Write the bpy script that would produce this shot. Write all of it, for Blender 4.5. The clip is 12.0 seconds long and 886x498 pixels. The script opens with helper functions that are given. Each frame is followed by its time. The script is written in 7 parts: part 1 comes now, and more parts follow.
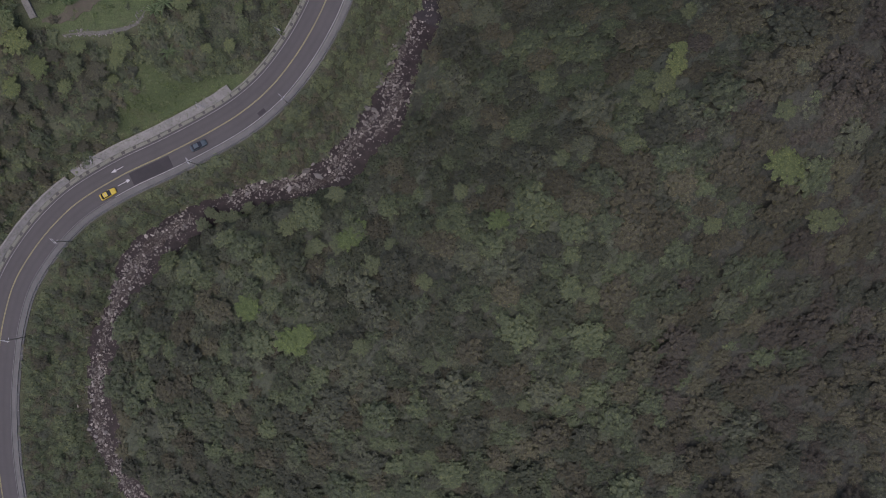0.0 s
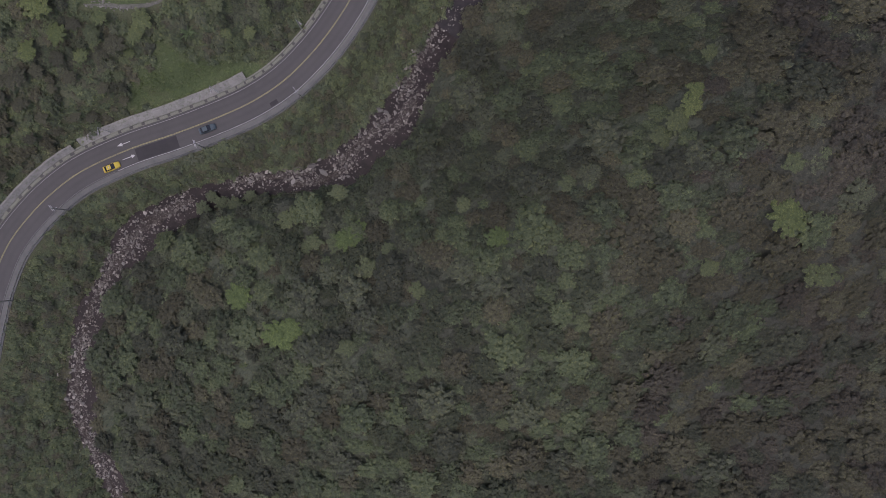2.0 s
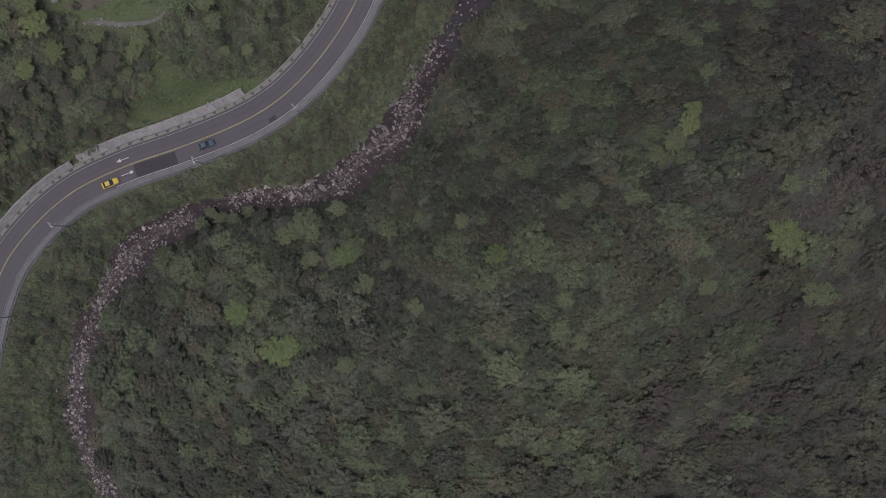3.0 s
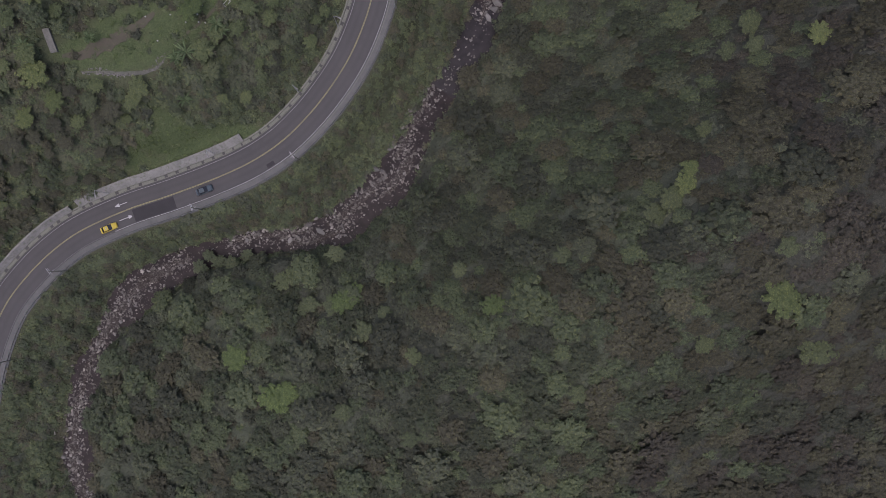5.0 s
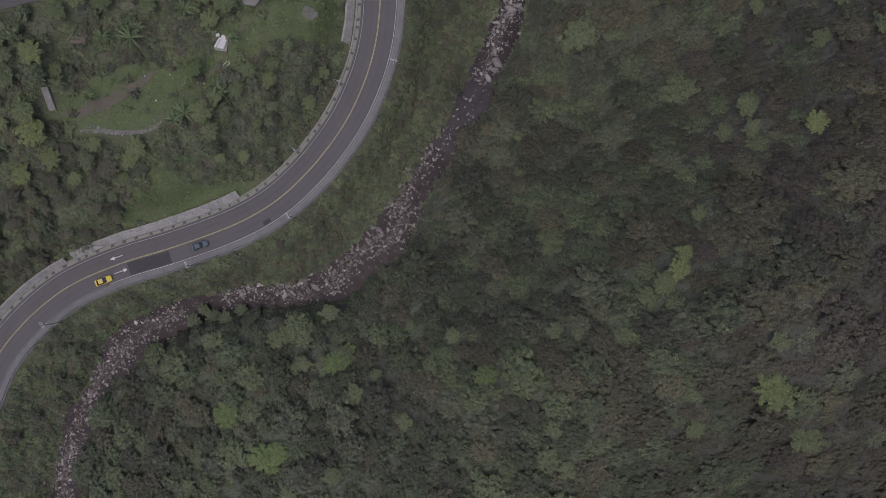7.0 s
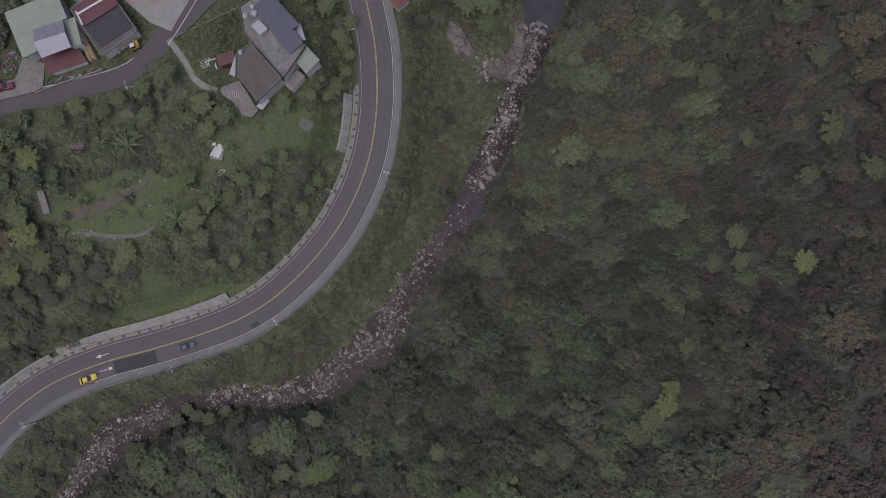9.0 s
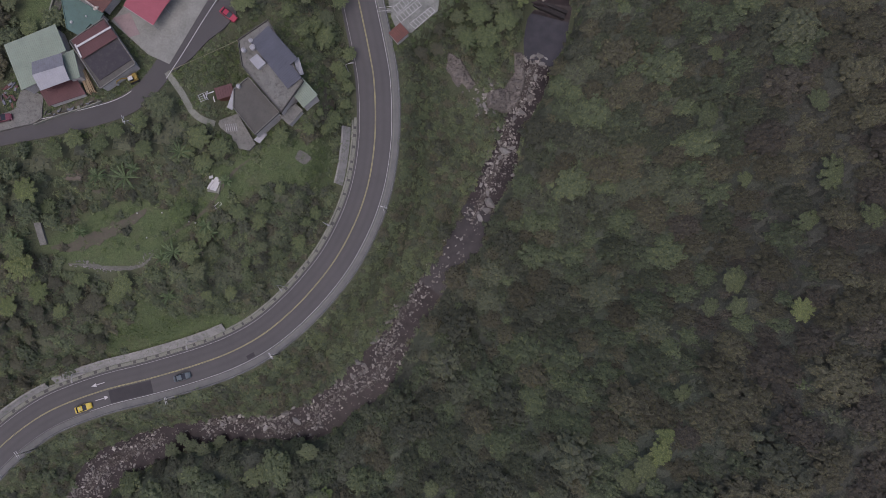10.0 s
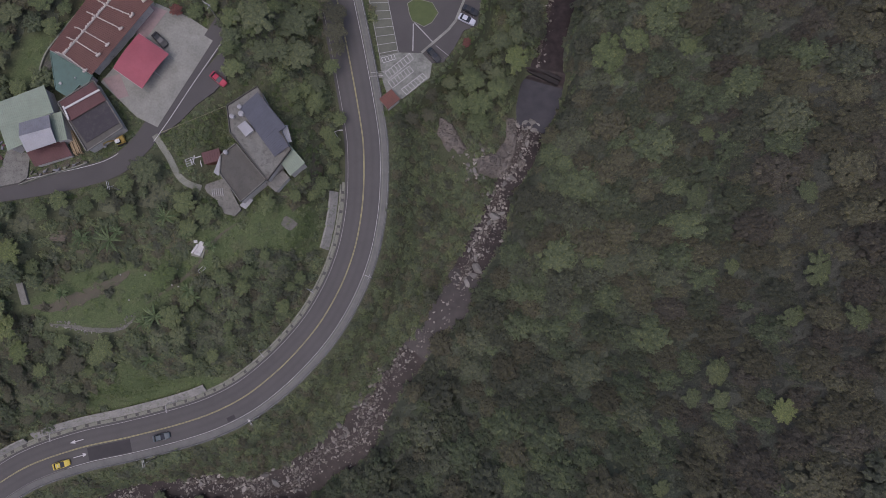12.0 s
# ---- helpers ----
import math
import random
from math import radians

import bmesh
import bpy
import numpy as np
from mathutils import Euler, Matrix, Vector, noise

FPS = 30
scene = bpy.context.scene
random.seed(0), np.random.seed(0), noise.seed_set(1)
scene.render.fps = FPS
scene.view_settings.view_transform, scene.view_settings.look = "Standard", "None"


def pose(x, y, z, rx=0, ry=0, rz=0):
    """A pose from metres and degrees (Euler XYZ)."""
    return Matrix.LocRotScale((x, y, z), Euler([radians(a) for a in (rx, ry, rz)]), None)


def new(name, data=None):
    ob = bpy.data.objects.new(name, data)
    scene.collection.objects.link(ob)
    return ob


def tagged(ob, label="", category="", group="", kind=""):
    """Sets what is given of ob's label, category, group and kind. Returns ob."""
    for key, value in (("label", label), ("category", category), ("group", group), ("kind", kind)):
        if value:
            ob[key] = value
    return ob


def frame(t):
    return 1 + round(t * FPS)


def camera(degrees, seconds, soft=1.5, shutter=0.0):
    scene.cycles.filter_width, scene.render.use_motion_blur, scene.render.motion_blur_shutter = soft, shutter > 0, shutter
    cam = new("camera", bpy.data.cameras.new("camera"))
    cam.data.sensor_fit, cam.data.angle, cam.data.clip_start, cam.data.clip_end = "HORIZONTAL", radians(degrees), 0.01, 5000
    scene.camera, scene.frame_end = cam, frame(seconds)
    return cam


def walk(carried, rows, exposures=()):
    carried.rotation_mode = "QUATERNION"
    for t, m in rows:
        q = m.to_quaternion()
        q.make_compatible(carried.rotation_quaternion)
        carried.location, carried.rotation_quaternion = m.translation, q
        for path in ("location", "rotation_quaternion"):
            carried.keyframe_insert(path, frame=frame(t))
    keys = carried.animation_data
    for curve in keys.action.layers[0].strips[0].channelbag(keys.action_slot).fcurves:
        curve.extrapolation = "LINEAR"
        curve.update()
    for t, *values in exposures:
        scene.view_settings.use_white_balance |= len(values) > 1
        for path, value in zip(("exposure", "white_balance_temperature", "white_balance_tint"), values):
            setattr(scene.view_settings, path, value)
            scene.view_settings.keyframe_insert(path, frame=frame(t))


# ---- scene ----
import collections

cam = camera(66.4, 12.0, soft=0.82)
PATH = [  # seconds, eye, turn about x, y, z in degrees
    (0, 0.562, -1.028, 173.853, 0.393, 0.151, 0.206),
    (0.5, 0.310, -0.876, 173.856, 0.374, 0.030, 2.911),
    (1, 0.228, -0.555, 173.858, 0.273, -0.016, 5.474),
    (1.5, 0.202, 0.204, 173.842, 0.290, -0.047, 5.386),
    (2, 0.318, 1.341, 173.831, 0.478, -0.194, 6.534),
    (2.5, 0.330, 2.886, 173.794, 0.586, -0.146, 6.454),
    (3, 0.312, 4.837, 173.802, 0.666, -0.173, 6.403),
    (3.2, 0.306, 5.780, 173.811, 0.661, -0.189, 6.667),
    (4.8, 0.145, 14.596, 174.062, 0.865, -0.042, 6.545),
    (5, 0.132, 15.817, 174.087, 0.970, -0.025, 6.447),
    (5.5, 0.122, 19.181, 174.283, 1.058, 0.053, 6.347),
    (6, -0.028, 22.893, 174.212, 1.125, 0.069, 6.287),
    (6.5, -0.151, 26.871, 174.140, 1.188, 0.034, 7.139),
    (6.8, -0.194, 29.275, 174.127, 1.249, 0.005, 7.770),
    (7, -0.173, 30.898, 174.128, 1.307, 0.031, 7.768),
    (7.2, -0.100, 32.539, 174.132, 1.609, 0.067, 7.753),
    (8.8, 0.931, 45.783, 174.225, 5.171, 0.267, 9.441),
    (9, 1.090, 47.429, 174.234, 5.215, 0.303, 9.444),
    (9.5, 1.540, 51.555, 174.249, 5.324, 0.634, 9.637),
    (10, 1.928, 55.661, 174.232, 5.458, 0.710, 10.140),
    (10.5, 2.264, 59.715, 174.219, 5.617, 0.745, 10.366),
    (11, 2.603, 63.870, 174.250, 5.740, 0.773, 10.805),
    (11.5, 2.929, 68.030, 174.304, 5.839, 0.795, 11.323),
    (12, 3.224, 72.121, 174.374, 5.970, 0.808, 11.866),
]
EXPOSURES = ((0, -0.01, 6000, 23), (12, 0.02, 6000, 21.5))  # seconds, stops, kelvin, tint
walk(cam, [(t, pose(*row)) for t, *row in PATH], EXPOSURES)

# ---- light ----
SUN_EL, SUN_AZ = 72.0, 200.0  # degrees above the horizon; compass bearing (north is +y)
world = bpy.data.worlds.new("overcast_sky")
scene.world = world
world.use_nodes = True
wn = world.node_tree
sky = wn.nodes.new("ShaderNodeTexSky")
sky.sky_type, sky.sun_disc = "NISHITA", False
sky.sun_elevation, sky.sun_rotation = radians(SUN_EL), radians(SUN_AZ)
sky.air_density, sky.dust_density, sky.ozone_density = 1.0, 6.0, 1.0
wn.nodes["Background"].inputs["Strength"].default_value = 0.15
wn.links.new(sky.outputs["Color"], wn.nodes["Background"].inputs["Color"])
sun = new("sun", bpy.data.lights.new("sun", "SUN"))
sun.data.energy, sun.data.angle, sun.data.color = 0.6, radians(60), (1.0, 0.95, 0.88)
sun.matrix_world = pose(0, 0, 300, 90 - SUN_EL, 0, 180 - SUN_AZ)


# ---- materials ----
def nodes_of(name, rough=0.8, spec=0.3, metal=0.0):
    m = bpy.data.materials.new(name)
    m.use_nodes = True
    t = m.node_tree
    b = t.nodes["Principled BSDF"]
    b.inputs["Roughness"].default_value = rough
    b.inputs["Specular IOR Level"].default_value = spec
    b.inputs["Metallic"].default_value = metal
    return m, t, b


def noise_node(t, scale, detail=4.0, coord="Object", rough=0.6):
    c = t.nodes.new("ShaderNodeTexCoord")
    n = t.nodes.new("ShaderNodeTexNoise")
    n.inputs["Scale"].default_value, n.inputs["Detail"].default_value, n.inputs["Roughness"].default_value = scale, detail, rough
    t.links.new(c.outputs[coord], n.inputs["Vector"])
    return n.outputs["Fac"]


def ramp(t, fac, stops):
    r = t.nodes.new("ShaderNodeValToRGB")
    e = r.color_ramp.elements
    while len(e) < len(stops):
        e.new(0.5)
    for k, (p, c) in enumerate(stops):
        e[k].position, e[k].color = p, (*c, 1)
    t.links.new(fac, r.inputs["Fac"])
    return r.outputs["Color"]


def mixed(t, a, b, fac, how="MIX"):
    m = t.nodes.new("ShaderNodeMix")
    m.data_type, m.blend_type = "RGBA", how
    for sock, v in ((m.inputs["Factor"], fac), (m.inputs["A"], a), (m.inputs["B"], b)):
        if isinstance(v, (int, float)):
            sock.default_value = v
        elif isinstance(v, tuple):
            sock.default_value = (*v, 1)
        else:
            t.links.new(v, sock)
    return m.outputs["Result"]


def bumped(t, b, fac, strength, distance):
    n = t.nodes.new("ShaderNodeBump")
    n.inputs["Strength"].default_value, n.inputs["Distance"].default_value = strength, distance
    t.links.new(fac, n.inputs["Height"])
    t.links.new(n.outputs["Normal"], b.inputs["Normal"])


def surface(name, low, high, big=0.25, fine=6.0, rough=0.85, spec=0.25, metal=0.0, bump=0.02, stain=None, amount=0.5):
    """A worn surface: two colours mixed by large stains and fine grain, with an optional third stain colour."""
    m, t, b = nodes_of(name, rough, spec, metal)
    large, grain = noise_node(t, big, 5), noise_node(t, fine, 6)
    col = mixed(t, ramp(t, large, [(0.35, low), (0.65, high)]), ramp(t, grain, [(0.3, low), (0.7, high)]), 0.45)
    if stain:
        mask = ramp(t, noise_node(t, big * 2.7, 8, rough=0.75), [(0.5, (0, 0, 0)), (0.68, (amount, amount, amount))])
        col = mixed(t, col, stain, mask)
    t.links.new(col, b.inputs["Base Color"])
    bumped(t, b, grain, 0.6, bump)
    return m


def foliage(name, dark, mid, light, per_tree=True, rough=0.65, grain=2.6):
    """Leaves: per-tree tone from the mesh's 'tone' attribute (or the object's random), leaf by leaf variation on top."""
    m, t, b = nodes_of(name, rough, 0.2)
    a = t.nodes.new("ShaderNodeAttribute")
    a.attribute_name = "tone"
    fac = a.outputs["Fac"]
    if not per_tree:
        add = t.nodes.new("ShaderNodeMath")
        t.links.new(fac, add.inputs[0])
        t.links.new(t.nodes.new("ShaderNodeObjectInfo").outputs["Random"], add.inputs[1])
        fac = add.outputs["Value"]
    base = ramp(t, fac, [(0.05, dark), (0.5, mid), (0.95, light)])
    leaf = t.nodes.new("ShaderNodeNewGeometry").outputs["Random Per Island"]
    var = ramp(t, leaf, [(0.0, (0.86, 0.88, 0.90)), (0.6, (1.0, 1.0, 1.0)), (1.0, (1.32, 1.28, 1.06))])
    spray = ramp(t, noise_node(t, grain * 1.4, 2, rough=0.85), [(0.36, (0.85, 0.85, 0.87)), (0.50, (1.0, 1.0, 1.0)), (0.66, (1.36, 1.36, 1.28))])
    col = mixed(t, mixed(t, base, var, 1.0, "MULTIPLY"), spray, 1.0, "MULTIPLY")
    t.links.new(col, b.inputs["Base Color"])
    thin = t.nodes.new("ShaderNodeBsdfTranslucent")
    t.links.new(col, thin.inputs["Color"])
    both = t.nodes.new("ShaderNodeMixShader")
    both.inputs["Fac"].default_value = 0.485
    t.links.new(b.outputs["BSDF"], both.inputs[1])
    t.links.new(thin.outputs["BSDF"], both.inputs[2])
    t.links.new(both.outputs["Shader"], t.nodes["Material Output"].inputs["Surface"])
    return m


GREEN = foliage("forest_leaves", (0.085, 0.098, 0.067), (0.109, 0.134, 0.086), (0.152, 0.183, 0.107))
DARKGREEN = foliage("shaded_leaves", (0.079, 0.087, 0.065), (0.104, 0.116, 0.085), (0.143, 0.160, 0.108))
OLIVE = foliage("olive_leaves", (0.096, 0.096, 0.068), (0.115, 0.115, 0.082), (0.143, 0.143, 0.097))
# brown leaf colour, partly standing in for lens vignetting on the eastern slope
BROWN = foliage("brown_leaves", (0.087, 0.082, 0.068), (0.104, 0.099, 0.081), (0.126, 0.119, 0.096))
VERDANT = foliage("verdant_leaves", (0.109, 0.148, 0.067), (0.127, 0.173, 0.074), (0.151, 0.202, 0.084), False, grain=9.0)
PALE = foliage("pale_leaves", (0.111, 0.135, 0.076), (0.126, 0.151, 0.082), (0.140, 0.166, 0.090), False, grain=9.0)
# leaves of the raised gap-filling layer, lightened so gaps come out less dark
UNDERFILL = foliage("undergrowth_fill_leaves", (0.091, 0.095, 0.076), (0.117, 0.133, 0.095), (0.147, 0.167, 0.111))
BANK = foliage("bank_shrub_leaves", (0.108, 0.135, 0.080), (0.132, 0.159, 0.092), (0.160, 0.188, 0.104))
FRESH = foliage("fresh_leaves", (0.103, 0.126, 0.076), (0.121, 0.146, 0.084), (0.141, 0.167, 0.095), False, grain=9.0)
DULL = foliage("dull_leaves", (0.080, 0.084, 0.062), (0.098, 0.102, 0.074), (0.116, 0.120, 0.084), False, grain=9.0)
LUSHROW = foliage("crop_leaves", (0.091, 0.118, 0.059), (0.117, 0.150, 0.069), (0.141, 0.177, 0.082))
BRIGHT = foliage("bright_leaves", (0.135, 0.170, 0.080), (0.157, 0.193, 0.085), (0.180, 0.213, 0.098), False, grain=9.0)
LUSH = foliage("lush_leaves", (0.109, 0.138, 0.074), (0.132, 0.164, 0.084), (0.160, 0.192, 0.097), False, grain=9.0)
DEEP = foliage("deep_leaves", (0.105, 0.127, 0.078), (0.125, 0.149, 0.089), (0.148, 0.171, 0.099), False, grain=9.0)
RUSTY = foliage("rusty_leaves", (0.151, 0.069, 0.063), (0.182, 0.084, 0.074), (0.202, 0.099, 0.084), False, grain=9.0)
GRASSY = foliage("grass_blades", (0.077, 0.106, 0.051), (0.099, 0.133, 0.059), (0.124, 0.161, 0.071), grain=4.0)
BARK = surface("bark", (0.09, 0.076, 0.06), (0.16, 0.14, 0.11), 1.0, 14.0)
ASPHALT = surface("asphalt", (0.060, 0.0575, 0.056), (0.0765, 0.0735, 0.072), 0.12, 9.0, 0.9, 0.2, bump=0.004, stain=(0.075, 0.073, 0.072), amount=0.4)
PATCH = surface("new_asphalt", (0.033, 0.032, 0.033), (0.045, 0.043, 0.044), 0.4, 12.0, 0.85, 0.25, bump=0.004)
CONCRETE = surface("road_concrete", (0.091, 0.093, 0.089), (0.142, 0.143, 0.135), 0.4, 3.0, 0.9, 0.2, bump=0.006, stain=(0.116, 0.120, 0.107), amount=0.6)
OLDCONC = surface("old_concrete", (0.128, 0.134, 0.110), (0.222, 0.223, 0.190), 0.5, 4.0, 0.92, 0.2, bump=0.02, stain=(0.088, 0.108, 0.062), amount=0.85)
PALECONC = surface("pale_concrete", (0.140, 0.143, 0.127), (0.250, 0.255, 0.227), 0.16, 2.2, 0.9, 0.2, bump=0.008, stain=(0.148, 0.149, 0.127), amount=0.7)
WHITE = surface("white_paint", (0.33, 0.33, 0.325), (0.48, 0.48, 0.465), 1.5, 12.0, 0.7, 0.3, bump=0.002, stain=(0.22, 0.22, 0.22), amount=0.6)
EDGE = surface("worn_white_paint", (0.20, 0.20, 0.196), (0.33, 0.33, 0.32), 1.0, 9.0, 0.8, 0.2, bump=0.002, stain=(0.12, 0.12, 0.118), amount=0.8)
FADED = surface("faded_paint", (0.14, 0.14, 0.14), (0.22, 0.22, 0.215), 1.5, 12.0, 0.8, 0.2, bump=0.002, stain=(0.10, 0.10, 0.10), amount=0.7)
YELLOW = surface("yellow_paint", (0.225, 0.212, 0.105), (0.310, 0.290, 0.138), 0.35, 8.0, 0.7, 0.3, bump=0.002, stain=(0.175, 0.168, 0.125), amount=0.8)
STEEL = surface("galvanised_steel", (0.34, 0.35, 0.36), (0.46, 0.47, 0.48), 1.0, 12.0, 0.45, 0.5, 0.6, bump=0.002)
DARK = surface("dark_gap", (0.055, 0.055, 0.052), (0.085, 0.083, 0.078), 1.0, 9.0)


# ---- plan: heights, road and stream lines ----
HEIGHTS = (  # spline control heights, rows from south to north, 30 m apart; columns from west to east, 37.5 m apart
    (2.4, -10.6, -18.6, -18.5, -13.0, -5.5, 4.9, 14.7, 23.4),
    (-0.5, -13.6, -13.7, -11.0, -10.3, -5.8, 0.8, 13.6, 22.4),
    (0.6, -14.3, -12.3, 2.2, 8.0, 7.5, -2.0, 11.2, 21.6),
    (6.5, -10.7, -16.1, -7.4, 5.0, 34.6, 25.3, 20.0, 23.5),
    (16.3, 8.6, -2.0, -13.3, -15.6, 39.5, 63.4, 47.4, 34.4),
    (22.3, 20.2, 14.0, 6.1, -18.8, 8.8, 50.4, 55.1, 49.9),
    (21.8, 16.1, 17.2, 18.2, -12.7, -5.1, 40.1, 53.9, 58.2),
    (24.2, 20.9, 21.2, 12.8, -9.1, 3.9, 37.6, 49.3, 54.9),
    (30.6, 24.7, 18.0, 8.1, -4.3, 6.5, 29.5, 40.6, 44.9),
    (38.2, 27.0, 14.8, 2.6, -2.4, 9.0, 24.9, 32.3, 35.5),
)
ROAD_LINE = [
    (-100, -150, -12), (-110, -110, -11), (-118.3, -69, -9.6), (-120.3, -45, -8.9), (-119.1, -27.4, -8.4), (-117.4, -17.5, -8.1),
    (-114.5, -8.7, -7.8), (-109.3, -0.3, -7.4), (-103, 7, -6.8), (-95.9, 13, -6.3), (-84.5, 19.6, -5.7), (-72.8, 24.9, -4.9),
    (-60.5, 31, -3.9), (-51.8, 36.2, -3), (-44.5, 42.2, -2), (-38.2, 49.6, -0.9), (-33.4, 56.8, 0.2), (-29.6, 64, 1.3),
    (-26.9, 71.4, 2.4), (-25.1, 79.1, 3.4), (-24.4, 87.4, 4.3), (-25, 97.6, 5.5), (-27.2, 108.9, 6.6), (-29.8, 116.8, 7.1),
    (-36, 132, 8.1), (-44, 150, 9), (-60, 185, 11), (-80, 230, 14),
]
STREAM_LINE = [
    (-70, -110, -18.5), (-78, -82, -17.3), (-86, -68.4, -16.6), (-93.7, -53.7, -15.8), (-95, -41, -15.2), (-95, -28, -14.7),
    (-93, -18.8, -14.3), (-87.5, -7.3, -13.8), (-82.8, -0.5, -13.5), (-75.6, 5, -13.2), (-68, 9.8, -12.8), (-60, 12.9, -12.4),
    (-49.6, 16.4, -11.9), (-39, 18.4, -11.4), (-31, 22, -11), (-24.3, 28.4, -10.4), (-17.5, 36.5, -9.8), (-12.8, 46, -9.5),
    (-7.8, 57, -9.1), (-2.5, 67, -8.7), (1.8, 75.5, -8.4), (4.1, 85.4, -8), (6.9, 96.8, -7.5), (7.9, 105.6, -7.1),
    (10, 116, -5.8), (12, 126, -4.9), (13.4, 141.3, -4.6), (13.5, 142.6, -2.8), (13.5, 161, -2), (16, 200, -1), (25, 260, 1),
]


def spline(points, step=1.0):
    """A smooth line through the points (Catmull-Rom), sampled about every step metres, with its leftward normals."""
    p = np.array(points, float)
    p = np.vstack([2 * p[0] - p[1], p, 2 * p[-1] - p[-2]])
    out = []
    for k in range(1, len(p) - 2):
        n = max(2, int(np.linalg.norm(p[k + 1] - p[k]) / step))
        f = (np.arange(n) / n)[:, None]
        a, b, c, d = p[k - 1], p[k], p[k + 1], p[k + 2]
        out.append(0.5 * (2 * b + (c - a) * f + (2 * a - 5 * b + 4 * c - d) * f**2 + (3 * b - a - 3 * c + d) * f**3))
    line = np.vstack(out)
    t = np.gradient(line[:, :2], axis=0)
    t /= np.linalg.norm(t, axis=1)[:, None]
    return line, np.stack([-t[:, 1], t[:, 0]], 1), np.r_[0, np.cumsum(np.linalg.norm(np.diff(line, axis=0), axis=1))]


ROAD, ROAD_N, ROAD_S = spline(ROAD_LINE)
STREAM, STREAM_N, STREAM_S = spline(STREAM_LINE)
STREAM[:, :2] -= STREAM_N * (1.1 * np.clip((STREAM_S - 80) / 20, 0, 1) - 0.9 * np.clip((STREAM_S - 206) / 12, 0, 1) * np.clip((262 - STREAM_S) / 12, 0, 1))[:, None]


def near(line, normal, x, y):
    """For places x, y: signed offset from the line (to its left positive), its height there and the index."""
    x, y = np.asarray(x, float).ravel(), np.asarray(y, float).ravel()
    off, z, idx = np.empty(len(x)), np.empty(len(x)), np.empty(len(x), int)
    for a in range(0, len(x), 4000):
        s = slice(a, a + 4000)
        d = (x[s, None] - line[None, :, 0]) ** 2 + (y[s, None] - line[None, :, 1]) ** 2
        k = d.argmin(1)
        side = (x[s] - line[k, 0]) * normal[k, 0] + (y[s] - line[k, 1]) * normal[k, 1]
        off[s], z[s], idx[s] = np.sqrt(d[np.arange(len(k)), k]) * np.where(side < 0, -1, 1), line[k, 2], k
    return off, z, idx


def hill(x, y):
    h = np.array(HEIGHTS)
    u, v = np.clip((x + 150) / 37.5, 0, 7.999), np.clip((y + 90) / 30, 0, 8.999)
    i, j = u.astype(int), v.astype(int)

    def weights(f):
        return (1 - f) ** 3 / 6, (3 * f**3 - 6 * f**2 + 4) / 6, (-3 * f**3 + 3 * f**2 + 3 * f + 1) / 6, f**3 / 6

    wu, wv, z = weights(u - i), weights(v - j), 0
    for a in range(4):
        for b in range(4):
            z = z + wu[a] * wv[b] * h[np.clip(j + b - 1, 0, 9), np.clip(i + a - 1, 0, 8)]
    return z


def smooth(f):
    f = np.clip(f, 0, 1)
    return f * f * (3 - 2 * f)


def inside(poly, x, y):
    p, hit = np.array(poly, float), np.zeros(np.shape(x), bool)
    for (ax, ay), (bx, by) in zip(p, np.roll(p, -1, 0)):
        if ay != by:
            hit ^= ((ay > y) != (by > y)) & (x < (bx - ax) * (y - ay) / (by - ay) + ax)
    return hit


def stream_half(idx):
    """Half the width of the open bed along the stream: about 4.5 m, uneven."""
    s = STREAM_S[idx]
    return 3.5 + 0.6 * np.sin(s * 0.11) + 0.5 * np.sin(s * 0.29 + 1) + 1.6 * np.exp(-(((s - 299) / 7) ** 2)) + 1.8 * np.exp(-(((s - 117) / 9) ** 2)) + 1.0 * np.exp(-(((s - 190) / 16) ** 2)) - 0.8 * np.exp(-(((s - 234) / 16) ** 2))


TERRACES = (  # outline, level and margin of the levelled places
    (((-114, 88), (-112, 132), (-66, 132), (-66, 104), (-84, 88)), 17.55, 12),
    (((-60, 111), (-53, 118), (-41, 105), (-38, 100), (-50, 88), (-60, 92)), 14.0, 5),
    (((-90, 53), (-90, 66), (-66, 68), (-66, 54)), 11.6, 12),
)
CAR_PARK = (((-35.6, 151), (-29.6, 133.5), (-27, 126.8), (-26.3, 122), (-23.4, 119.8), (-20, 123), (-14.5, 130.5), (-9.5, 139), (-5, 146), (-5, 158), (-38.5, 158)), 7.15, 2.0)


def to_outline(poly, x, y):
    """Distance to an outline, positive inside."""
    p, d = np.array(poly, float), np.full(np.shape(x), 1e9)
    for (ax, ay), (bx, by) in zip(p, np.roll(p, -1, 0)):
        u = np.clip(((x - ax) * (bx - ax) + (y - ay) * (by - ay)) / ((bx - ax) ** 2 + (by - ay) ** 2), 0, 1)
        d = np.minimum(d, np.hypot(x - ax - u * (bx - ax), y - ay - u * (by - ay)))
    return np.where(inside(p, x, y), d, -d)


LANE_LINE = [(-140, 66, 16.5), (-125, 73, 16.8), (-107.7, 79.6, 17.2), (-96.3, 84, 17.5), (-84, 90, 17.6), (-78.6, 96, 17.7), (-75.1, 103.8, 17.7), (-71, 115.2, 17.75), (-66.3, 127.7, 17.85), (-62, 141, 18.6), (-56, 165, 19.5)]
LANE, LANE_N, LANE_S = spline(LANE_LINE)


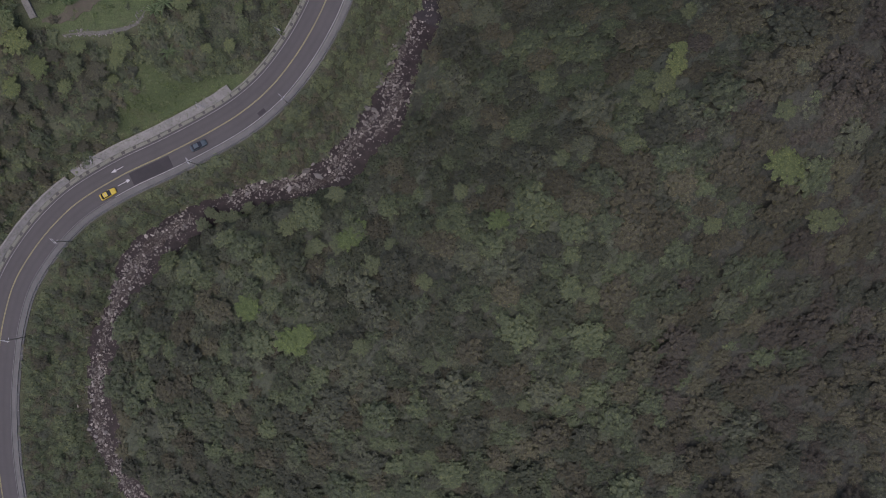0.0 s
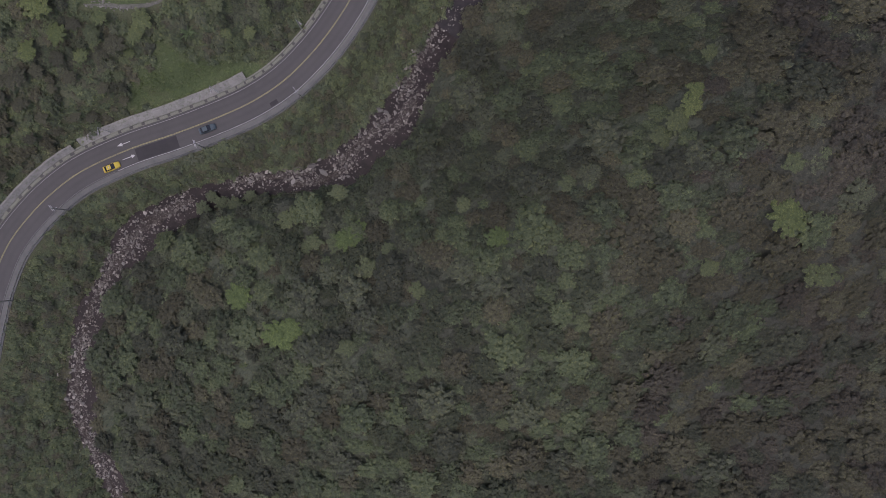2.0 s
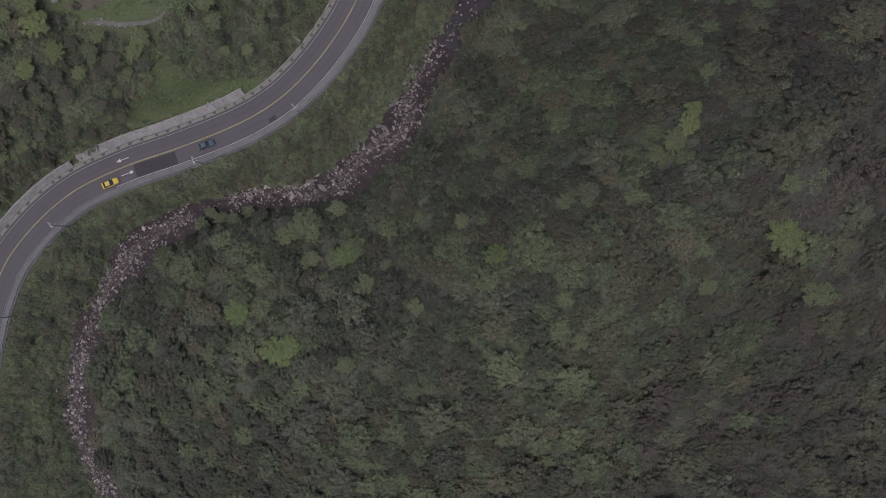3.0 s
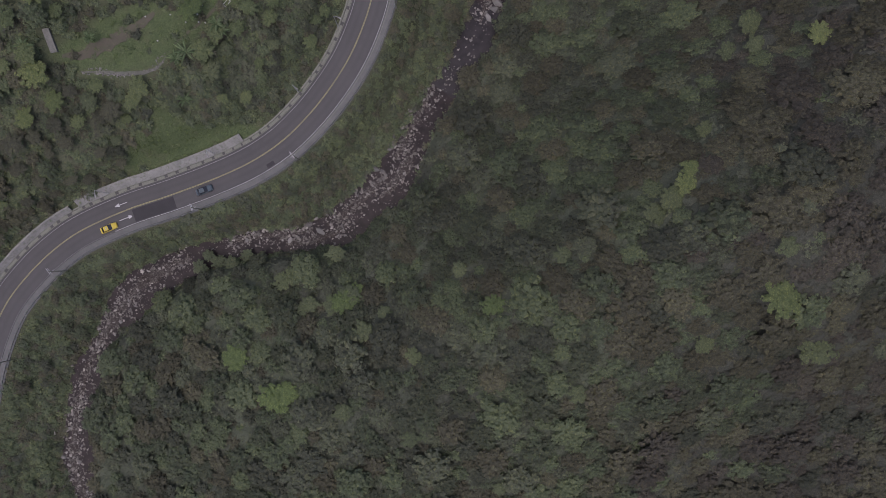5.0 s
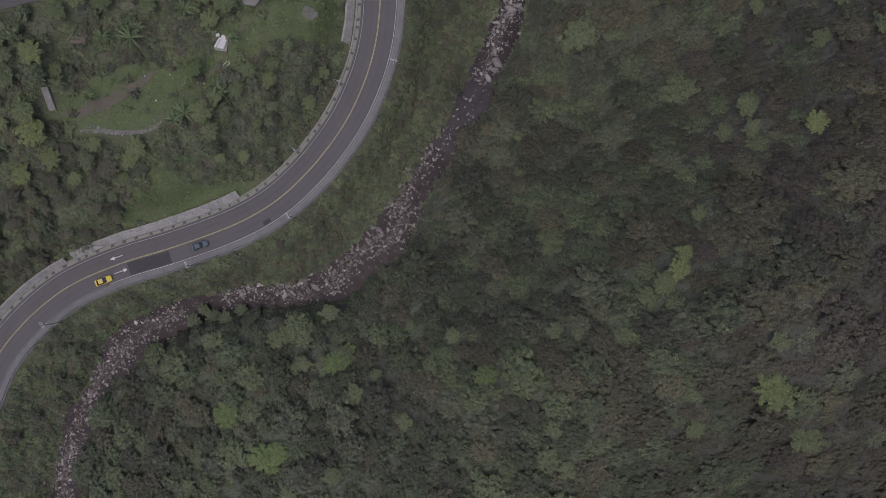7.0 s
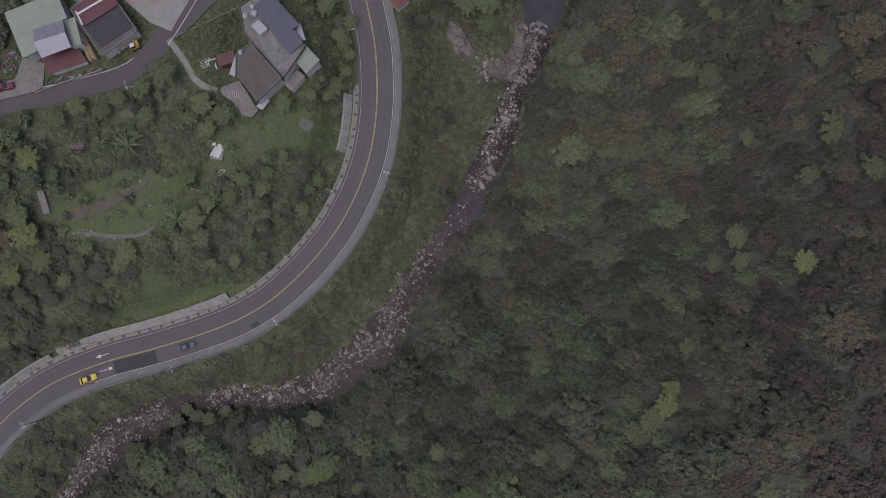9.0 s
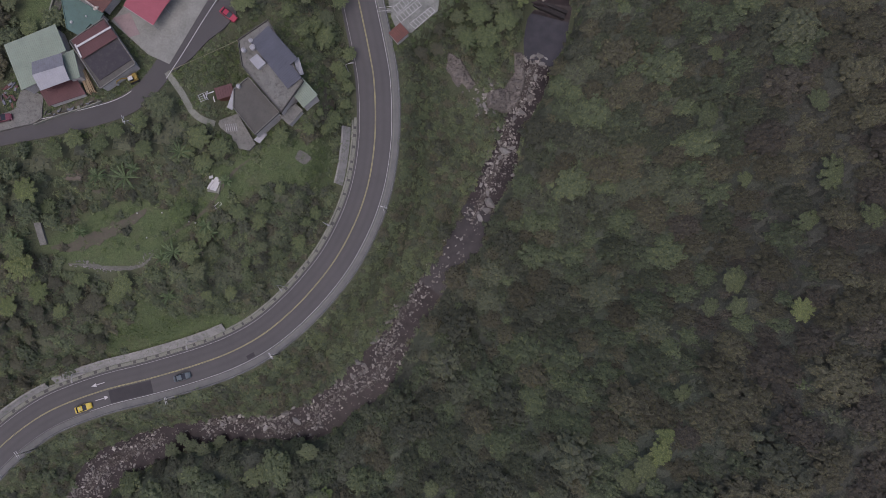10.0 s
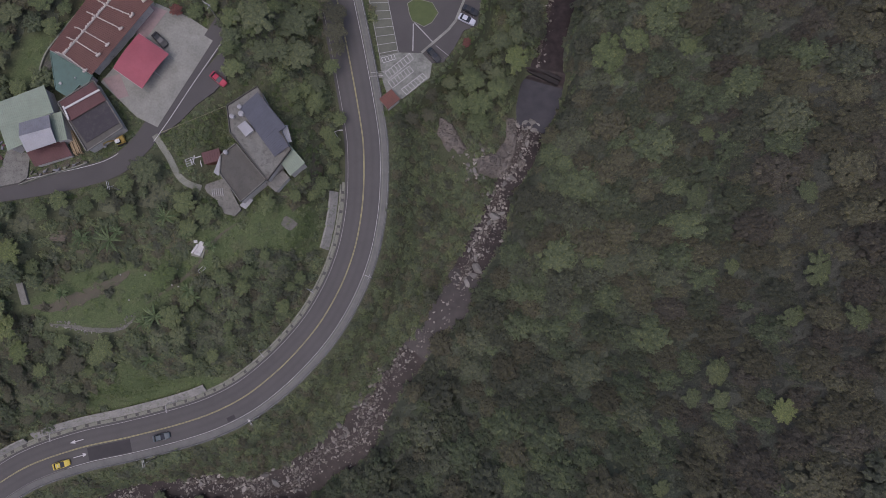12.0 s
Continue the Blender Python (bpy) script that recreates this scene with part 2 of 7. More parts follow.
def ground(x, y):
    """Height of the ground at places x, y."""
    shape = np.shape(x)
    x, y = np.asarray(x, float).ravel(), np.asarray(y, float).ravel()
    z = hill(x, y)
    z = z + 0.5 * np.sin(x * 0.21 + 1.3 * np.sin(y * 0.13)) * np.sin(y * 0.17 + 0.7)
    for poly, level, margin in TERRACES:
        z = z + (level - z) * smooth(1 + to_outline(poly, x, y) / margin)
    o, zs, k = near(STREAM, STREAM_N, x, y)
    w = smooth(1 - (np.abs(o) - stream_half(k)) / np.where(o < 0, 3.0, 4.5))
    z = z + (zs - 0.5 + 0.42 * smooth((o - 0.5) / 4) - z) * w
    o, zr, _ = near(ROAD, ROAD_N, x, y)
    w = np.where(o > 0, smooth(1 - (o - 8.2) / 6), smooth(1 - (-o - 6.6) / 7))
    z = z + (zr - 0.15 + 1.1 * smooth((o - 6.2) / 2) - z) * w
    poly, level, margin = CAR_PARK
    z = z + (level - z) * smooth(1 + to_outline(poly, x, y) / margin)
    o, zl, _ = near(LANE, LANE_N, x, y)
    z = z + (zl - 0.12 - z) * smooth(1 - (np.abs(o) - 3.2) / 3)
    return z.reshape(shape)


def height(x, y):
    return float(ground(np.array([x]), np.array([y]))[0])


YARDS = [  # kept free of woods
    [(-114, 101), (-103, 108), (-107, 116), (-97, 137), (-80, 137), (-66, 130), (-60.5, 118), (-66, 107), (-72, 100), (-78, 92), (-84, 85.0), (-140, 60), (-140, 72), (-112, 82)],
    [(-63, 112), (-55, 121.5), (-51, 121), (-38.5, 109), (-34.5, 101), (-43, 92), (-50, 86.5), (-54, 83.5), (-63, 88), (-68, 90.5), (-72, 94), (-68, 97), (-63, 93.5), (-60, 97)],
    [(-36, 157), (-29.5, 133), (-27.5, 127), (-25, 118.5), (-18.8, 121.2), (-12.6, 130.2), (-5.5, 137), (-1.5, 144), (0, 157)],
    [(-11.4, 124.4), (-10.8, 117.6), (-8.0, 112.4), (-3.6, 113.2), (-1.9, 117.3), (-7.0, 123.2)],
    [(6.0, 128.4), (9, 129.4), (11.2, 122), (10.8, 116), (9.0, 112.0), (1.6, 111.4), (0.4, 115.6), (5.4, 118.4), (6.8, 122.2)],
    [(-75.5, 101.5), (-62, 112.5), (-58, 106), (-58, 101), (-61, 88.5), (-67.5, 89.5), (-71.4, 94)],
    [(-102.5, 61.5), (-97.2, 61.5), (-93.5, 52.4), (-98.6, 51.6)],
    [(-93.5, 48.6), (-83, 49.0), (-74.5, 50.2), (-69.6, 56.6), (-72.2, 58.6), (-75.4, 54.6), (-83, 53.4), (-93, 52.8)],
    [(-3.4, 117.4), (1.2, 116.2), (2.4, 110.6), (-3.8, 112.2)],
    [(-67, 111.5), (-61.0, 112.5), (-59.6, 118.5), (-62.5, 124.5), (-66, 125.5)],
    [(-33.0, 98.4), (-29.0, 98.4), (-28.8, 80.0), (-33.4, 80.0)],
    [(9, 144), (6.5, 140), (7.5, 127), (18, 130), (19, 144)],
]
OPEN = [  # open grass
    [(-99, 54), (-90, 64.5), (-79, 70), (-70, 73), (-62, 80), (-50, 87.5), (-46, 90.5), (-36, 93.5), (-32, 84), (-37, 79.5), (-46, 79), (-56, 71), (-62, 65), (-69, 58), (-76, 53), (-89, 50)],
    [(-79.0, 40.6), (-75.4, 46.5), (-66.4, 43.5), (-60.5, 44.6), (-51.5, 46.8), (-50.0, 44.3), (-56.9, 40.0), (-66, 35.0), (-79.0, 29.5), (-88.0, 27.0), (-84, 33)],
    [(-79, 102), (-83, 98), (-79.5, 95), (-76.5, 101)],
    [(-112, 118), (-106, 120), (-104, 108), (-114, 104)],
    [(-34.5, 134), (-30, 133), (-36, 150), (-39, 149)],
]


# ---- mesh helpers ----
def mesh_of(name, verts, faces, mats, index=None, tone=None, flat=True):
    """A mesh from numpy arrays; faces all of one length (n, k)."""
    verts, faces = np.asarray(verts, np.float32), np.asarray(faces, np.int32)
    me = bpy.data.meshes.new(name)
    n, k = faces.shape
    me.vertices.add(len(verts))
    me.vertices.foreach_set("co", verts.ravel())
    me.loops.add(n * k)
    me.loops.foreach_set("vertex_index", faces.ravel())
    me.polygons.add(n)
    me.polygons.foreach_set("loop_start", np.arange(0, n * k, k, dtype=np.int32))
    for m in mats:
        me.materials.append(m)
    if index is not None:
        me.polygons.foreach_set("material_index", np.asarray(index, np.int32))
    if tone is not None:
        a = me.attributes.new("tone", "FLOAT", "POINT")
        a.data.foreach_set("value", np.asarray(tone, np.float32))
    me.update(calc_edges=True)
    if flat:
        me.shade_flat()
    else:
        me.shade_smooth()
    return me


def part(name, bm, material, parent=None, label=""):
    """Links a bmesh as one mesh object, under a thing or a part."""
    me = bpy.data.meshes.new(name)
    bm.to_mesh(me)
    bm.free()
    me.materials.append(material)
    ob = new(name, me)
    ob.parent = parent
    return tagged(ob, label)


def wpart(name, bm, material, parent, label=""):
    """As part(), for a bmesh in world places."""
    ob = part(name, bm, material, parent, label)
    ob.matrix_parent_inverse = parent.matrix_basis.inverted()
    return ob


def shared(name, me, parent=None, m=None):
    ob = new(name, me)
    ob.parent = parent
    if m is not None:
        ob.matrix_basis = m
    return ob


def thing(name, m, label, category, group="", kind=""):
    ob = new(name)
    ob.empty_display_size = 0.2
    ob.matrix_basis = m
    return tagged(ob, label, category, group, kind)


def box(bm, x0, y0, z0, x1, y1, z1, bevel=0.0, m=None):
    r = bmesh.ops.create_cube(bm, size=1, matrix=Matrix.LocRotScale(((x0 + x1) / 2, (y0 + y1) / 2, (z0 + z1) / 2), None, (x1 - x0, y1 - y0, z1 - z0)))
    if bevel:
        edges = list({e for v in r["verts"] for e in v.link_edges})
        made = bmesh.ops.bevel(bm, geom=edges, offset=bevel, segments=1, affect="EDGES")
        vs = made["verts"]
    else:
        vs = r["verts"]
    if m is not None:
        bmesh.ops.transform(bm, matrix=m, verts=[v for v in bm.verts if v in set(vs)] if bevel else vs)
    return bm


def boxed(*a, **k):
    return box(bmesh.new(), *a, **k)


def tube(bm, a, b, r0, r1=None, sides=8):
    """A tapered round bar from a to b."""
    a, b = Vector(a), Vector(b)
    m = Matrix.Translation((a + b) / 2) @ (b - a).to_track_quat("Z", "Y").to_matrix().to_4x4()
    bmesh.ops.create_cone(bm, cap_ends=True, segments=sides, radius1=r0, radius2=r0 if r1 is None else r1, depth=(b - a).length, matrix=m)
    return bm


def prism(poly, z0, z1, bm=None):
    """A slab with the outline poly (world or local x, y) between two heights."""
    bm = bm or bmesh.new()
    low, top = [bm.verts.new((x, y, z0)) for x, y in poly], [bm.verts.new((x, y, z1)) for x, y in poly]
    bm.faces.new(top), bm.faces.new(low[::-1])
    n = len(poly)
    for k in range(n):
        bm.faces.new((low[k], low[(k + 1) % n], top[(k + 1) % n], top[k]))
    bmesh.ops.recalc_face_normals(bm, faces=bm.faces)
    return bm


def strip_of(line, normal, i0, i1, offs, lift, step=1):
    """Verts and quads of a band along a line between the samples i0 and i1; offs: offsets to the left, lift: heights for each."""
    k = np.arange(i0, i1 + 1, step)
    v = np.concatenate([np.stack([line[k, 0] + normal[k, 0] * o, line[k, 1] + normal[k, 1] * o, line[k, 2] + h], 1) for o, h in zip(offs, lift)])
    n = len(k)
    f = []
    for a in range(len(offs) - 1):
        q = np.arange(n - 1) + a * n
        f.append(np.stack([q, q + n, q + n + 1, q + 1], 1))
    return v, np.vstack(f)


# ---- ground ----
def axis_steps(lo, hi, step, far):
    core = np.arange(lo, hi + step / 2, step)
    out, d = [], step
    x = 0.0
    while x < far:
        d *= 1.35
        x += d
        out.append(x)
    return np.r_[lo - np.array(out[::-1]), core, hi + np.array(out)]


gx, gy = axis_steps(-150, 150, 1.6, 2600), axis_steps(-105, 205, 1.6, 2600)
X, Y = np.meshgrid(gx, gy)
Z = ground(X, Y)
far_off = np.maximum(np.maximum(np.abs(X) - 150, 0), np.maximum(np.maximum(-105 - Y, Y - 205), 0))
Z = Z + smooth(far_off / 500) * (30 * np.sin(X * 0.006 + 1) * np.cos(Y * 0.005) + 25)
nx = len(gx)
q = (np.arange(len(gy) - 1)[:, None] * nx + np.arange(nx - 1)[None]).ravel()
faces = np.stack([q, q + 1, q + nx + 1, q + nx], 1)

soil, t, b = nodes_of("forest_floor", 0.95, 0.1)
big, fine = noise_node(t, 0.09, 6), noise_node(t, 1.6, 8, rough=0.7)
col = mixed(t, ramp(t, big, [(0.3, (0.052, 0.064, 0.036)), (0.55, (0.068, 0.078, 0.044)), (0.75, (0.088, 0.082, 0.056))]), ramp(t, fine, [(0.3, (0.046, 0.054, 0.034)), (0.75, (0.100, 0.104, 0.062))]), 0.5)
turf = mixed(t, ramp(t, noise_node(t, 0.22, 6), [(0.35, (0.060, 0.088, 0.038)), (0.52, (0.076, 0.105, 0.045)), (0.7, (0.098, 0.098, 0.060))]), ramp(t, fine, [(0.35, (0.046, 0.062, 0.032)), (0.7, (0.110, 0.128, 0.066))]), 0.5)
turf = mixed(t, turf, ramp(t, noise_node(t, 5.5, 3, rough=0.8), [(0.36, (0.62, 0.62, 0.64)), (0.5, (1.0, 1.0, 1.0)), (0.66, (1.38, 1.36, 1.24))]), 1.0, "MULTIPLY")
a = t.nodes.new("ShaderNodeAttribute")
a.attribute_name = "tone"
t.links.new(mixed(t, col, turf, a.outputs["Fac"]), b.inputs["Base Color"])
bumped(t, b, fine, 1.0, 0.25)
meadow = np.zeros(X.size)
for p in OPEN:
    meadow = np.maximum(meadow, smooth(0.5 + to_outline(p, X.ravel(), Y.ravel()) / 3))
terrain = new("ground", mesh_of("ground", np.stack([X.ravel(), Y.ravel(), Z.ravel()], 1), faces, [soil], None, meadow, flat=False))
tagged(terrain, "green and brown sloping valley ground with undergrowth", "ground", kind="structure")


# ---- road ----
def at_s(line, normal, s_all, s, off=0.0, lift=0.0):
    """A pose on a line at s metres along it: x ahead, y to the left, z up."""
    k = int(np.clip(np.searchsorted(s_all, s), 0, len(line) - 1))
    x, y = line[k, 0] + normal[k, 0] * off, line[k, 1] + normal[k, 1] * off
    return pose(x, y, line[k, 2] + lift, 0, 0, math.degrees(math.atan2(-normal[k, 0], normal[k, 1])))


def road_index(x, y):
    return int(near(ROAD, ROAD_N, [x], [y])[2][0])


I0, I1 = 0, len(ROAD) - 1
LEFT, RIGHT, OUTER = 4.3, -3.9, -6.2
# asphalt with paler polished wheel tracks along both lanes
TRACKED, t, b = nodes_of("road_asphalt", 0.9, 0.2)
a = t.nodes.new("ShaderNodeAttribute")
a.attribute_name = "tone"
patchy = noise_node(t, 0.14, 6)
col = mixed(t, ramp(t, patchy, [(0.35, (0.061, 0.060, 0.059)), (0.65, (0.077, 0.075, 0.073))]), ramp(t, noise_node(t, 9.0, 6), [(0.3, (0.060, 0.059, 0.058)), (0.7, (0.086, 0.083, 0.081))]), 0.5)
worn = mixed(t, (0.0, 0.0, 0.0), ramp(t, noise_node(t, 0.5, 6, rough=0.7), [(0.3, (0.25, 0.25, 0.25)), (0.7, (1, 1, 1))]), a.outputs["Fac"])
t.links.new(mixed(t, col, (0.096, 0.092, 0.090), worn), b.inputs["Base Color"])
bumped(t, b, noise_node(t, 9.0, 6), 0.6, 0.004)
ACROSS = (5.05, 5.0, 4.2, 3.1, 2.2, 1.3, 0.3, -1.0, -1.9, -2.8, -4.05, -4.1)
v, f = strip_of(ROAD, ROAD_N, I0, I1, ACROSS, [-0.4] + [0.06 * (1 - abs(e) / 5) for e in ACROSS[1:-1]] + [-0.4])
road = tagged(new("road", mesh_of("road", v, f, [TRACKED], None, np.repeat((0, 0, 0, 0.55, 0.1, 0.6, 0, 0.6, 0.1, 0.55, 0, 0), I1 - I0 + 1))), "two-lane grey asphalt mountain road with worn wheel tracks", "road", kind="structure")
v, f = strip_of(ROAD, ROAD_N, I0, I1, (RIGHT - 0.2, RIGHT - 0.21, OUTER, OUTER - 0.02), (-0.4, 0.012, 0.02, -0.9))
shoulder = tagged(new("pavement", mesh_of("pavement", v, f, [CONCRETE])), "pale grey concrete shoulder beside the asphalt", "pavement", kind="structure")


def painted(name, i0, i1, off, width, mat, label, lift=0.03):
    z = lift + 0.06 * max(0, 1 - abs(off) / 4.2)
    v, f = strip_of(ROAD, ROAD_N, i0, i1, (off + width / 2, off - width / 2), (z, z))
    o = new(name, mesh_of(name, v, f, [mat]))
    o.parent = road
    return tagged(o, label)


painted("centre_line", I0, I1, 0.35, 0.12, YELLOW, "worn yellow centre line")
painted("centre_line", I0, I1, 0.15, 0.12, YELLOW, "worn yellow centre line")
painted("edge_line", I0, I1, LEFT, 0.11, EDGE, "worn white edge line")
painted("edge_line", int(np.searchsorted(ROAD_S, 181)), I1, RIGHT, 0.11, WHITE, "white edge line")
painted("edge_line", I0, int(np.searchsorted(ROAD_S, 180)), RIGHT, 0.09, FADED, "faded white edge line")
# dark patches of new asphalt
ka, kb = road_index(-83.0, 18.0), road_index(-72.2, 23.0)
painted("asphalt_patch", ka, kb, -1.92, 3.35, PATCH, "dark new asphalt patch", 0.055)
ka, kb = road_index(-47.6, 33.5), road_index(-45.8, 35.2)
painted("asphalt_patch", ka, kb, -3.0, 1.1, PATCH, "small dark asphalt patch", 0.04)


def arrow(x, y, back):
    bm = bmesh.new()
    pts = [(-2.0, -0.09), (0.6, -0.09), (0.6, -0.5), (2.0, 0), (0.6, 0.5), (0.6, 0.09), (-2.0, 0.09)]
    prism(pts, 0, 0.03, bm)
    o = part("lane_arrow", bm, WHITE, road, "white painted lane arrow")
    k = road_index(x, y)
    m = at_s(ROAD, ROAD_N, ROAD_S, ROAD_S[k], 2.15 if back else -1.75, 0.09)
    o.matrix_basis = m @ pose(0, 0, 0, 0, 0, 180 if back else 0)


arrow(-86.0, 21.0, True)
arrow(-85.0, 17.3, False)
arrow(-44.0, 143.0, True)


v, f = strip_of(ROAD, ROAD_N, road_index(-125, -60), road_index(-31, 100), (6.3, 6.28, 5.86, 5.85), (-0.4, 0.2, 0.2, -0.3))
tagged(new("kerb_back", mesh_of("kerb_back", v, f, [OLDCONC])), "pale concrete back edge of the drain", "kerb", kind="structure")

# roadside drain on the hill side: concrete covers with dark slots between them, and the retaining wall behind
DRAIN0, DRAIN1 = road_index(-125, -60), road_index(-31, 100)
v, f = strip_of(ROAD, ROAD_N, DRAIN0, DRAIN1, (5.85, 5.83, 5.02, 5.0), (-0.4, 0.03, 0.03, -0.3))
drain = tagged(new("roadside_drain", mesh_of("roadside_drain", v, f, [DARK])), "concrete roadside drain with dark open slots between covers", "drain", kind="structure")
bm = boxed(-0.62, -0.36, -0.05, 0.62, 0.36, 0.12, 0.03)
cover_mesh = bpy.data.meshes.new("drain_cover")
bm.to_mesh(cover_mesh)
bm.free()
cover_mesh.materials.append(OLDCONC)
s = ROAD_S[DRAIN0]
cover_rnd = random.Random(4)
k = 0
while s < ROAD_S[DRAIN1]:
    shared("drain_cover", cover_mesh, drain, at_s(ROAD, ROAD_N, ROAD_S, s, 5.44 + cover_rnd.uniform(-0.06, 0.06), 0) @ pose(0, 0, 0, 0, 0, cover_rnd.uniform(-4, 4)))
    s += (1.26 if k % 3 else 1.75) + cover_rnd.choice((0, 0, 0.12, 0.25))
    k += 1
v, f = strip_of(ROAD, ROAD_N, DRAIN0, DRAIN1, (5.06, 5.04, 4.92, 4.9), (-0.3, 0.12, 0.12, -0.3))
tagged(new("kerb", mesh_of("kerb", v, f, [OLDCONC])), "low worn concrete kerb along the drain", "kerb", kind="structure")


def retaining_wall(s0, s1, foot, top, rise, label):
    i0, i1 = int(np.searchsorted(ROAD_S, s0)), int(np.searchsorted(ROAD_S, s1))
    v, f = strip_of(ROAD, ROAD_N, i0, i1, (foot, foot + 0.03, top - 0.45, top, top + 0.03), (-0.5, 0.25, rise, rise + 0.05, -1.0))
    v[:, 2] += 0.06 * np.sin(v[:, 0] * 1.7) + 0.05 * np.sin(v[:, 1] * 2.3)
    n = len(v) // 5
    o = new("retaining_wall", mesh_of("retaining_wall", v, np.vstack([f, [[0, n, 2 * n, 3 * n], [n - 1, 4 * n - 1, 3 * n - 1, 2 * n - 1]]]), [PALEWALL]))
    return tagged(o, label, "retaining wall", kind="structure")


PALEWALL = surface("weathered_wall", (0.138, 0.139, 0.127), (0.246, 0.242, 0.226), 0.45, 2.2, 0.92, 0.2, bump=0.04, stain=(0.096, 0.110, 0.070), amount=0.9)
retaining_wall(60, 172, 5.9, 7.3, 1.6, "stained concrete retaining wall beside the drain")
retaining_wall(174.5, 223, 5.9, 7.9, 1.5, "pale stone-faced retaining wall with weed stains")
retaining_wall(278, 295, 6.5, 8.6, 1.7, "pale stone-faced retaining wall with weed stains")


# guard rail on the stream side: posts and a W-shaped beam
def guard_rail(s0, s1):
    i0, i1 = int(np.searchsorted(ROAD_S, s0)), int(np.searchsorted(ROAD_S, s1))
    m = thing("guard_rail", pose(*ROAD[i0]), "grey steel guard rail with posts along the shoulder", "guard rail")
    v, f = strip_of(ROAD, ROAD_N, i0, i1, (-5.93, -5.86, -5.93, -5.86, -5.93, -5.97, -5.97), (0.78, 0.72, 0.64, 0.56, 0.48, 0.48, 0.78))
    b = new("beam", mesh_of("beam", v, f, [STEEL], flat=False))
    b.parent, b.matrix_parent_inverse = m, m.matrix_basis.inverted()
    inv = m.matrix_basis.inverted()
    s = s0
    while s < s1:
        shared("post", RAIL_POST, m, inv @ at_s(ROAD, ROAD_N, ROAD_S, s, -6.03, 0))
        s += 4.0


bm = boxed(-0.06, -0.05, -0.3, 0.06, 0.05, 0.8, 0.01)
RAIL_POST = bpy.data.meshes.new("post")
bm.to_mesh(RAIL_POST)
bm.free()
RAIL_POST.materials.append(STEEL)
guard_rail(60, 345)
painted("kerb_line", int(np.searchsorted(ROAD_S, 232)), int(np.searchsorted(ROAD_S, 345)), -4.45, 0.14, OLDCONC, "pale kerb line", 0.04)


def street_lamp(s):
    """A steel lamp with a bent arm over the road."""
    m = thing("street_lamp", at_s(ROAD, ROAD_N, ROAD_S, s, 6.15, 0.0), "grey steel street lamp with a white head over the road", "street lamp", "street lamps along the road")
    bm = tube(bmesh.new(), (0, 0, -0.4), (0, 0, 7.4), 0.11, 0.07)
    part("pole", bm, STEEL, m)
    bm = tube(bmesh.new(), (0, 0, 7.3), (0, -0.7, 7.95), 0.06, 0.05)
    tube(bm, (0, -0.7, 7.95), (0, -1.3, 8.1), 0.05, 0.045)
    part("arm", bm, STEEL, m)
    bm = boxed(-0.17, -2.1, 8.0, 0.17, -1.25, 8.2, 0.06)
    part("lamp_head", bm, EDGE, m, "pale grey flat lamp head")
    bm = boxed(-0.25, -0.25, -0.3, 0.25, 0.25, 0.12, 0.03)
    part("footing", bm, OLDCONC, m)


for s in (182.2, 214.1, 243.6, 265.5, 308.6):
    street_lamp(s)


def utility_pole(place):
    """A concrete pole with two cross-arms and insulators."""
    m = thing("utility_pole", place, "tall grey concrete utility pole with white cross-arms", "utility pole", "utility poles along the road")
    part("pole", tube(bmesh.new(), (0, 0, -0.5), (0, 0, 9.2), 0.17, 0.10), OLDCONC, m)
    for z in (8.9, 8.1):
        arm = part("crossarm", boxed(-0.05, -0.95, z, 0.05, 0.95, z + 0.1, 0.015), STEEL, m)
        for y in (-0.85, 0.0, 0.85):
            part("insulator", tube(bmesh.new(), (0.0, y, z + 0.1), (0.0, y, z + 0.34), 0.07, 0.04, 8), WHITE, arm, "white porcelain insulator")
    part("bracket", boxed(-0.7, -0.04, 7.2, 0.7, 0.04, 7.28), STEEL, m)


for s, off in ((128.5, -6.35), (161.7, -6.4), (204.6, -6.4), (231.6, -6.4), (274.2, -6.45)):
    utility_pole(at_s(ROAD, ROAD_N, ROAD_S, s, off, 0.0))
utility_pole(pose(-66.6, 131.0, 18.2, 0, 0, 70))
utility_pole(pose(-78.6, 85.6, 17.3, 0, 0, 25))


# ---- village ----
def sheet_mat(name, base, dirt, big=0.3):
    return surface(name, tuple(c * 0.46 for c in base), tuple(c * 0.63 for c in base), big, 3.5, 0.65, 0.3, bump=0.006, stain=tuple(c * 0.65 for c in dirt), amount=0.75)


MINT = sheet_mat("mint_roof", (0.32, 0.39, 0.30), (0.26, 0.30, 0.23))
SLATEBLUE = sheet_mat("blue_grey_roof", (0.120, 0.130, 0.160), (0.09, 0.10, 0.12))
SILVER = sheet_mat("grey_roof", (0.24, 0.25, 0.28), (0.15, 0.15, 0.16))
WHITEROOF = sheet_mat("white_roof", (0.45, 0.46, 0.48), (0.38, 0.38, 0.38))
MAROON = sheet_mat("maroon_roof", (0.150, 0.072, 0.072), (0.10, 0.05, 0.045))
RUST = sheet_mat("rusty_roof", (0.20, 0.085, 0.065), (0.10, 0.06, 0.05))
TILE = sheet_mat("red_tile_roof", (0.205, 0.105, 0.088), (0.15, 0.075, 0.06))
TEAL = sheet_mat("green_roof", (0.13, 0.22, 0.19), (0.09, 0.13, 0.11))
TAR = sheet_mat("black_roof", (0.055, 0.050, 0.058), (0.09, 0.085, 0.08))
CANVAS = sheet_mat("red_canopy", (0.42, 0.118, 0.148), (0.32, 0.08, 0.10), 0.15)
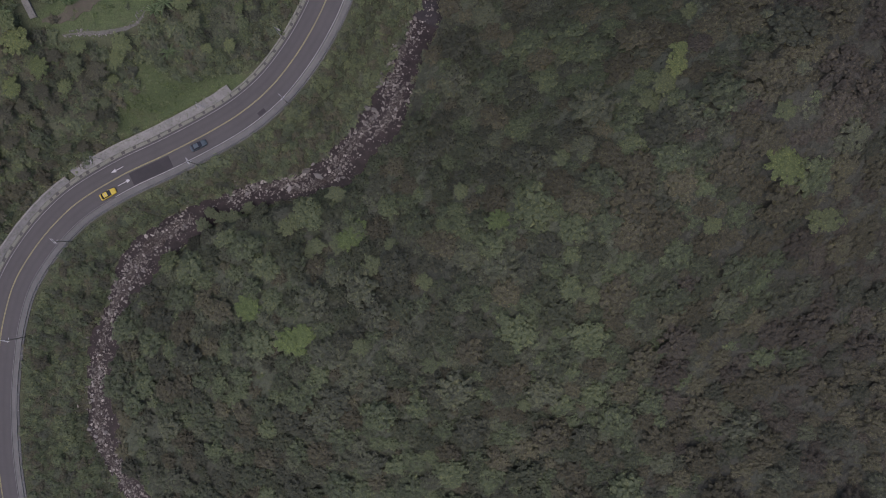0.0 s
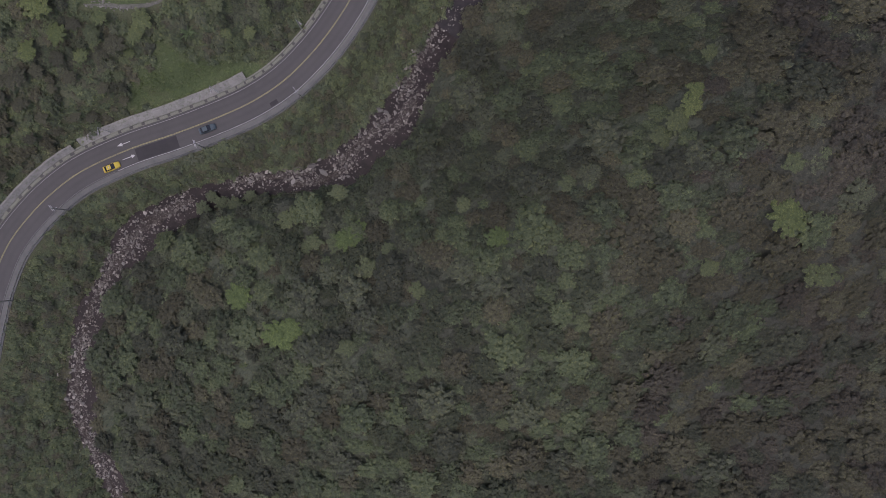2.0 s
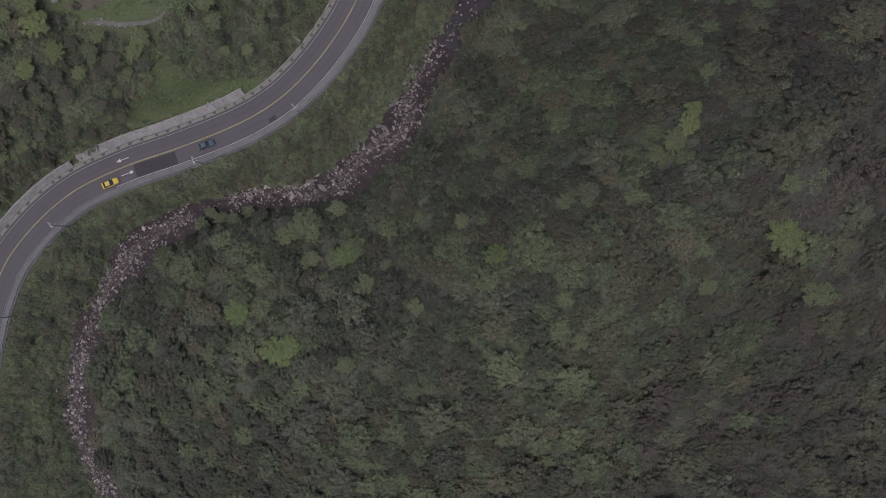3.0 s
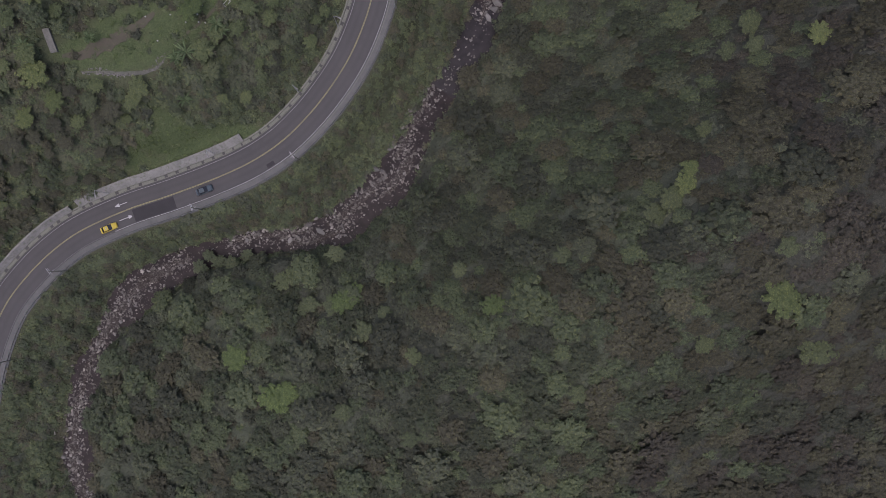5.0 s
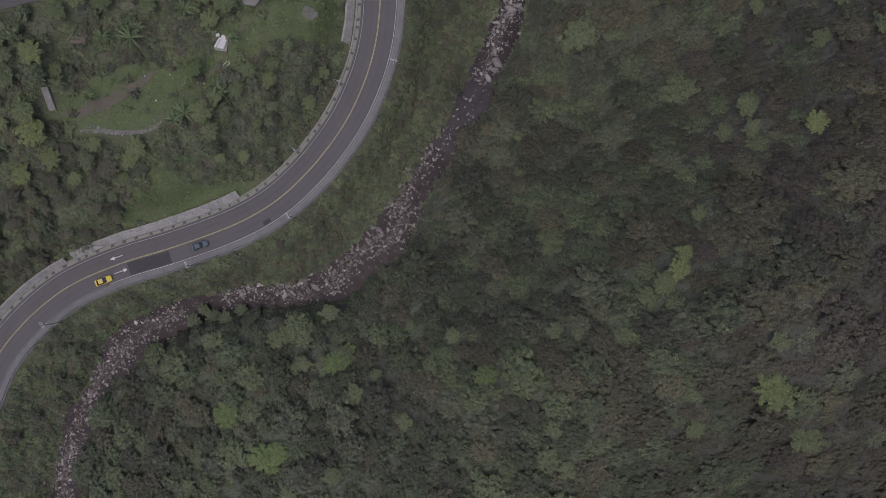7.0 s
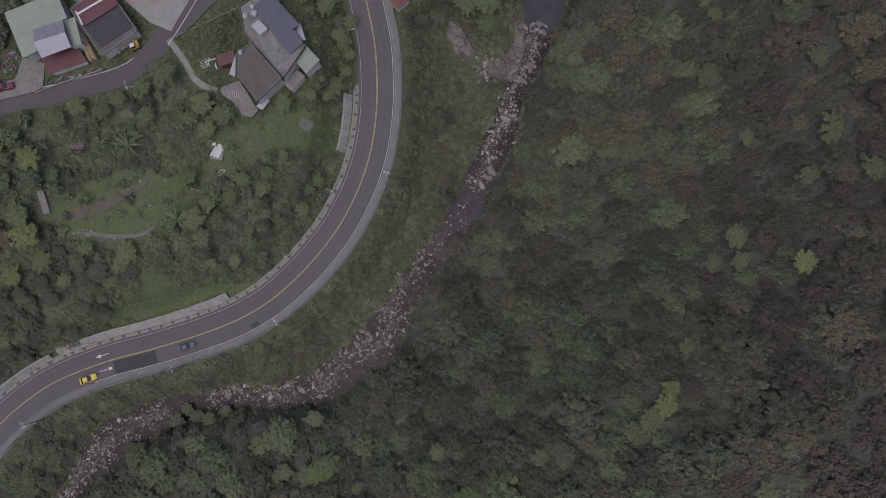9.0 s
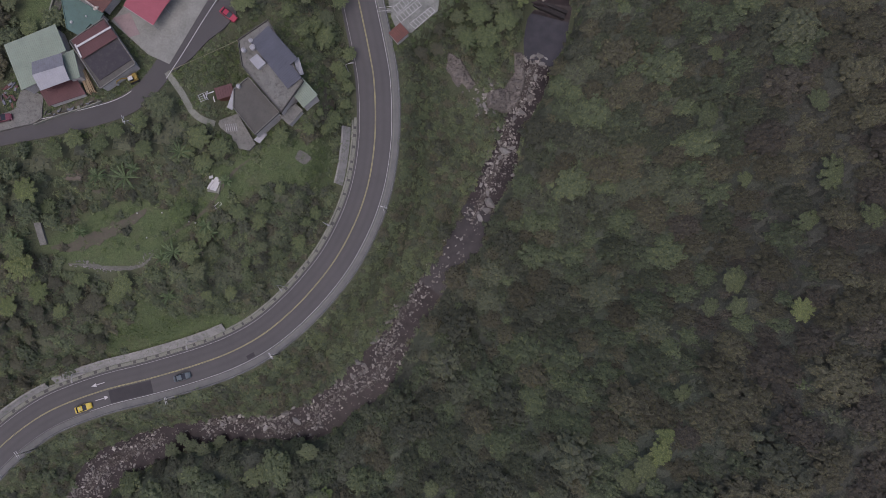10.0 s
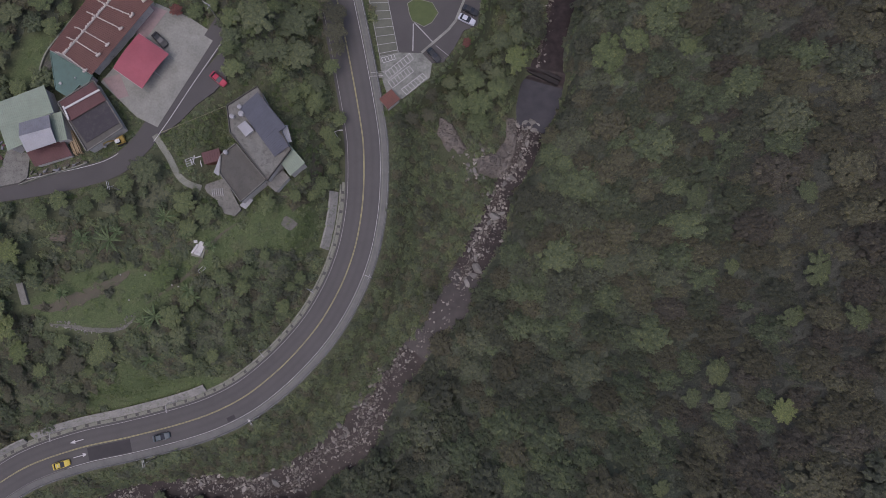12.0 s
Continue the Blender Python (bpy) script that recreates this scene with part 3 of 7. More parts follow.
ROOFCONC = surface("roof_concrete", (0.104, 0.105, 0.095), (0.178, 0.177, 0.161), 0.35, 4.0, 0.92, 0.2, bump=0.01, stain=(0.058, 0.060, 0.051), amount=0.8)
DARKCONC = surface("dark_roof_concrete", (0.066, 0.064, 0.057), (0.095, 0.092, 0.082), 0.35, 4.0, 0.92, 0.2, bump=0.01, stain=(0.058, 0.060, 0.051), amount=0.7)
WALLPAINT = surface("stained_render", (0.34, 0.33, 0.31), (0.46, 0.45, 0.42), 0.3, 4.0, 0.9, 0.2, bump=0.006, stain=(0.20, 0.19, 0.17), amount=0.6)
TIMBER = surface("bare_timber", (0.30, 0.23, 0.14), (0.42, 0.33, 0.21), 0.8, 8.0, 0.85, 0.2)
GLASS, t, b = nodes_of("dark_glass", 0.08, 0.6)
b.inputs["Base Color"].default_value = (0.02, 0.022, 0.025, 1)
RUBBER = surface("tyre_rubber", (0.02, 0.02, 0.02), (0.03, 0.03, 0.03), 1.0, 9.0)
YELLOWPAINT = sheet_mat("machine_yellow", (0.44, 0.31, 0.07), (0.22, 0.17, 0.08))


def roof_sheet(name, a, b, c, d, mat, parent, ribs=0, thick=0.10, rib=0.03, label="", bow=0.0):
    """A roof plane with corners a, b, c, d (world); ribs run from the side a-b to the side d-c. bow lifts the middle of those lines."""
    a, b, c, d = (Vector(p) for p in (a, b, c, d))
    n = (b - a).cross(d - a).normalized()
    if n.z < 0:
        n = -n
    cols = max(1, ribs) * 3
    rows = 8 if bow else 1
    us = [0.0]
    for k in range(max(1, ribs)):
        us += [(k + 0.70) / max(1, ribs), (k + 0.80) / max(1, ribs), (k + 1) / max(1, ribs)]
    lifts = [0.0] + [0.0, rib, 0.0] * max(1, ribs) if ribs else [0.0] * 4
    bm = bmesh.new()
    grid = []
    for r in range(rows + 1):
        f = r / rows
        line = []
        for u, h in zip(us, lifts):
            p = (a.lerp(b, u)).lerp(d.lerp(c, u), f) + n * h + Vector((0, 0, bow * 4 * f * (1 - f)))
            line.append((bm.verts.new(p), bm.verts.new(p - n * (thick + h))))
        grid.append(line)
    for r in range(rows):
        for k in range(len(us) - 1):
            for side in (0, 1):
                bm.faces.new([grid[r][k][side], grid[r][k + 1][side], grid[r + 1][k + 1][side], grid[r + 1][k][side]])
    for k in range(len(us) - 1):
        for r in (0, rows):
            bm.faces.new([grid[r][k][0], grid[r][k + 1][0], grid[r][k + 1][1], grid[r][k][1]])
    for r in range(rows):
        for k in (0, len(us) - 1):
            bm.faces.new([grid[r][k][0], grid[r + 1][k][0], grid[r + 1][k][1], grid[r][k][1]])
    bmesh.ops.recalc_face_normals(bm, faces=bm.faces)
    return wpart(name, bm, mat, parent, label)


def shrunk(poly, by):
    c = np.mean(poly, 0)
    p = np.array(poly, float)
    d = np.linalg.norm(p - c, axis=1)[:, None]
    return [tuple(q) for q in c + (p - c) * (1 - by / d)]


def at_z(poly, *zs):
    return [(x, y, z) for (x, y), z in zip(poly, zs if len(zs) > 1 else zs * len(poly))]


def house(poly, z0, z1, label, wall=WALLPAINT, inset=0.5):
    c = np.mean(poly, 0)
    m = thing("house", pose(c[0], c[1], z0), label, "house")
    wpart("wall", prism(shrunk(poly, inset), z0 - 1.5, z1), wall, m)
    return m


def parapet(m, poly, z0, z1, mat, wide=0.22):
    """A low wall round a flat roof, side by side."""
    for (ax, ay), (bx, by) in zip(poly, list(poly[1:]) + [poly[0]]):
        a, b = Vector((ax, ay, 0)), Vector((bx, by, 0))
        t = (b - a).normalized()
        n = Vector((-t.y, t.x, 0)) * wide
        q = [a, b - t * 0.003, b - t * 0.003 + n, a + n]
        wpart("parapet", prism([(p.x, p.y) for p in q], z0, z1), mat, m)


# mint-green workshop with a raised grey and white roof and a maroon annex
A = house([(-111.9, 98.7), (-101.5, 105.8), (-97.5, 100.1), (-105.4, 89.1)], 17.6, 21.9, "workshop with ribbed mint-green metal roof and a raised skylight roof")
roof_sheet("roof", (-112.2, 98.9, 22.3), (-106.7, 102.4, 22.3), (-100.1, 93.0, 22.2), (-105.6, 89.0, 22.2), MINT, A, 14)
roof_sheet("roof", (-106.7, 102.4, 22.34), (-101.4, 105.9, 22.34), (-97.4, 100.1, 22.3), (-102.6, 96.6, 22.3), MINT, A, 14)
roof_sheet("roof", (-99.0, 99.3, 21.5), (-96.3, 100.9, 21.4), (-93.2, 94.6, 21.4), (-95.6, 93.4, 21.5), MINT, A, 7)
wpart("wall", prism(shrunk([(-99.0, 99.3), (-96.3, 100.9), (-93.2, 94.6), (-95.6, 93.4)], 0.4), 16.4, 21.3), WALLPAINT, A)
wpart("raised_wall", prism(shrunk([(-104.3, 95.7), (-98.1, 99.1), (-94.7, 93.3), (-100.8, 89.6)], 0.25), 22.2, 22.7), SILVER, A)
roof_sheet("grey_roof", (-104.4, 95.8, 22.8), (-98.0, 99.2, 22.8), (-96.5, 96.25, 23.3), (-103.2, 92.75, 23.3), SILVER, A, 14)
roof_sheet("white_roof", (-103.2, 92.75, 23.32), (-96.5, 96.25, 23.32), (-94.6, 93.2, 22.8), (-100.8, 89.5, 22.8), WHITEROOF, A, 14)
ANNEX = [(-103.1, 90.1), (-95.5, 95.0), (-92.3, 91.4), (-100.3, 87.0)]
m = house(ANNEX, 17.6, 19.2, "low annex with flat maroon metal roof", inset=0.4)
roof_sheet("roof", *at_z(ANNEX, 19.7, 19.7, 19.3, 19.3), MAROON, m, 16)
m = thing("timber_stack", pose(-93.5, 94.8, 17.6), "stack of pale sawn planks beside the workshop", "timber")
for k in range(7):
    f = k / 6
    a, b = Vector((-95.9, 97.0, 18.2)).lerp(Vector((-94.9, 97.8, 18.2)), f), Vector((-92.4, 91.7, 18.2)).lerp(Vector((-90.9, 92.7, 18.2)), f)
    t = (b - a).normalized()
    a, b = a + t * (0.35 * math.sin(k * 2.2) + 0.3), b - t * 0.3 * math.cos(k * 1.7)
    q = Vector((-t.y, t.x, 0)) * 0.07
    wpart("plank", prism([(p.x, p.y) for p in (a - q, b - q, b + q, a + q)], 17.5, 18.55 + 0.12 * (k % 3)), TIMBER, m)

# dark-roofed house with a maroon lean-to
BH = [(-97.7, 102.7), (-91.0, 109.6), (-81.4, 100.1), (-88.1, 93.0)]
m = house(BH, 17.6, 20.8, "low house with black tarred roof and maroon metal lean-to", inset=0.3)
wpart("roof_slab", prism(BH, 20.8, 21.0), DARKCONC, m)
roof_sheet("lean_to_roof", (-97.0, 102.8, 21.9), (-90.6, 109.0, 21.9), (-86.6, 105.5, 21.6), (-93.6, 98.9, 21.6), MAROON, m, 18, 0.08)
wpart("ridge_beam", prism([(-95.5, 101.6), (-88.6, 107.7), (-88.3, 107.35), (-95.2, 101.25)], 21.9, 22.12), WHITE, m, "white painted beam")
wpart("gutter", prism([(-96.0, 101.9), (-93.8, 99.0), (-93.5, 99.25), (-95.7, 102.1)], 21.9, 22.1), WHITE, m, "white gutter")
wpart("tar_roof", prism([(-93.6, 99.0), (-86.6, 105.4), (-82.4, 100.9), (-88.7, 94.7)], 21.0, 21.15), TAR, m, "black tarred roofing")
parapet(m, BH[::-1], 21.0, 21.3, ROOFCONC, -0.25)

# temple: red tile roof with white ridges and a green side roof
RA, RB = Vector((-96.8, 113.2, 25.2)), Vector((-88.2, 131.0, 25.2))
EA, EB = Vector((-91.2, 110.6, 22.0)), Vector((-81.4, 131.0, 22.0))
LA, LB = Vector((-102.7, 114.5, 22.0)), Vector((-95.0, 134.0, 22.0))
m = thing("temple", pose(-92, 122, 17.6), "temple hall with red tiled roof and ornate white ridges", "temple")
wpart("wall", prism([(-101.5, 115.6), (-92.0, 112.0), (-83.0, 130.4), (-94.8, 132.6)], 16.2, 22.0), WALLPAINT, m)
front = roof_sheet("front_roof", EA, EB, RB, RA, TILE, m, 46, 0.15, 0.07)
back = roof_sheet("back_roof", LA, LB, RB, RA, TILE, m, 46, 0.15, 0.07)
for end in (0.0, 1.0):
    e, r, l = EA.lerp(EB, end), RA.lerp(RB, end), LA.lerp(LB, end)
    bm = bmesh.new()
    vs = [bm.verts.new(p - Vector((0, 0, 0.2))) for p in (e, r, l)]
    bm.faces.new(vs)
    bmesh.ops.solidify(bm, geom=bm.faces[:], thickness=0.15)
    wpart("gable", bm, WALLPAINT, m)
ORN = surface("ridge_plaster", (0.34, 0.31, 0.28), (0.52, 0.48, 0.43), 0.8, 6.0, 0.9, 0.2, bump=0.03, stain=(0.22, 0.17, 0.14), amount=0.6)


def ridge(p, q, wide, knobs, seed):
    """A plaster ridge from p to q with a row of swollen ornaments."""
    rnd = random.Random(seed)
    bm = tube(bmesh.new(), p, q, wide, wide, 6)
    for k in range(knobs):
        o = Vector(p).lerp(Vector(q), (k + 0.5) / knobs) + Vector((rnd.uniform(-0.15, 0.15), rnd.uniform(-0.15, 0.15), wide * 1.2))
        s = wide * rnd.uniform(0.9, 1.9)
        bmesh.ops.create_icosphere(bm, subdivisions=1, radius=s, matrix=Matrix.Translation(o) @ Matrix.Diagonal((1, 1, rnd.uniform(0.7, 1.4), 1)))
    return wpart("roof_ridge", bm, ORN, m, "ornate pale plaster ridge")


ridge(RA, RB, 0.20, 34, 1)
UP = Vector((0, 0, 0.12))
for k, f in enumerate((0.0, 0.21, 0.36, 0.58, 0.76, 0.97)):
    top = RA.lerp(RB, f)
    ridge(top + UP, top.lerp(EA.lerp(EB, f), 0.78) + UP, 0.14, 5, 10 + k)
    ridge(top + UP, top.lerp(LA.lerp(LB, f), 0.55) + UP, 0.13, 4, 30 + k)
    foot = top.lerp(EA.lerp(EB, f), 0.80) + UP
    ridge(foot - Vector((0.4, 0.4, 0)), foot + Vector((0.4, 0.4, 0.25)), 0.22, 3, 50 + k)
SIDE = [(-103.0, 114.4), (-102.1, 115.5), (-91.4, 110.9), (-92.5, 107.2), (-93.9, 107.9), (-95.8, 104.4), (-99.2, 105.6)]
m = house(SIDE, 17.6, 20.9, "side hall with faded green flat metal roof", inset=0.6)
wpart("roof", prism(SIDE[::-1], 20.9, 21.15), TEAL, m)
wpart("roof_edge", prism([(-102.9, 114.2), (-102.7, 114.2), (-99.1, 105.8), (-99.3, 105.8)], 21.15, 21.3), TEAL, m)
for x, y, r in ((-98.3, 107.3, 0.36), (-95.2, 109.3, 0.22)):
    v2 = thing("roof_vent", pose(x, y, 21.15), "small pale round roof vent on the green roof", "roof vent")
    part("pipe", tube(bmesh.new(), (0, 0, 0), (0, 0, 0.4), r * 0.7, r * 0.7, 10), STEEL, v2)
    part("cap", tube(bmesh.new(), (0, 0, 0.4), (0, 0, 0.62), r, r * 0.4, 10), WHITE, v2)

# red canopy in front of the temple
m = thing("canopy", pose(-81.2, 116.5, 17.8), "arched bright red sheet canopy on steel posts in the yard", "canopy")
CAN = [(-83.4, 123.0), (-75.1, 119.5), (-79.2, 110.0), (-87.3, 113.5)]
roof_sheet("cover", *at_z(CAN, 21.0), CANVAS, m, 0, 0.06, bow=0.5)
for (x, y) in shrunk(CAN, 0.3) + [((CAN[0][0] + CAN[3][0]) / 2 + 0.4, (CAN[0][1] + CAN[3][1]) / 2), ((CAN[1][0] + CAN[2][0]) / 2 - 0.4, (CAN[1][1] + CAN[2][1]) / 2)]:
    wpart("post", tube(bmesh.new(), (x, y, 17.6), (x, y, 21.0), 0.06), STEEL, m)
for k in (0, 2):
    a, b = CAN[k], CAN[k + 1]
    wpart("edge_beam", tube(bmesh.new(), (*a, 20.93), (*b, 20.93), 0.05), STEEL, m)

# yard and lane
yard = part("pavement", prism([(-84.5, 132.6), (-74.3, 130.5), (-66.6, 127.4), (-75.0, 102.4), (-80.5, 103.8), (-91.2, 110.4), (-86.2, 120.0)][::-1], 17.2, 17.8), PALECONC)
tagged(yard, "pale stained concrete temple yard", "pavement", kind="structure")
v, f = strip_of(LANE, LANE_N, 0, len(LANE) - 1, (2.75, 2.7, -2.3, -2.35), (-0.4, 0.0, 0.0, -0.4))
lane = tagged(new("road_lane", mesh_of("road_lane", v, f, [ASPHALT])), "narrow grey asphalt village lane", "road", kind="structure")
apron = part("pavement_apron", prism([(-73.6, 100.5), (-69.8, 105.0), (-67.2, 109.5), (-63.8, 113.4), (-61.6, 117.2), (-64.0, 124.6), (-68.6, 115.8), (-72.8, 104.0)], 17.2, 17.92), ASPHALT)
tagged(apron, "grey asphalt lay-by beside the lane", "pavement", kind="structure")


def lane_paint(i0, i1, off, width):
    v, f = strip_of(LANE, LANE_N, i0, i1, (off + width / 2, off - width / 2), (0.24, 0.24))
    o = new("lane_line", mesh_of("lane_line", v, f, [WHITE]))
    o.parent = lane


li = [int(near(LANE, LANE_N, [x], [y])[2][0]) for x, y in ((-128, 72), (-81, 93), (-74.8, 98.5), (-65, 127))]
lane_paint(li[0], li[1], 2.3, 0.14)
lane_paint(li[2], li[3], -2.0, 0.16)


def on_ground(points, half, lift, name, mat, label, category, step=0.8, thick=0.3, uneven=0.0):
    """A band of the given half width that follows the ground along a line."""
    line, nrm, _ = spline([(x, y, 0) for x, y in points], step)
    line[:, 2] = ground(line[:, 0], line[:, 1])
    v, f = strip_of(line, nrm, 0, len(line) - 1, (half + 0.02, half, -half, -half - 0.02), (-thick, lift, lift, -thick))
    if uneven:
        n = len(line)
        for k in range(n):
            end = min(1.0, 0.25 + 3.0 * min(k, n - 1 - k) / n)
            for row in range(4):
                w = end * (1 + uneven * noise.noise(Vector((line[k, 0] * 0.7, line[k, 1] * 0.7, 5.0 * (row // 2)))))
                v[row * n + k, :2] = line[k, :2] + (v[row * n + k, :2] - line[k, :2]) * w
        v[n : 3 * n, 2] = ground(v[n : 3 * n, 0], v[n : 3 * n, 1]) + lift
    return tagged(new(name, mesh_of(name, v, f, [mat])), label, category, kind="structure")


on_ground([(-75.2, 100.4), (-72.9, 98.2), (-70.6, 96.0), (-68.8, 93.8), (-66.9, 91.7), (-64.5, 90.6), (-61.2, 90.4)], 0.75, 0.16, "pavement_path", OLDCONC, "narrow concrete footpath with worn edges", "path")
on_ground([(-101.0, 102.6), (-103.4, 105.5), (-104.9, 109.5), (-104.8, 114.0), (-102.6, 119.5), (-98.6, 128.0), (-95.5, 135.0)], 0.9, 0.12, "pavement_alley", DARKCONC, "narrow dark alley behind the temple", "path")
on_ground([(-102.2, 102.0), (-104.6, 105.2), (-106.1, 109.4), (-106.0, 114.2), (-103.8, 119.9), (-99.8, 128.4), (-96.7, 135.4)], 0.18, 0.75, "garden_wall", OLDCONC, "low grey concrete wall behind the temple", "wall", thick=0.6)
COURTCONC = surface("forecourt_concrete", (0.107, 0.106, 0.095), (0.175, 0.175, 0.156), 0.5, 4.0, 0.92, 0.2, bump=0.01, stain=(0.058, 0.058, 0.051), amount=0.8)
court = part("pavement_court", prism([(-61.6, 89.2), (-58.8, 88.5), (-55.3, 85.6), (-52.7, 85.6), (-51.6, 87.4), (-57.4, 94.0), (-61.4, 91.6)], 13.0, 15.0), COURTCONC)
tagged(court, "grey concrete forecourt below the house", "pavement", kind="structure")
for k in range(6):
    o = part("step", boxed(-0.13, -0.95, 0, 0.13, 0.95, 0.17, 0.02), EDGE, court, "white-edged concrete step")
    o.matrix_basis = pose(-59.3 + k * 0.48, 90.0 + k * 0.12, 15.02, 0, 0, 22)

ROSE = surface("rose_paving", (0.20, 0.155, 0.15), (0.26, 0.20, 0.195), 0.5, 5.0, 0.9, 0.2, bump=0.006, stain=(0.15, 0.125, 0.12), amount=0.6)
part("paving", prism([(-84.4, 131.6), (-79.8, 130.9), (-83.3, 122.9), (-86.4, 124.2)][::-1], 17.7, 17.84), ROSE, yard, "faded rose paving")
part("paving", prism([(-91.0, 111.2), (-87.2, 113.3), (-83.6, 108.4), (-86.0, 107.2)][::-1], 17.7, 17.84), ROSE, yard, "faded rose paving")

# two-storey house with blue-grey metal roof
m = house([(-59.3, 110.4), (-53.2, 116.6), (-41.9, 103.2), (-45.5, 94.6), (-57.4, 104.2)], 14.0, 19.2, "two-storey house with blue-grey metal roof and concrete terrace", inset=0.5)
FLAT = [(-59.3, 110.4), (-53.2, 116.6), (-41.9, 103.2), (-45.6, 94.8), (-57.0, 104.2)]
wpart("terrace", prism(FLAT[::-1], 19.2, 19.45), ROOFCONC, m, "stained grey concrete roof terrace")
parapet(m, FLAT, 19.45, 19.95, DARKCONC, -0.2)
blue = [(-52.6, 114.9), (-44.2, 108.2), (-45.5, 106.6), (-42.4, 103.8), (-45.1, 100.6), (-56.0, 110.3)]
wpart("roof_wall", prism(shrunk(blue, 0.4)[::-1], 19.45, 20.1), WALLPAINT, m)
wpart("roof_deck", prism(blue[::-1], 20.104, 20.14), SLATEBLUE, m)
roof_sheet("roof", (-52.6, 114.9, 20.3), (-45.4, 108.9, 20.3), (-48.6, 103.7, 20.15), (-56.0, 110.3, 20.15), SLATEBLUE, m, 16)
roof_sheet("roof", (-45.4, 108.9, 20.3), (-44.2, 108.0, 20.3), (-45.7, 106.4, 20.27), (-46.7, 107.2, 20.27), SLATEBLUE, m, 3)
roof_sheet("roof", (-46.9, 106.4, 20.28), (-42.4, 103.7, 20.28), (-45.1, 100.6, 20.15), (-48.6, 103.7, 20.15), SLATEBLUE, m, 10)
wpart("stair_box", prism(shrunk([(-55.2, 105.8), (-53.7, 107.5), (-51.2, 105.7), (-52.7, 103.8)], 0.2)[::-1], 19.45, 20.6), WALLPAINT, m)
wpart("stair_roof", prism([(-55.2, 105.8), (-53.7, 107.5), (-51.2, 105.7), (-52.7, 103.8)][::-1], 20.6, 20.75), WHITEROOF, m, "white flat stair roof")
roof_sheet("awning", (-45.6, 108.4, 19.0), (-44.4, 109.0, 18.7), (-42.4, 105.2, 18.7), (-43.6, 104.6, 19.0), WHITEROOF, m, 4, 0.06)
roof_sheet("green_roof", (-45.6, 101.2, 18.6), (-42.7, 104.4, 18.6), (-38.3, 101.0, 18.3), (-41.0, 97.2, 18.3), MINT, m, 10, label="mint-green metal roof")
wpart("side_wall", prism(shrunk([(-45.6, 101.2), (-42.7, 104.4), (-38.3, 101.0), (-41.0, 97.2)], 0.5)[::-1], 12.5, 18.25), WALLPAINT, m)
for x, y, r, h in ((-57.2, 108.0, 0.55, 1.1), (-55.2, 109.0, 0.65, 1.2), (-56.0, 110.6, 0.5, 1.0), (-57.0, 99.5, 0.5, 1.0)):
    z = 19.45 if y > 105 else 18.6
    w = thing("water_tank", pose(x, y, z), "round pale steel water tank standing on the roof", "water tank", "water tanks on the roof")
    part("body", tube(bmesh.new(), (0, 0, 0.15), (0, 0, h), r, r, 16), WHITE, w)
    part("lid", tube(bmesh.new(), (0, 0, h), (0, 0, h + 0.16), r * 0.95, r * 0.3, 16), WHITEROOF, w)
    part("stand", tube(bmesh.new(), (0, 0, -0.05), (0, 0, 0.15), r * 0.8, r * 0.8, 8), STEEL, w)
LOW = [(-58.2, 98.8), (-55.3, 102.3), (-46.2, 95.1), (-50.9, 88.7), (-57.4, 94.3)]
m = house(LOW, 14.0, 18.3, "lower house with flat dark concrete roof", inset=0.35)
wpart("roof", prism(LOW[::-1], 18.3, 18.55), DARKCONC, m, "flat dark concrete roof")
parapet(m, LOW, 18.55, 18.95, ROOFCONC, -0.2)
roof_sheet("awning", (-58.6, 98.6, 18.0), (-57.4, 97.6, 18.0), (-57.8, 93.9, 17.7), (-59.2, 94.4, 17.7), WHITEROOF, m, 4, 0.05)
LEAN = [(-46.8, 94.6), (-43.6, 98.5), (-41.6, 97.2), (-44.0, 93.0)]
m = house(LEAN, 14.0, 16.2, "small lean-to with patched tin roof", inset=0.3)
roof_sheet("roof", *at_z(LEAN, 16.6, 16.6, 16.3, 16.3), ROOFCONC, m, 7)
m = thing("tin_sheet", pose(-50.6, 89.2, 14.2), "white tin awning sheet on short posts", "awning")
roof_sheet("sheet", (-52.3, 88.3, 15.0), (-50.4, 90.9, 15.2), (-49.2, 90.2, 15.2), (-50.6, 87.7, 15.0), WHITEROOF, m, 5, 0.04)
for x, y in ((-52.0, 88.5), (-50.5, 90.5), (-49.6, 90.0), (-50.8, 88.0)):
    wpart("post", tube(bmesh.new(), (x, y, 13.5), (x, y, 15.0), 0.04), STEEL, m)
SHED = [(-63.4, 98.5), (-59.5, 100.5), (-58.5, 97.8), (-62.1, 96.0)]
m = thing("shed", pose(-60.5, 98, 15.5), "small shed with rusty red tin roof", "shed")
roof_sheet("roof", *at_z(SHED, 17.3, 17.3, 17.0, 17.0), MAROON, m, 7, 0.05)
wpart("wall", prism(shrunk(SHED, 0.3)[::-1], 14.3, 16.95), RUST, m)
for k, (x, y, a) in enumerate(((-64.0, 97.3, 30), (-63.2, 96.2, 120), (-61.0, 98.6, 60), (-64.6, 96.6, 95))):
    o = part("plank", boxed(-0.9, -0.12, 0, 0.9, 0.12, 0.1, 0.02), WHITE)
    o.matrix_basis = pose(x, y, height(x, y) + (1.75 if k == 2 else 0.05) + 0.1, 0, 0, a)
    tagged(o, "loose white board lying by the shed", "board", "loose boards")

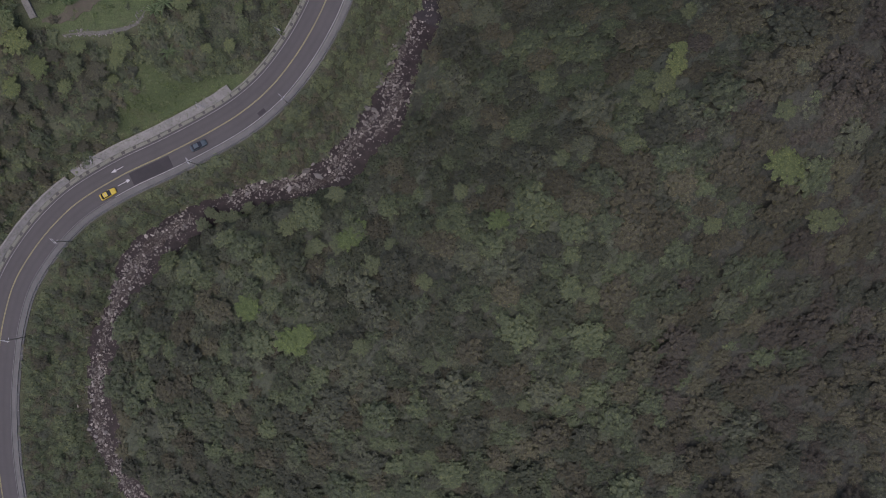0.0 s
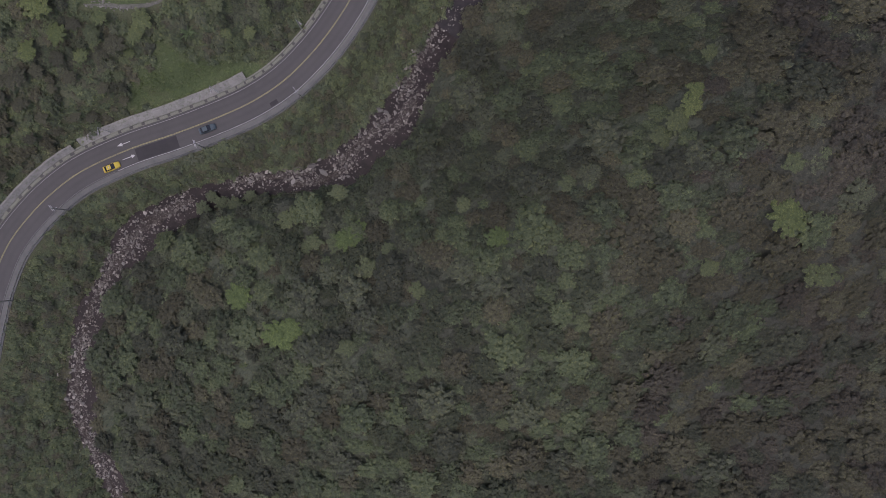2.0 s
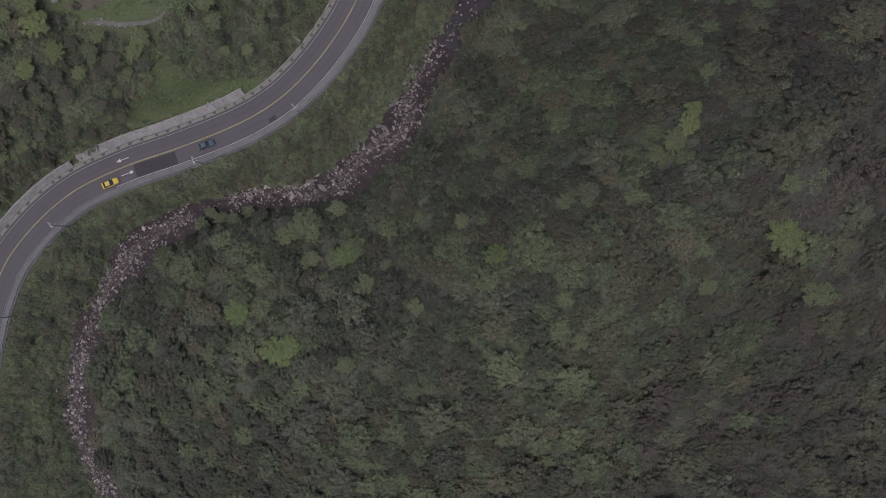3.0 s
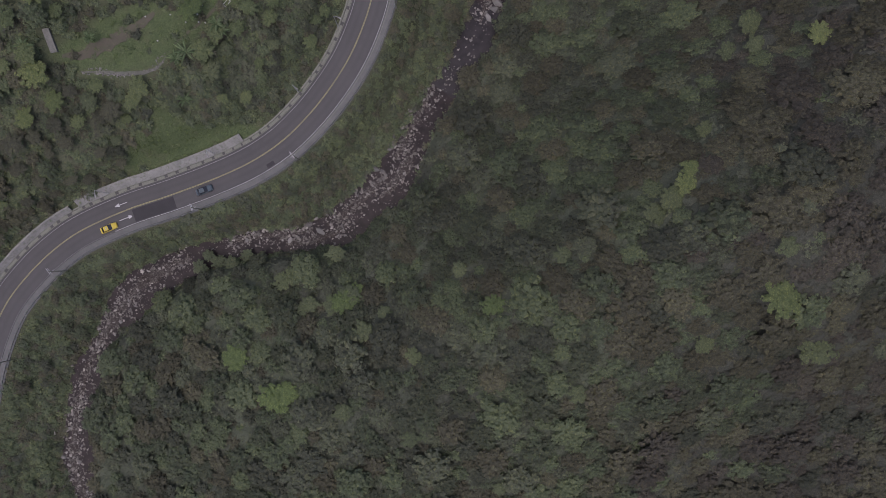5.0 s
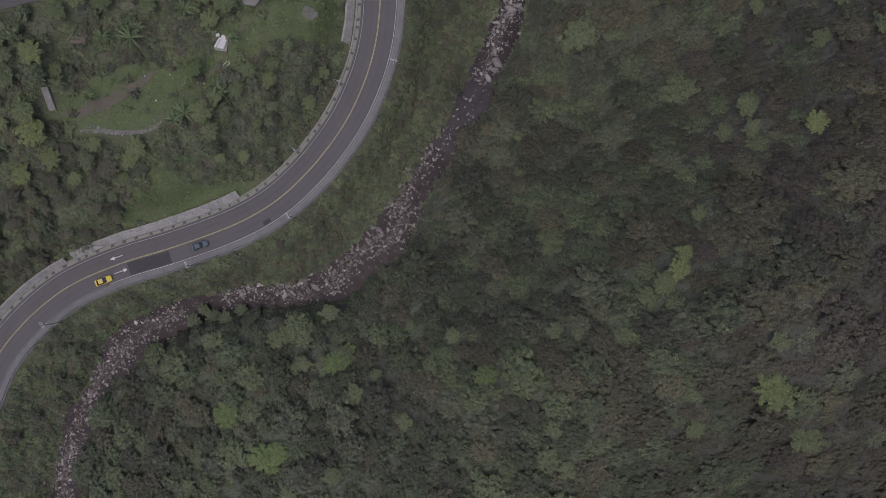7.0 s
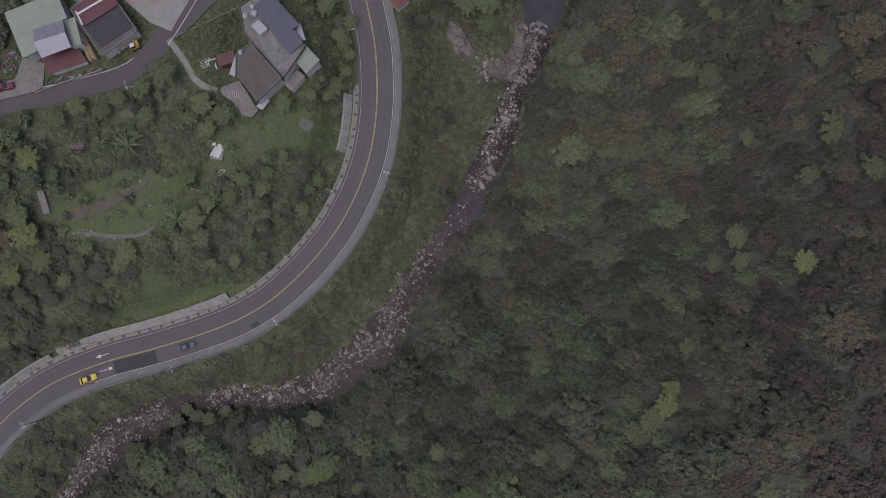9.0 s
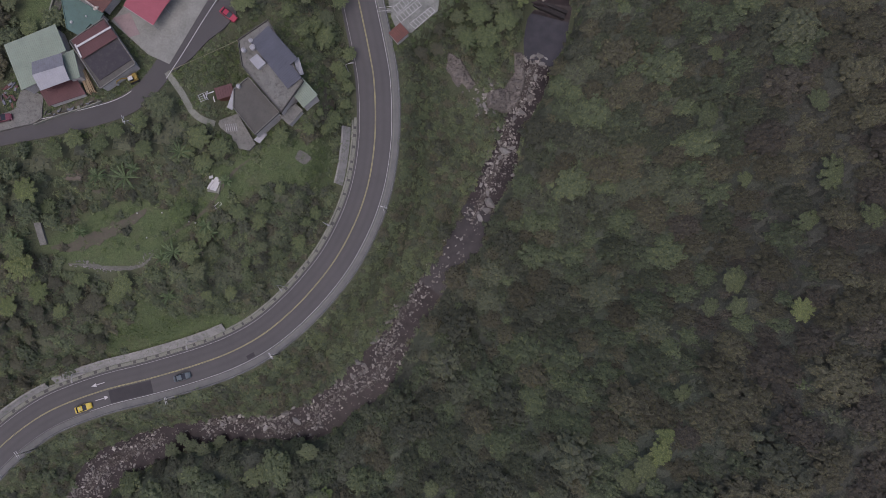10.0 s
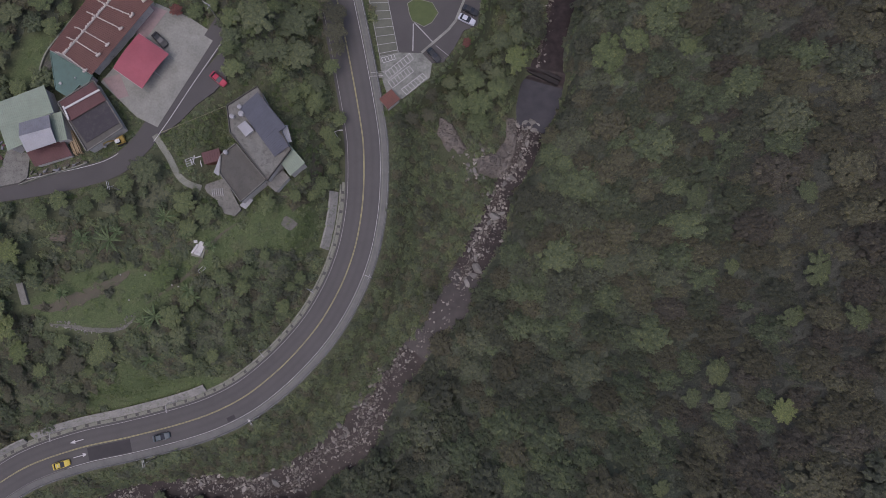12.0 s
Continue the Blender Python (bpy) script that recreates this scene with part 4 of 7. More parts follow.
m = thing("plant_rack", pose(-65.2, 95.7, height(-65.2, 95.7), 0, 0, 33) @ Matrix.Scale(0.8, 4), "low green-grey metal rack with white cloth bundles beside the path", "rack")
for y in (-1.05, -0.35, 0.35, 1.05):
    part("rail", boxed(-1.2, y - 0.05, 0.75, 1.2, y + 0.05, 0.85, 0.01), STEEL, m)
for x in (-1.1, 1.1):
    part("beam", boxed(x - 0.05, -1.1, 0.64, x + 0.05, 1.1, 0.745, 0.01), STEEL, m)
    for y in (-1.0, 1.0):
        part("leg", boxed(x - 0.04, y - 0.04, -0.3, x + 0.04, y + 0.04, 0.64), STEEL, m)
part("cloth", boxed(0.35, -0.9, 0.85, 0.7, 0.7, 1.02, 0.07), WHITE, m, "white cloth bundle")
# concrete yard, fence and clutter beside the workshop
o = part("pavement_yard", prism([(-108.8, 90.2), (-105.4, 90.2), (-103.2, 89.6), (-102.4, 84.2), (-104.0, 82.6), (-112.5, 79.0), (-114.0, 82.5), (-109.4, 85.0)], 17.1, 17.75), COURTCONC)
tagged(o, "grey stained concrete yard beside the workshop", "pavement", kind="structure")
on_ground([(-103.8, 82.2), (-98.2, 85.5), (-92.6, 88.4), (-88.2, 91.0)], 0.10, 0.95, "fence_wall", OLDCONC, "low weathered concrete fence along the lane", "wall", thick=0.4)
clutter_rnd = random.Random(8)
for k in range(16):
    f = k / 15
    x, y = -101.5 + 12.0 * f + clutter_rnd.uniform(-0.5, 0.5), 85.2 + 5.4 * f + clutter_rnd.uniform(-0.4, 0.4)
    w, l, h = clutter_rnd.uniform(0.25, 0.6), clutter_rnd.uniform(0.5, 1.3), clutter_rnd.uniform(0.2, 0.6)
    o = part("crate", boxed(-l / 2, -w / 2, 0, l / 2, w / 2, h, 0.03), clutter_rnd.choice((OLDCONC, DARKCONC, DARKCONC, SILVER, COURTCONC)))
    o.matrix_basis = pose(x, y, max(height(x, y), 17.55) + 0.02, 0, 0, clutter_rnd.uniform(0, 90))
    tagged(o, "weathered crate or block stored beside the workshop", "crate", "clutter beside the workshop")
for k in range(22):
    x, y = -111.6 + clutter_rnd.uniform(-1.8, 1.6), 87.4 + clutter_rnd.uniform(-1.6, 3.6)
    w, l, h = clutter_rnd.uniform(0.2, 0.7), clutter_rnd.uniform(0.5, 1.8), clutter_rnd.uniform(0.1, 0.5)
    o = part("scrap", boxed(-l / 2, -w / 2, 0, l / 2, w / 2, h, 0.03), clutter_rnd.choice((DARKCONC, RUST, MAROON, DARKCONC, SILVER)))
    o.matrix_basis = pose(x, y, height(x, y) + 0.02, 0, 0, clutter_rnd.uniform(0, 180))
    tagged(o, "rusty scrap piece on the heap beside the yard", "scrap", "scrap heap beside the yard")


BAMBOO = surface("weathered_bamboo", (0.17, 0.17, 0.11), (0.25, 0.24, 0.16), 1.0, 9.0)
o = part("bamboo_rail", tube(tube(bmesh.new(), (-73.6, 101.2, 18.2), (-66.4, 106.3, 18.0), 0.07, 0.06, 6), (-66.4, 106.3, 18.0), (-59.8, 110.6, 18.6), 0.06, 0.06, 6), BAMBOO)
for x, y in ((-73.6, 101.2), (-69.9, 103.8), (-66.4, 106.3), (-63.1, 108.4), (-59.9, 110.5)):
    part("post", tube(bmesh.new(), (x, y, height(x, y) - 0.3), (x, y, 18.1), 0.05, 0.05, 6), TIMBER, o)
tagged(o, "long pale bamboo rail above the vegetable plot", "rail")
PAVED = [  # places without weeds
    [(-84.5, 132.6), (-74.3, 130.5), (-66.6, 127.4), (-75.0, 102.4), (-80.5, 103.8), (-91.2, 110.4), (-86.2, 120.0)],
    [(-73.6, 100.5), (-69.8, 105.0), (-67.2, 109.5), (-63.8, 113.4), (-61.6, 117.2), (-64.0, 124.6), (-68.6, 115.8), (-72.8, 104.0)],
    [(-61.6, 89.2), (-58.8, 88.5), (-55.3, 85.6), (-52.7, 85.6), (-51.6, 87.4), (-57.4, 94.0), (-61.4, 91.6)],
    [(-108.8, 90.2), (-105.4, 90.2), (-103.2, 89.6), (-102.4, 84.2), (-104.0, 82.6), (-112.5, 79.0), (-114.0, 82.5), (-109.4, 85.0)],
    [(-75.8, 99.9), (-69.6, 93.4), (-67.3, 90.8), (-61.2, 89.5), (-61.2, 91.3), (-66.4, 92.5), (-74.6, 101.0)],
]
# hut and parking place by the road
HUT = [(-26.1, 122.3), (-23.6, 125.4), (-20.9, 123.3), (-23.4, 120.2)]
m = house(HUT, 7.3, 9.0, "small hut with rusty red metal roof beside the road", inset=0.3)
roof_sheet("roof", *at_z(HUT, 9.5, 9.7, 9.5, 9.3), RUST, m, 8, 0.06)
SPECKLED = surface("speckled_paving", (0.092, 0.096, 0.086), (0.233, 0.240, 0.216), 0.5, 2.2, 0.92, 0.2, bump=0.01, stain=(0.097, 0.105, 0.084), amount=0.7)
LOT = [(-28.9, 134.0), (-24.2, 135.9), (-18.3, 136.9), (-15.2, 134.8), (-15.0, 131.0), (-20.7, 124.1), (-24.7, 124.6), (-26.4, 127.3)]
lot = tagged(part("pavement_lot", prism(LOT[::-1], 4.5, 7.5), SPECKLED), "pale concrete motorcycle parking area with painted bays", "pavement", kind="structure")
drive = tagged(part("pavement_drive", prism([(-34.9, 148.6), (-28.8, 134.05), (-24.25, 135.95), (-18.35, 136.95), (-15.2, 134.85), (-12.4, 135.7), (-10.6, 139.6), (-9.0, 145.0), (-6.0, 147.0), (-6.5, 156.0), (-36.0, 156.0)][::-1], 4.5, 7.45), ASPHALT), "dark asphalt car park drive", "pavement", kind="structure")
PAVER = surface("grass_paver", (0.085, 0.092, 0.075), (0.12, 0.125, 0.10), 0.6, 9.0, 0.95, 0.1, bump=0.02)
bays = part("paver_strip", prism([(-34.8, 148.3), (-29.95, 149.2), (-24.3, 135.95), (-28.75, 134.2)], 7.40, 7.47), PAVER, drive, "grass-grown paver strip")


def stripe(x0, y0, x1, y1, parent, wide=0.14, z=7.5, mat=None):
    a, b = Vector((x0, y0, 0)), Vector((x1, y1, 0))
    n = (b - a).normalized()
    n = Vector((-n.y, n.x, 0)) * wide / 2
    return part("painted_line", prism([(p.x, p.y) for p in (a - n, b - n, b + n, a + n)], z - 0.03, z + 0.012), mat or EDGE, parent)


stripe(-34.6, 148.1, -28.8, 134.1, drive)
stripe(-29.9, 149.1, -24.3, 136.0, drive)
for k in range(7):
    f = (k + 0.35) / 6.6
    stripe(-34.6 + 5.8 * f, 148.1 - 14.0 * f, -29.9 + 5.6 * f, 149.1 - 13.1 * f, drive)


def bay_row(p, q, r, s, n):
    """Painted bays in the quad p-q (one long side) and s-r (the other)."""
    stripe(*p, *q, lot, 0.10, 7.52, WHITE)
    stripe(*s, *r, lot, 0.10, 7.52, WHITE)
    for k in range(n + 1):
        f = k / n
        stripe(p[0] + (q[0] - p[0]) * f, p[1] + (q[1] - p[1]) * f, s[0] + (r[0] - s[0]) * f, s[1] + (r[1] - s[1]) * f, lot, 0.10, 7.524, WHITE)


bay_row((-28.2, 133.6), (-25.2, 135.1), (-24.6, 134.0), (-27.4, 132.4), 4)
bay_row((-26.5, 130.0), (-21.4, 136.2), (-20.1, 134.9), (-25.1, 128.6), 8)
bay_row((-25.2, 127.8), (-20.7, 133.0), (-19.4, 131.7), (-23.7, 126.4), 7)
bay_row((-21.5, 126.5), (-17.0, 131.7), (-15.7, 130.8), (-19.8, 125.4), 7)
for a, b in (((-10.6, 153.0), (-11.6, 147.1)), ((-11.6, 147.1), (-13.0, 144.3)), ((-13.0, 144.3), (-18.4, 137.0))):
    stripe(*a, *b, drive, 0.65, 7.56, PALECONC)
stripe(-22.1, 144.2, -20.7, 137.0, drive, 0.3, 7.47)
stripe(-21.9, 144.5, -16.1, 140.3, drive, 0.3, 7.47)
stripe(-15.2, 139.6, -11.3, 137.5, drive, 0.16, 7.47)
ISLAND = [(-24.6, 149.1), (-23.6, 146.6), (-22.5, 144.9), (-19.3, 144.0), (-17.6, 145.4), (-16.5, 148.2), (-18.5, 150.5), (-23.0, 150.8)]
PAVED += [LOT, [(-34.9, 148.6), (-28.8, 134.05), (-24.25, 135.95), (-18.35, 136.95), (-15.2, 134.85), (-12.4, 135.7), (-10.6, 139.6), (-9.0, 145.0), (-6.0, 147.0), (-6.5, 156.0), (-36.0, 156.0)]]
LAWN = surface("mown_lawn", (0.060, 0.078, 0.036), (0.086, 0.108, 0.048), 0.6, 9.0, 0.95, 0.1, bump=0.05)
tagged(part("ground_lawn", prism(ISLAND, 7.3, 7.62), LAWN), "mown green lawn island in the car park", "lawn", kind="structure")
part("kerb_lawn", prism([((x + 20.3) * 1.05 - 20.3, (y - 147.2) * 1.05 + 147.2) for x, y in ISLAND], 7.3, 7.55), OLDCONC, drive)
m = thing("footbridge", pose(-28, 128.8, 7.2), "short concrete footbridge with rails to the car park", "footbridge")
wpart("deck", prism([(-29.9, 127.9), (-26.6, 128.7), (-26.9, 129.9), (-30.1, 129.1)], 6.8, 7.35), PALECONC, m)
for y in (0.1, 1.1):
    wpart("rail", tube(bmesh.new(), (-29.8, 127.95 + y, 8.2), (-26.7, 128.75 + y, 8.3), 0.05), WHITE, m)
    for f in (0, 0.5, 1):
        x0, y0 = -29.8 + 3.1 * f, 127.95 + y + 0.8 * f
        wpart("rail_post", tube(bmesh.new(), (x0, y0, 7.2), (x0, y0, 8.25), 0.04), WHITE, m)


# ---- vehicles ----
def paint(name, col):
    m, t, b = nodes_of(name, 0.42, 0.25)
    t.links.new(ramp(t, noise_node(t, 3.0, 4), [(0.3, tuple(c * 0.85 for c in col)), (0.7, col)]), b.inputs["Base Color"])
    b.inputs["Coat Weight"].default_value = 0.1
    return m


def loft(sections, mat_name_faces=None):
    """A body through cross sections: (x, half width low, half width high, z low, z high)."""
    bm = bmesh.new()
    rings = []
    for x, w0, w1, z0, z1 in sections:
        zm = (z0 + z1) / 2
        rings.append([bm.verts.new(p) for p in ((x, -w0 * 0.94, z0), (x, -w0, zm), (x, -w1, z1), (x, w1, z1), (x, w0, zm), (x, w0 * 0.94, z0))])
    for a, b in zip(rings, rings[1:]):
        for k in range(6):
            bm.faces.new((a[k], a[(k + 1) % 6], b[(k + 1) % 6], b[k]))
    bm.faces.new(rings[0]), bm.faces.new(rings[-1][::-1])
    bmesh.ops.recalc_face_normals(bm, faces=bm.faces)
    return bm


RIM = surface("wheel_rim", (0.35, 0.35, 0.36), (0.45, 0.45, 0.46), 2.0, 9.0, 0.4, 0.5, 0.7)
LAMPGLASS = surface("lamp_glass", (0.6, 0.6, 0.58), (0.75, 0.75, 0.72), 2.0, 9.0, 0.2, 0.5)
REDGLASS = surface("tail_lamp", (0.35, 0.02, 0.02), (0.45, 0.03, 0.03), 2.0, 9.0, 0.2, 0.5)


def car(m, col, label, group="", sign=False):
    """A saloon car about 4.5 m long; its front is at +x."""
    c = thing("car", m, label, "car", group)
    body = part("body", loft([(-2.25, 0.72, 0.62, 0.35, 0.75), (-2.1, 0.84, 0.78, 0.25, 0.92), (-1.2, 0.88, 0.82, 0.2, 0.98), (0.8, 0.88, 0.82, 0.2, 0.96), (1.7, 0.86, 0.76, 0.22, 0.86), (2.15, 0.78, 0.64, 0.28, 0.72), (2.28, 0.62, 0.5, 0.36, 0.6)]), col, c)
    part("window_band", loft([(-1.75, 0.74, 0.62, 0.93, 1.0), (-1.05, 0.77, 0.60, 0.93, 1.40), (0.05, 0.78, 0.61, 0.93, 1.42), (0.95, 0.74, 0.62, 0.93, 0.99)]), GLASS, c, "dark car windows")
    part("roof", loft([(-1.12, 0.60, 0.52, 1.385, 1.44), (-0.5, 0.62, 0.55, 1.40, 1.475), (0.1, 0.60, 0.52, 1.40, 1.45)]), col, c)
    part("bonnet", loft([(0.96, 0.70, 0.68, 0.90, 0.985), (1.7, 0.66, 0.62, 0.84, 0.885), (2.08, 0.56, 0.52, 0.70, 0.765)]), col, c)
    for x in (-1.38, 1.38):
        for y in (-0.8, 0.8):
            w = part("wheel", tube(bmesh.new(), (x, y - 0.1, 0.31), (x, y + 0.1, 0.31), 0.31, 0.31, 14), RUBBER, c)
            part("rim", tube(bmesh.new(), (x, y - 0.11, 0.31), (x, y + 0.11, 0.31), 0.19, 0.19, 10), RIM, w)
    for y in (-0.55, 0.55):
        part("headlight", boxed(2.02, y - 0.16, 0.56, 2.2, y + 0.16, 0.68, 0.03), LAMPGLASS, c)
        part("tail_light", boxed(-2.24, y - 0.16, 0.62, -2.12, y + 0.16, 0.78, 0.03), REDGLASS, c)
        part("mirror", boxed(0.62, y * 1.62 - 0.08, 0.93, 0.78, y * 1.62 + 0.08, 1.06, 0.02), col, c)
    if sign:
        part("roof_sign", boxed(-0.5, -0.3, 1.46, -0.3, 0.3, 1.6, 0.03), WHITE, c, "white taxi roof sign")
    return c


TAXI, BLUECAR, REDCAR, BLACKCAR, WHITECAR = (paint("car_" + n, c) for n, c in (("yellow", (0.46, 0.36, 0.045)), ("blue", (0.052, 0.074, 0.086)), ("red", (0.30, 0.03, 0.055)), ("black", (0.025, 0.028, 0.03)), ("white", (0.42, 0.44, 0.48))))
car(at_s(ROAD, ROAD_N, ROAD_S, 180.0, -2.5, 0.03), TAXI, "yellow taxi driving on the mountain road", sign=True)
car(at_s(ROAD, ROAD_N, ROAD_S, 207.0, -1.7, 0.05), BLUECAR, "dark blue-grey car on the mountain road")
car(pose(-79.5, 123.3, 17.82, 0, 0, -33), BLACKCAR, "black car parked on the concrete temple yard")
car(pose(-63.2, 116.6, 17.93, 0, 0, -28), REDCAR, "red car parked at the edge of the lay-by")
car(pose(-111.2, 82.4, 17.77, 0, 0, 22), paint("car_maroon", (0.12, 0.035, 0.05)), "dark maroon car parked on the workshop yard")
car(pose(-8.4, 150.3, 7.46, 0, 0, -15), BLACKCAR, "dark grey car parked in the car park", "parked cars")
car(pose(-8.8, 147.7, 7.46, 0, 0, -15), WHITECAR, "white car parked in the car park", "parked cars")
car(pose(-15.2, 136.8, 7.46, 0, 0, -38), BLACKCAR, "black car parked below the trees", "parked cars")

# small excavator behind the dark-roofed house
EX = pose(-82.5, 97.3, 17.6, 0, 0, 214)
m = thing("excavator", EX, "small yellow excavator with white cab roof and lowered arm", "excavator")
for y in (-0.75, 0.75):
    bm = bmesh.new()
    tube(bm, (-0.9, y - 0.2, 0.3), (-0.9, y + 0.2, 0.3), 0.3, 0.3, 12), tube(bm, (0.9, y - 0.2, 0.3), (0.9, y + 0.2, 0.3), 0.3, 0.3, 12)
    box(bm, -0.9, y - 0.2, 0.02, 0.9, y + 0.2, 0.58)
    part("track", bm, RUBBER, m)
part("body", boxed(-1.2, -0.85, 0.65, 0.9, 0.85, 1.25, 0.1), YELLOWPAINT, m)
part("engine_cover", boxed(-1.25, -0.8, 1.25, -0.3, 0.8, 1.7, 0.12), YELLOWPAINT, m)
cab = part("cab", boxed(-0.25, 0.0, 1.25, 0.75, 0.8, 2.2, 0.06), GLASS, m, "dark glazed cab")
part("cab_roof", boxed(-0.32, -0.06, 2.2, 0.82, 0.86, 2.32, 0.04), WHITE, cab, "white cab roof")
part("boom", tube(tube(bmesh.new(), (0.8, -0.3, 1.2), (2.3, -0.3, 2.3), 0.16, 0.14, 6), (2.3, -0.3, 2.3), (3.6, -0.3, 1.9), 0.14, 0.12, 6), YELLOWPAINT, m)
part("dipper", tube(bmesh.new(), (3.5, -0.3, 2.0), (4.1, -0.3, 0.7), 0.11, 0.09, 6), YELLOWPAINT, m)
part("bucket", boxed(3.7, -0.6, 0.1, 4.3, 0.0, 0.75, 0.1), STEEL, m)


def scooter(x, y, z, a, col):
    m = thing("scooter", pose(x, y, z, 0, 0, a), "dark motor scooter parked by the temple", "scooter", "scooters by the temple")
    part("body", loft([(-0.8, 0.12, 0.1, 0.35, 0.75), (-0.3, 0.18, 0.15, 0.3, 0.8), (0.2, 0.16, 0.12, 0.25, 0.4), (0.6, 0.14, 0.1, 0.3, 0.95)]), col, m)
    part("seat", boxed(-0.75, -0.14, 0.76, 0.0, 0.14, 0.86, 0.04), RUBBER, m)
    part("handlebar", tube(bmesh.new(), (0.5, -0.34, 1.0), (0.5, 0.34, 1.0), 0.03), STEEL, m)
    for px in (-0.6, 0.65):
        part("wheel", tube(bmesh.new(), (px, -0.05, 0.25), (px, 0.05, 0.25), 0.25, 0.25, 12), RUBBER, m)


for k, (x, y) in enumerate(((-90.2, 117.4), (-89.6, 118.8), (-89.0, 120.2), (-88.4, 121.6), (-87.9, 122.8))):
    scooter(x, y, 17.83, -25 + 8 * math.sin(k * 3), BLACKCAR)


# ---- stream ----
water_mat, t, b = nodes_of("stream_water", 0.3, 0.08)
deep = noise_node(t, 0.5, 4)
t.links.new(ramp(t, deep, [(0.3, (0.016, 0.013, 0.013)), (0.7, (0.036, 0.029, 0.028))]), b.inputs["Base Color"])
bumped(t, b, noise_node(t, 2.2, 5), 0.25, 0.08)
v, f = strip_of(STREAM, STREAM_N, 0, len(STREAM) - 1, (7, 3.5, 0, -3.5, -7), (-0.05, 0, 0, 0, -0.05))
water = tagged(new("water", mesh_of("water", v, f, [water_mat], flat=False)), "dark shallow mountain stream water between boulders", "water", kind="structure")


pool_mat, t, b = nodes_of("pool_water", 0.12, 0.35)
t.links.new(ramp(t, noise_node(t, 0.35, 4), [(0.3, (0.029, 0.028, 0.030)), (0.7, (0.043, 0.041, 0.043))]), b.inputs["Base Color"])
bumped(t, b, noise_node(t, 3.0, 4), 0.1, 0.05)
calm_mat, t, b = nodes_of("calm_water", 0.2, 0.12)
t.links.new(ramp(t, noise_node(t, 0.35, 4), [(0.3, (0.020, 0.018, 0.019)), (0.7, (0.040, 0.036, 0.036))]), b.inputs["Base Color"])
bumped(t, b, noise_node(t, 3.0, 4), 0.15, 0.05)
for s0, s1, mat, label in ((291.0, 307.0, pool_mat, "still grey-blue pool below the weir"), (223.0, 248.0, calm_mat, "calm dark grey reach of the stream")):
    ka, kb = np.searchsorted(STREAM_S, s0), min(int(np.searchsorted(STREAM_S, s1)), int(np.argmax(STREAM[:, 1] > 139.8)))
    v, f = strip_of(STREAM, STREAM_N, ka, kb, (6.5, 3.0, -3.0, -6.5), (-0.05, 0.04, 0.04, -0.05))
    tagged(new("water_pool", mesh_of("water_pool", v, f, [mat], flat=False)), label, "water", kind="structure")


def stone(name, low, high, stain, per_object):
    m, t, b = nodes_of(name, 0.9, 0.2)
    g = t.nodes.new("ShaderNodeObjectInfo").outputs["Random"] if per_object else t.nodes.new("ShaderNodeNewGeometry").outputs["Random Per Island"]
    col = mixed(t, ramp(t, g, [(0.0, low), (0.5, tuple((a + c) / 2 for a, c in zip(low, high))), (0.82, high), (1.0, tuple(c * 1.5 for c in high))]), ramp(t, noise_node(t, 3.0, 6), [(0.35, low), (0.65, high)]), 0.25)
    mask = ramp(t, noise_node(t, 1.1, 7, rough=0.7), [(0.52, (0, 0, 0)), (0.66, (0.6, 0.6, 0.6))])
    t.links.new(mixed(t, col, stain, mask), b.inputs["Base Color"])
    bumped(t, b, noise_node(t, 7.0, 6), 0.7, 0.05)
    return m


ROCK = stone("stream_rock", (0.084, 0.077, 0.067), (0.240, 0.226, 0.200), (0.078, 0.070, 0.059), False)
BOULDER = stone("boulder_rock", (0.092, 0.088, 0.081), (0.190, 0.184, 0.168), (0.078, 0.072, 0.065), True)
LEDGE = surface("ledge_rock", (0.074, 0.068, 0.061), (0.172, 0.156, 0.136), 0.5, 2.2, 0.9, 0.2, bump=0.25, stain=(0.066, 0.060, 0.052), amount=0.85)
# gravel: pebbles of all greys and tans with dark joints
GRAVEL, t, b = nodes_of("gravel", 0.92, 0.2)
cells = t.nodes.new("ShaderNodeTexVoronoi")
cells.inputs["Scale"].default_value = 3.2
t.links.new(t.nodes.new("ShaderNodeTexCoord").outputs["Object"], cells.inputs["Vector"])
each = t.nodes.new("ShaderNodeSeparateColor")
t.links.new(cells.outputs["Color"], each.inputs["Color"])
pebble = ramp(t, each.outputs["Red"], [(0.0, (0.052, 0.045, 0.040)), (0.55, (0.088, 0.078, 0.070)), (1.0, (0.165, 0.155, 0.140))])
joint = ramp(t, cells.outputs["Distance"], [(0.30, (1, 1, 1)), (0.62, (0.45, 0.43, 0.42))])
silt = ramp(t, noise_node(t, 0.3, 6), [(0.45, (1, 1, 1)), (0.7, (0.62, 0.58, 0.55))])
t.links.new(mixed(t, mixed(t, pebble, joint, 1.0, "MULTIPLY"), silt, 1.0, "MULTIPLY"), b.inputs["Base Color"])
bumped(t, b, cells.outputs["Distance"], -0.8, 0.12)
rock_rnd = np.random.RandomState(5)


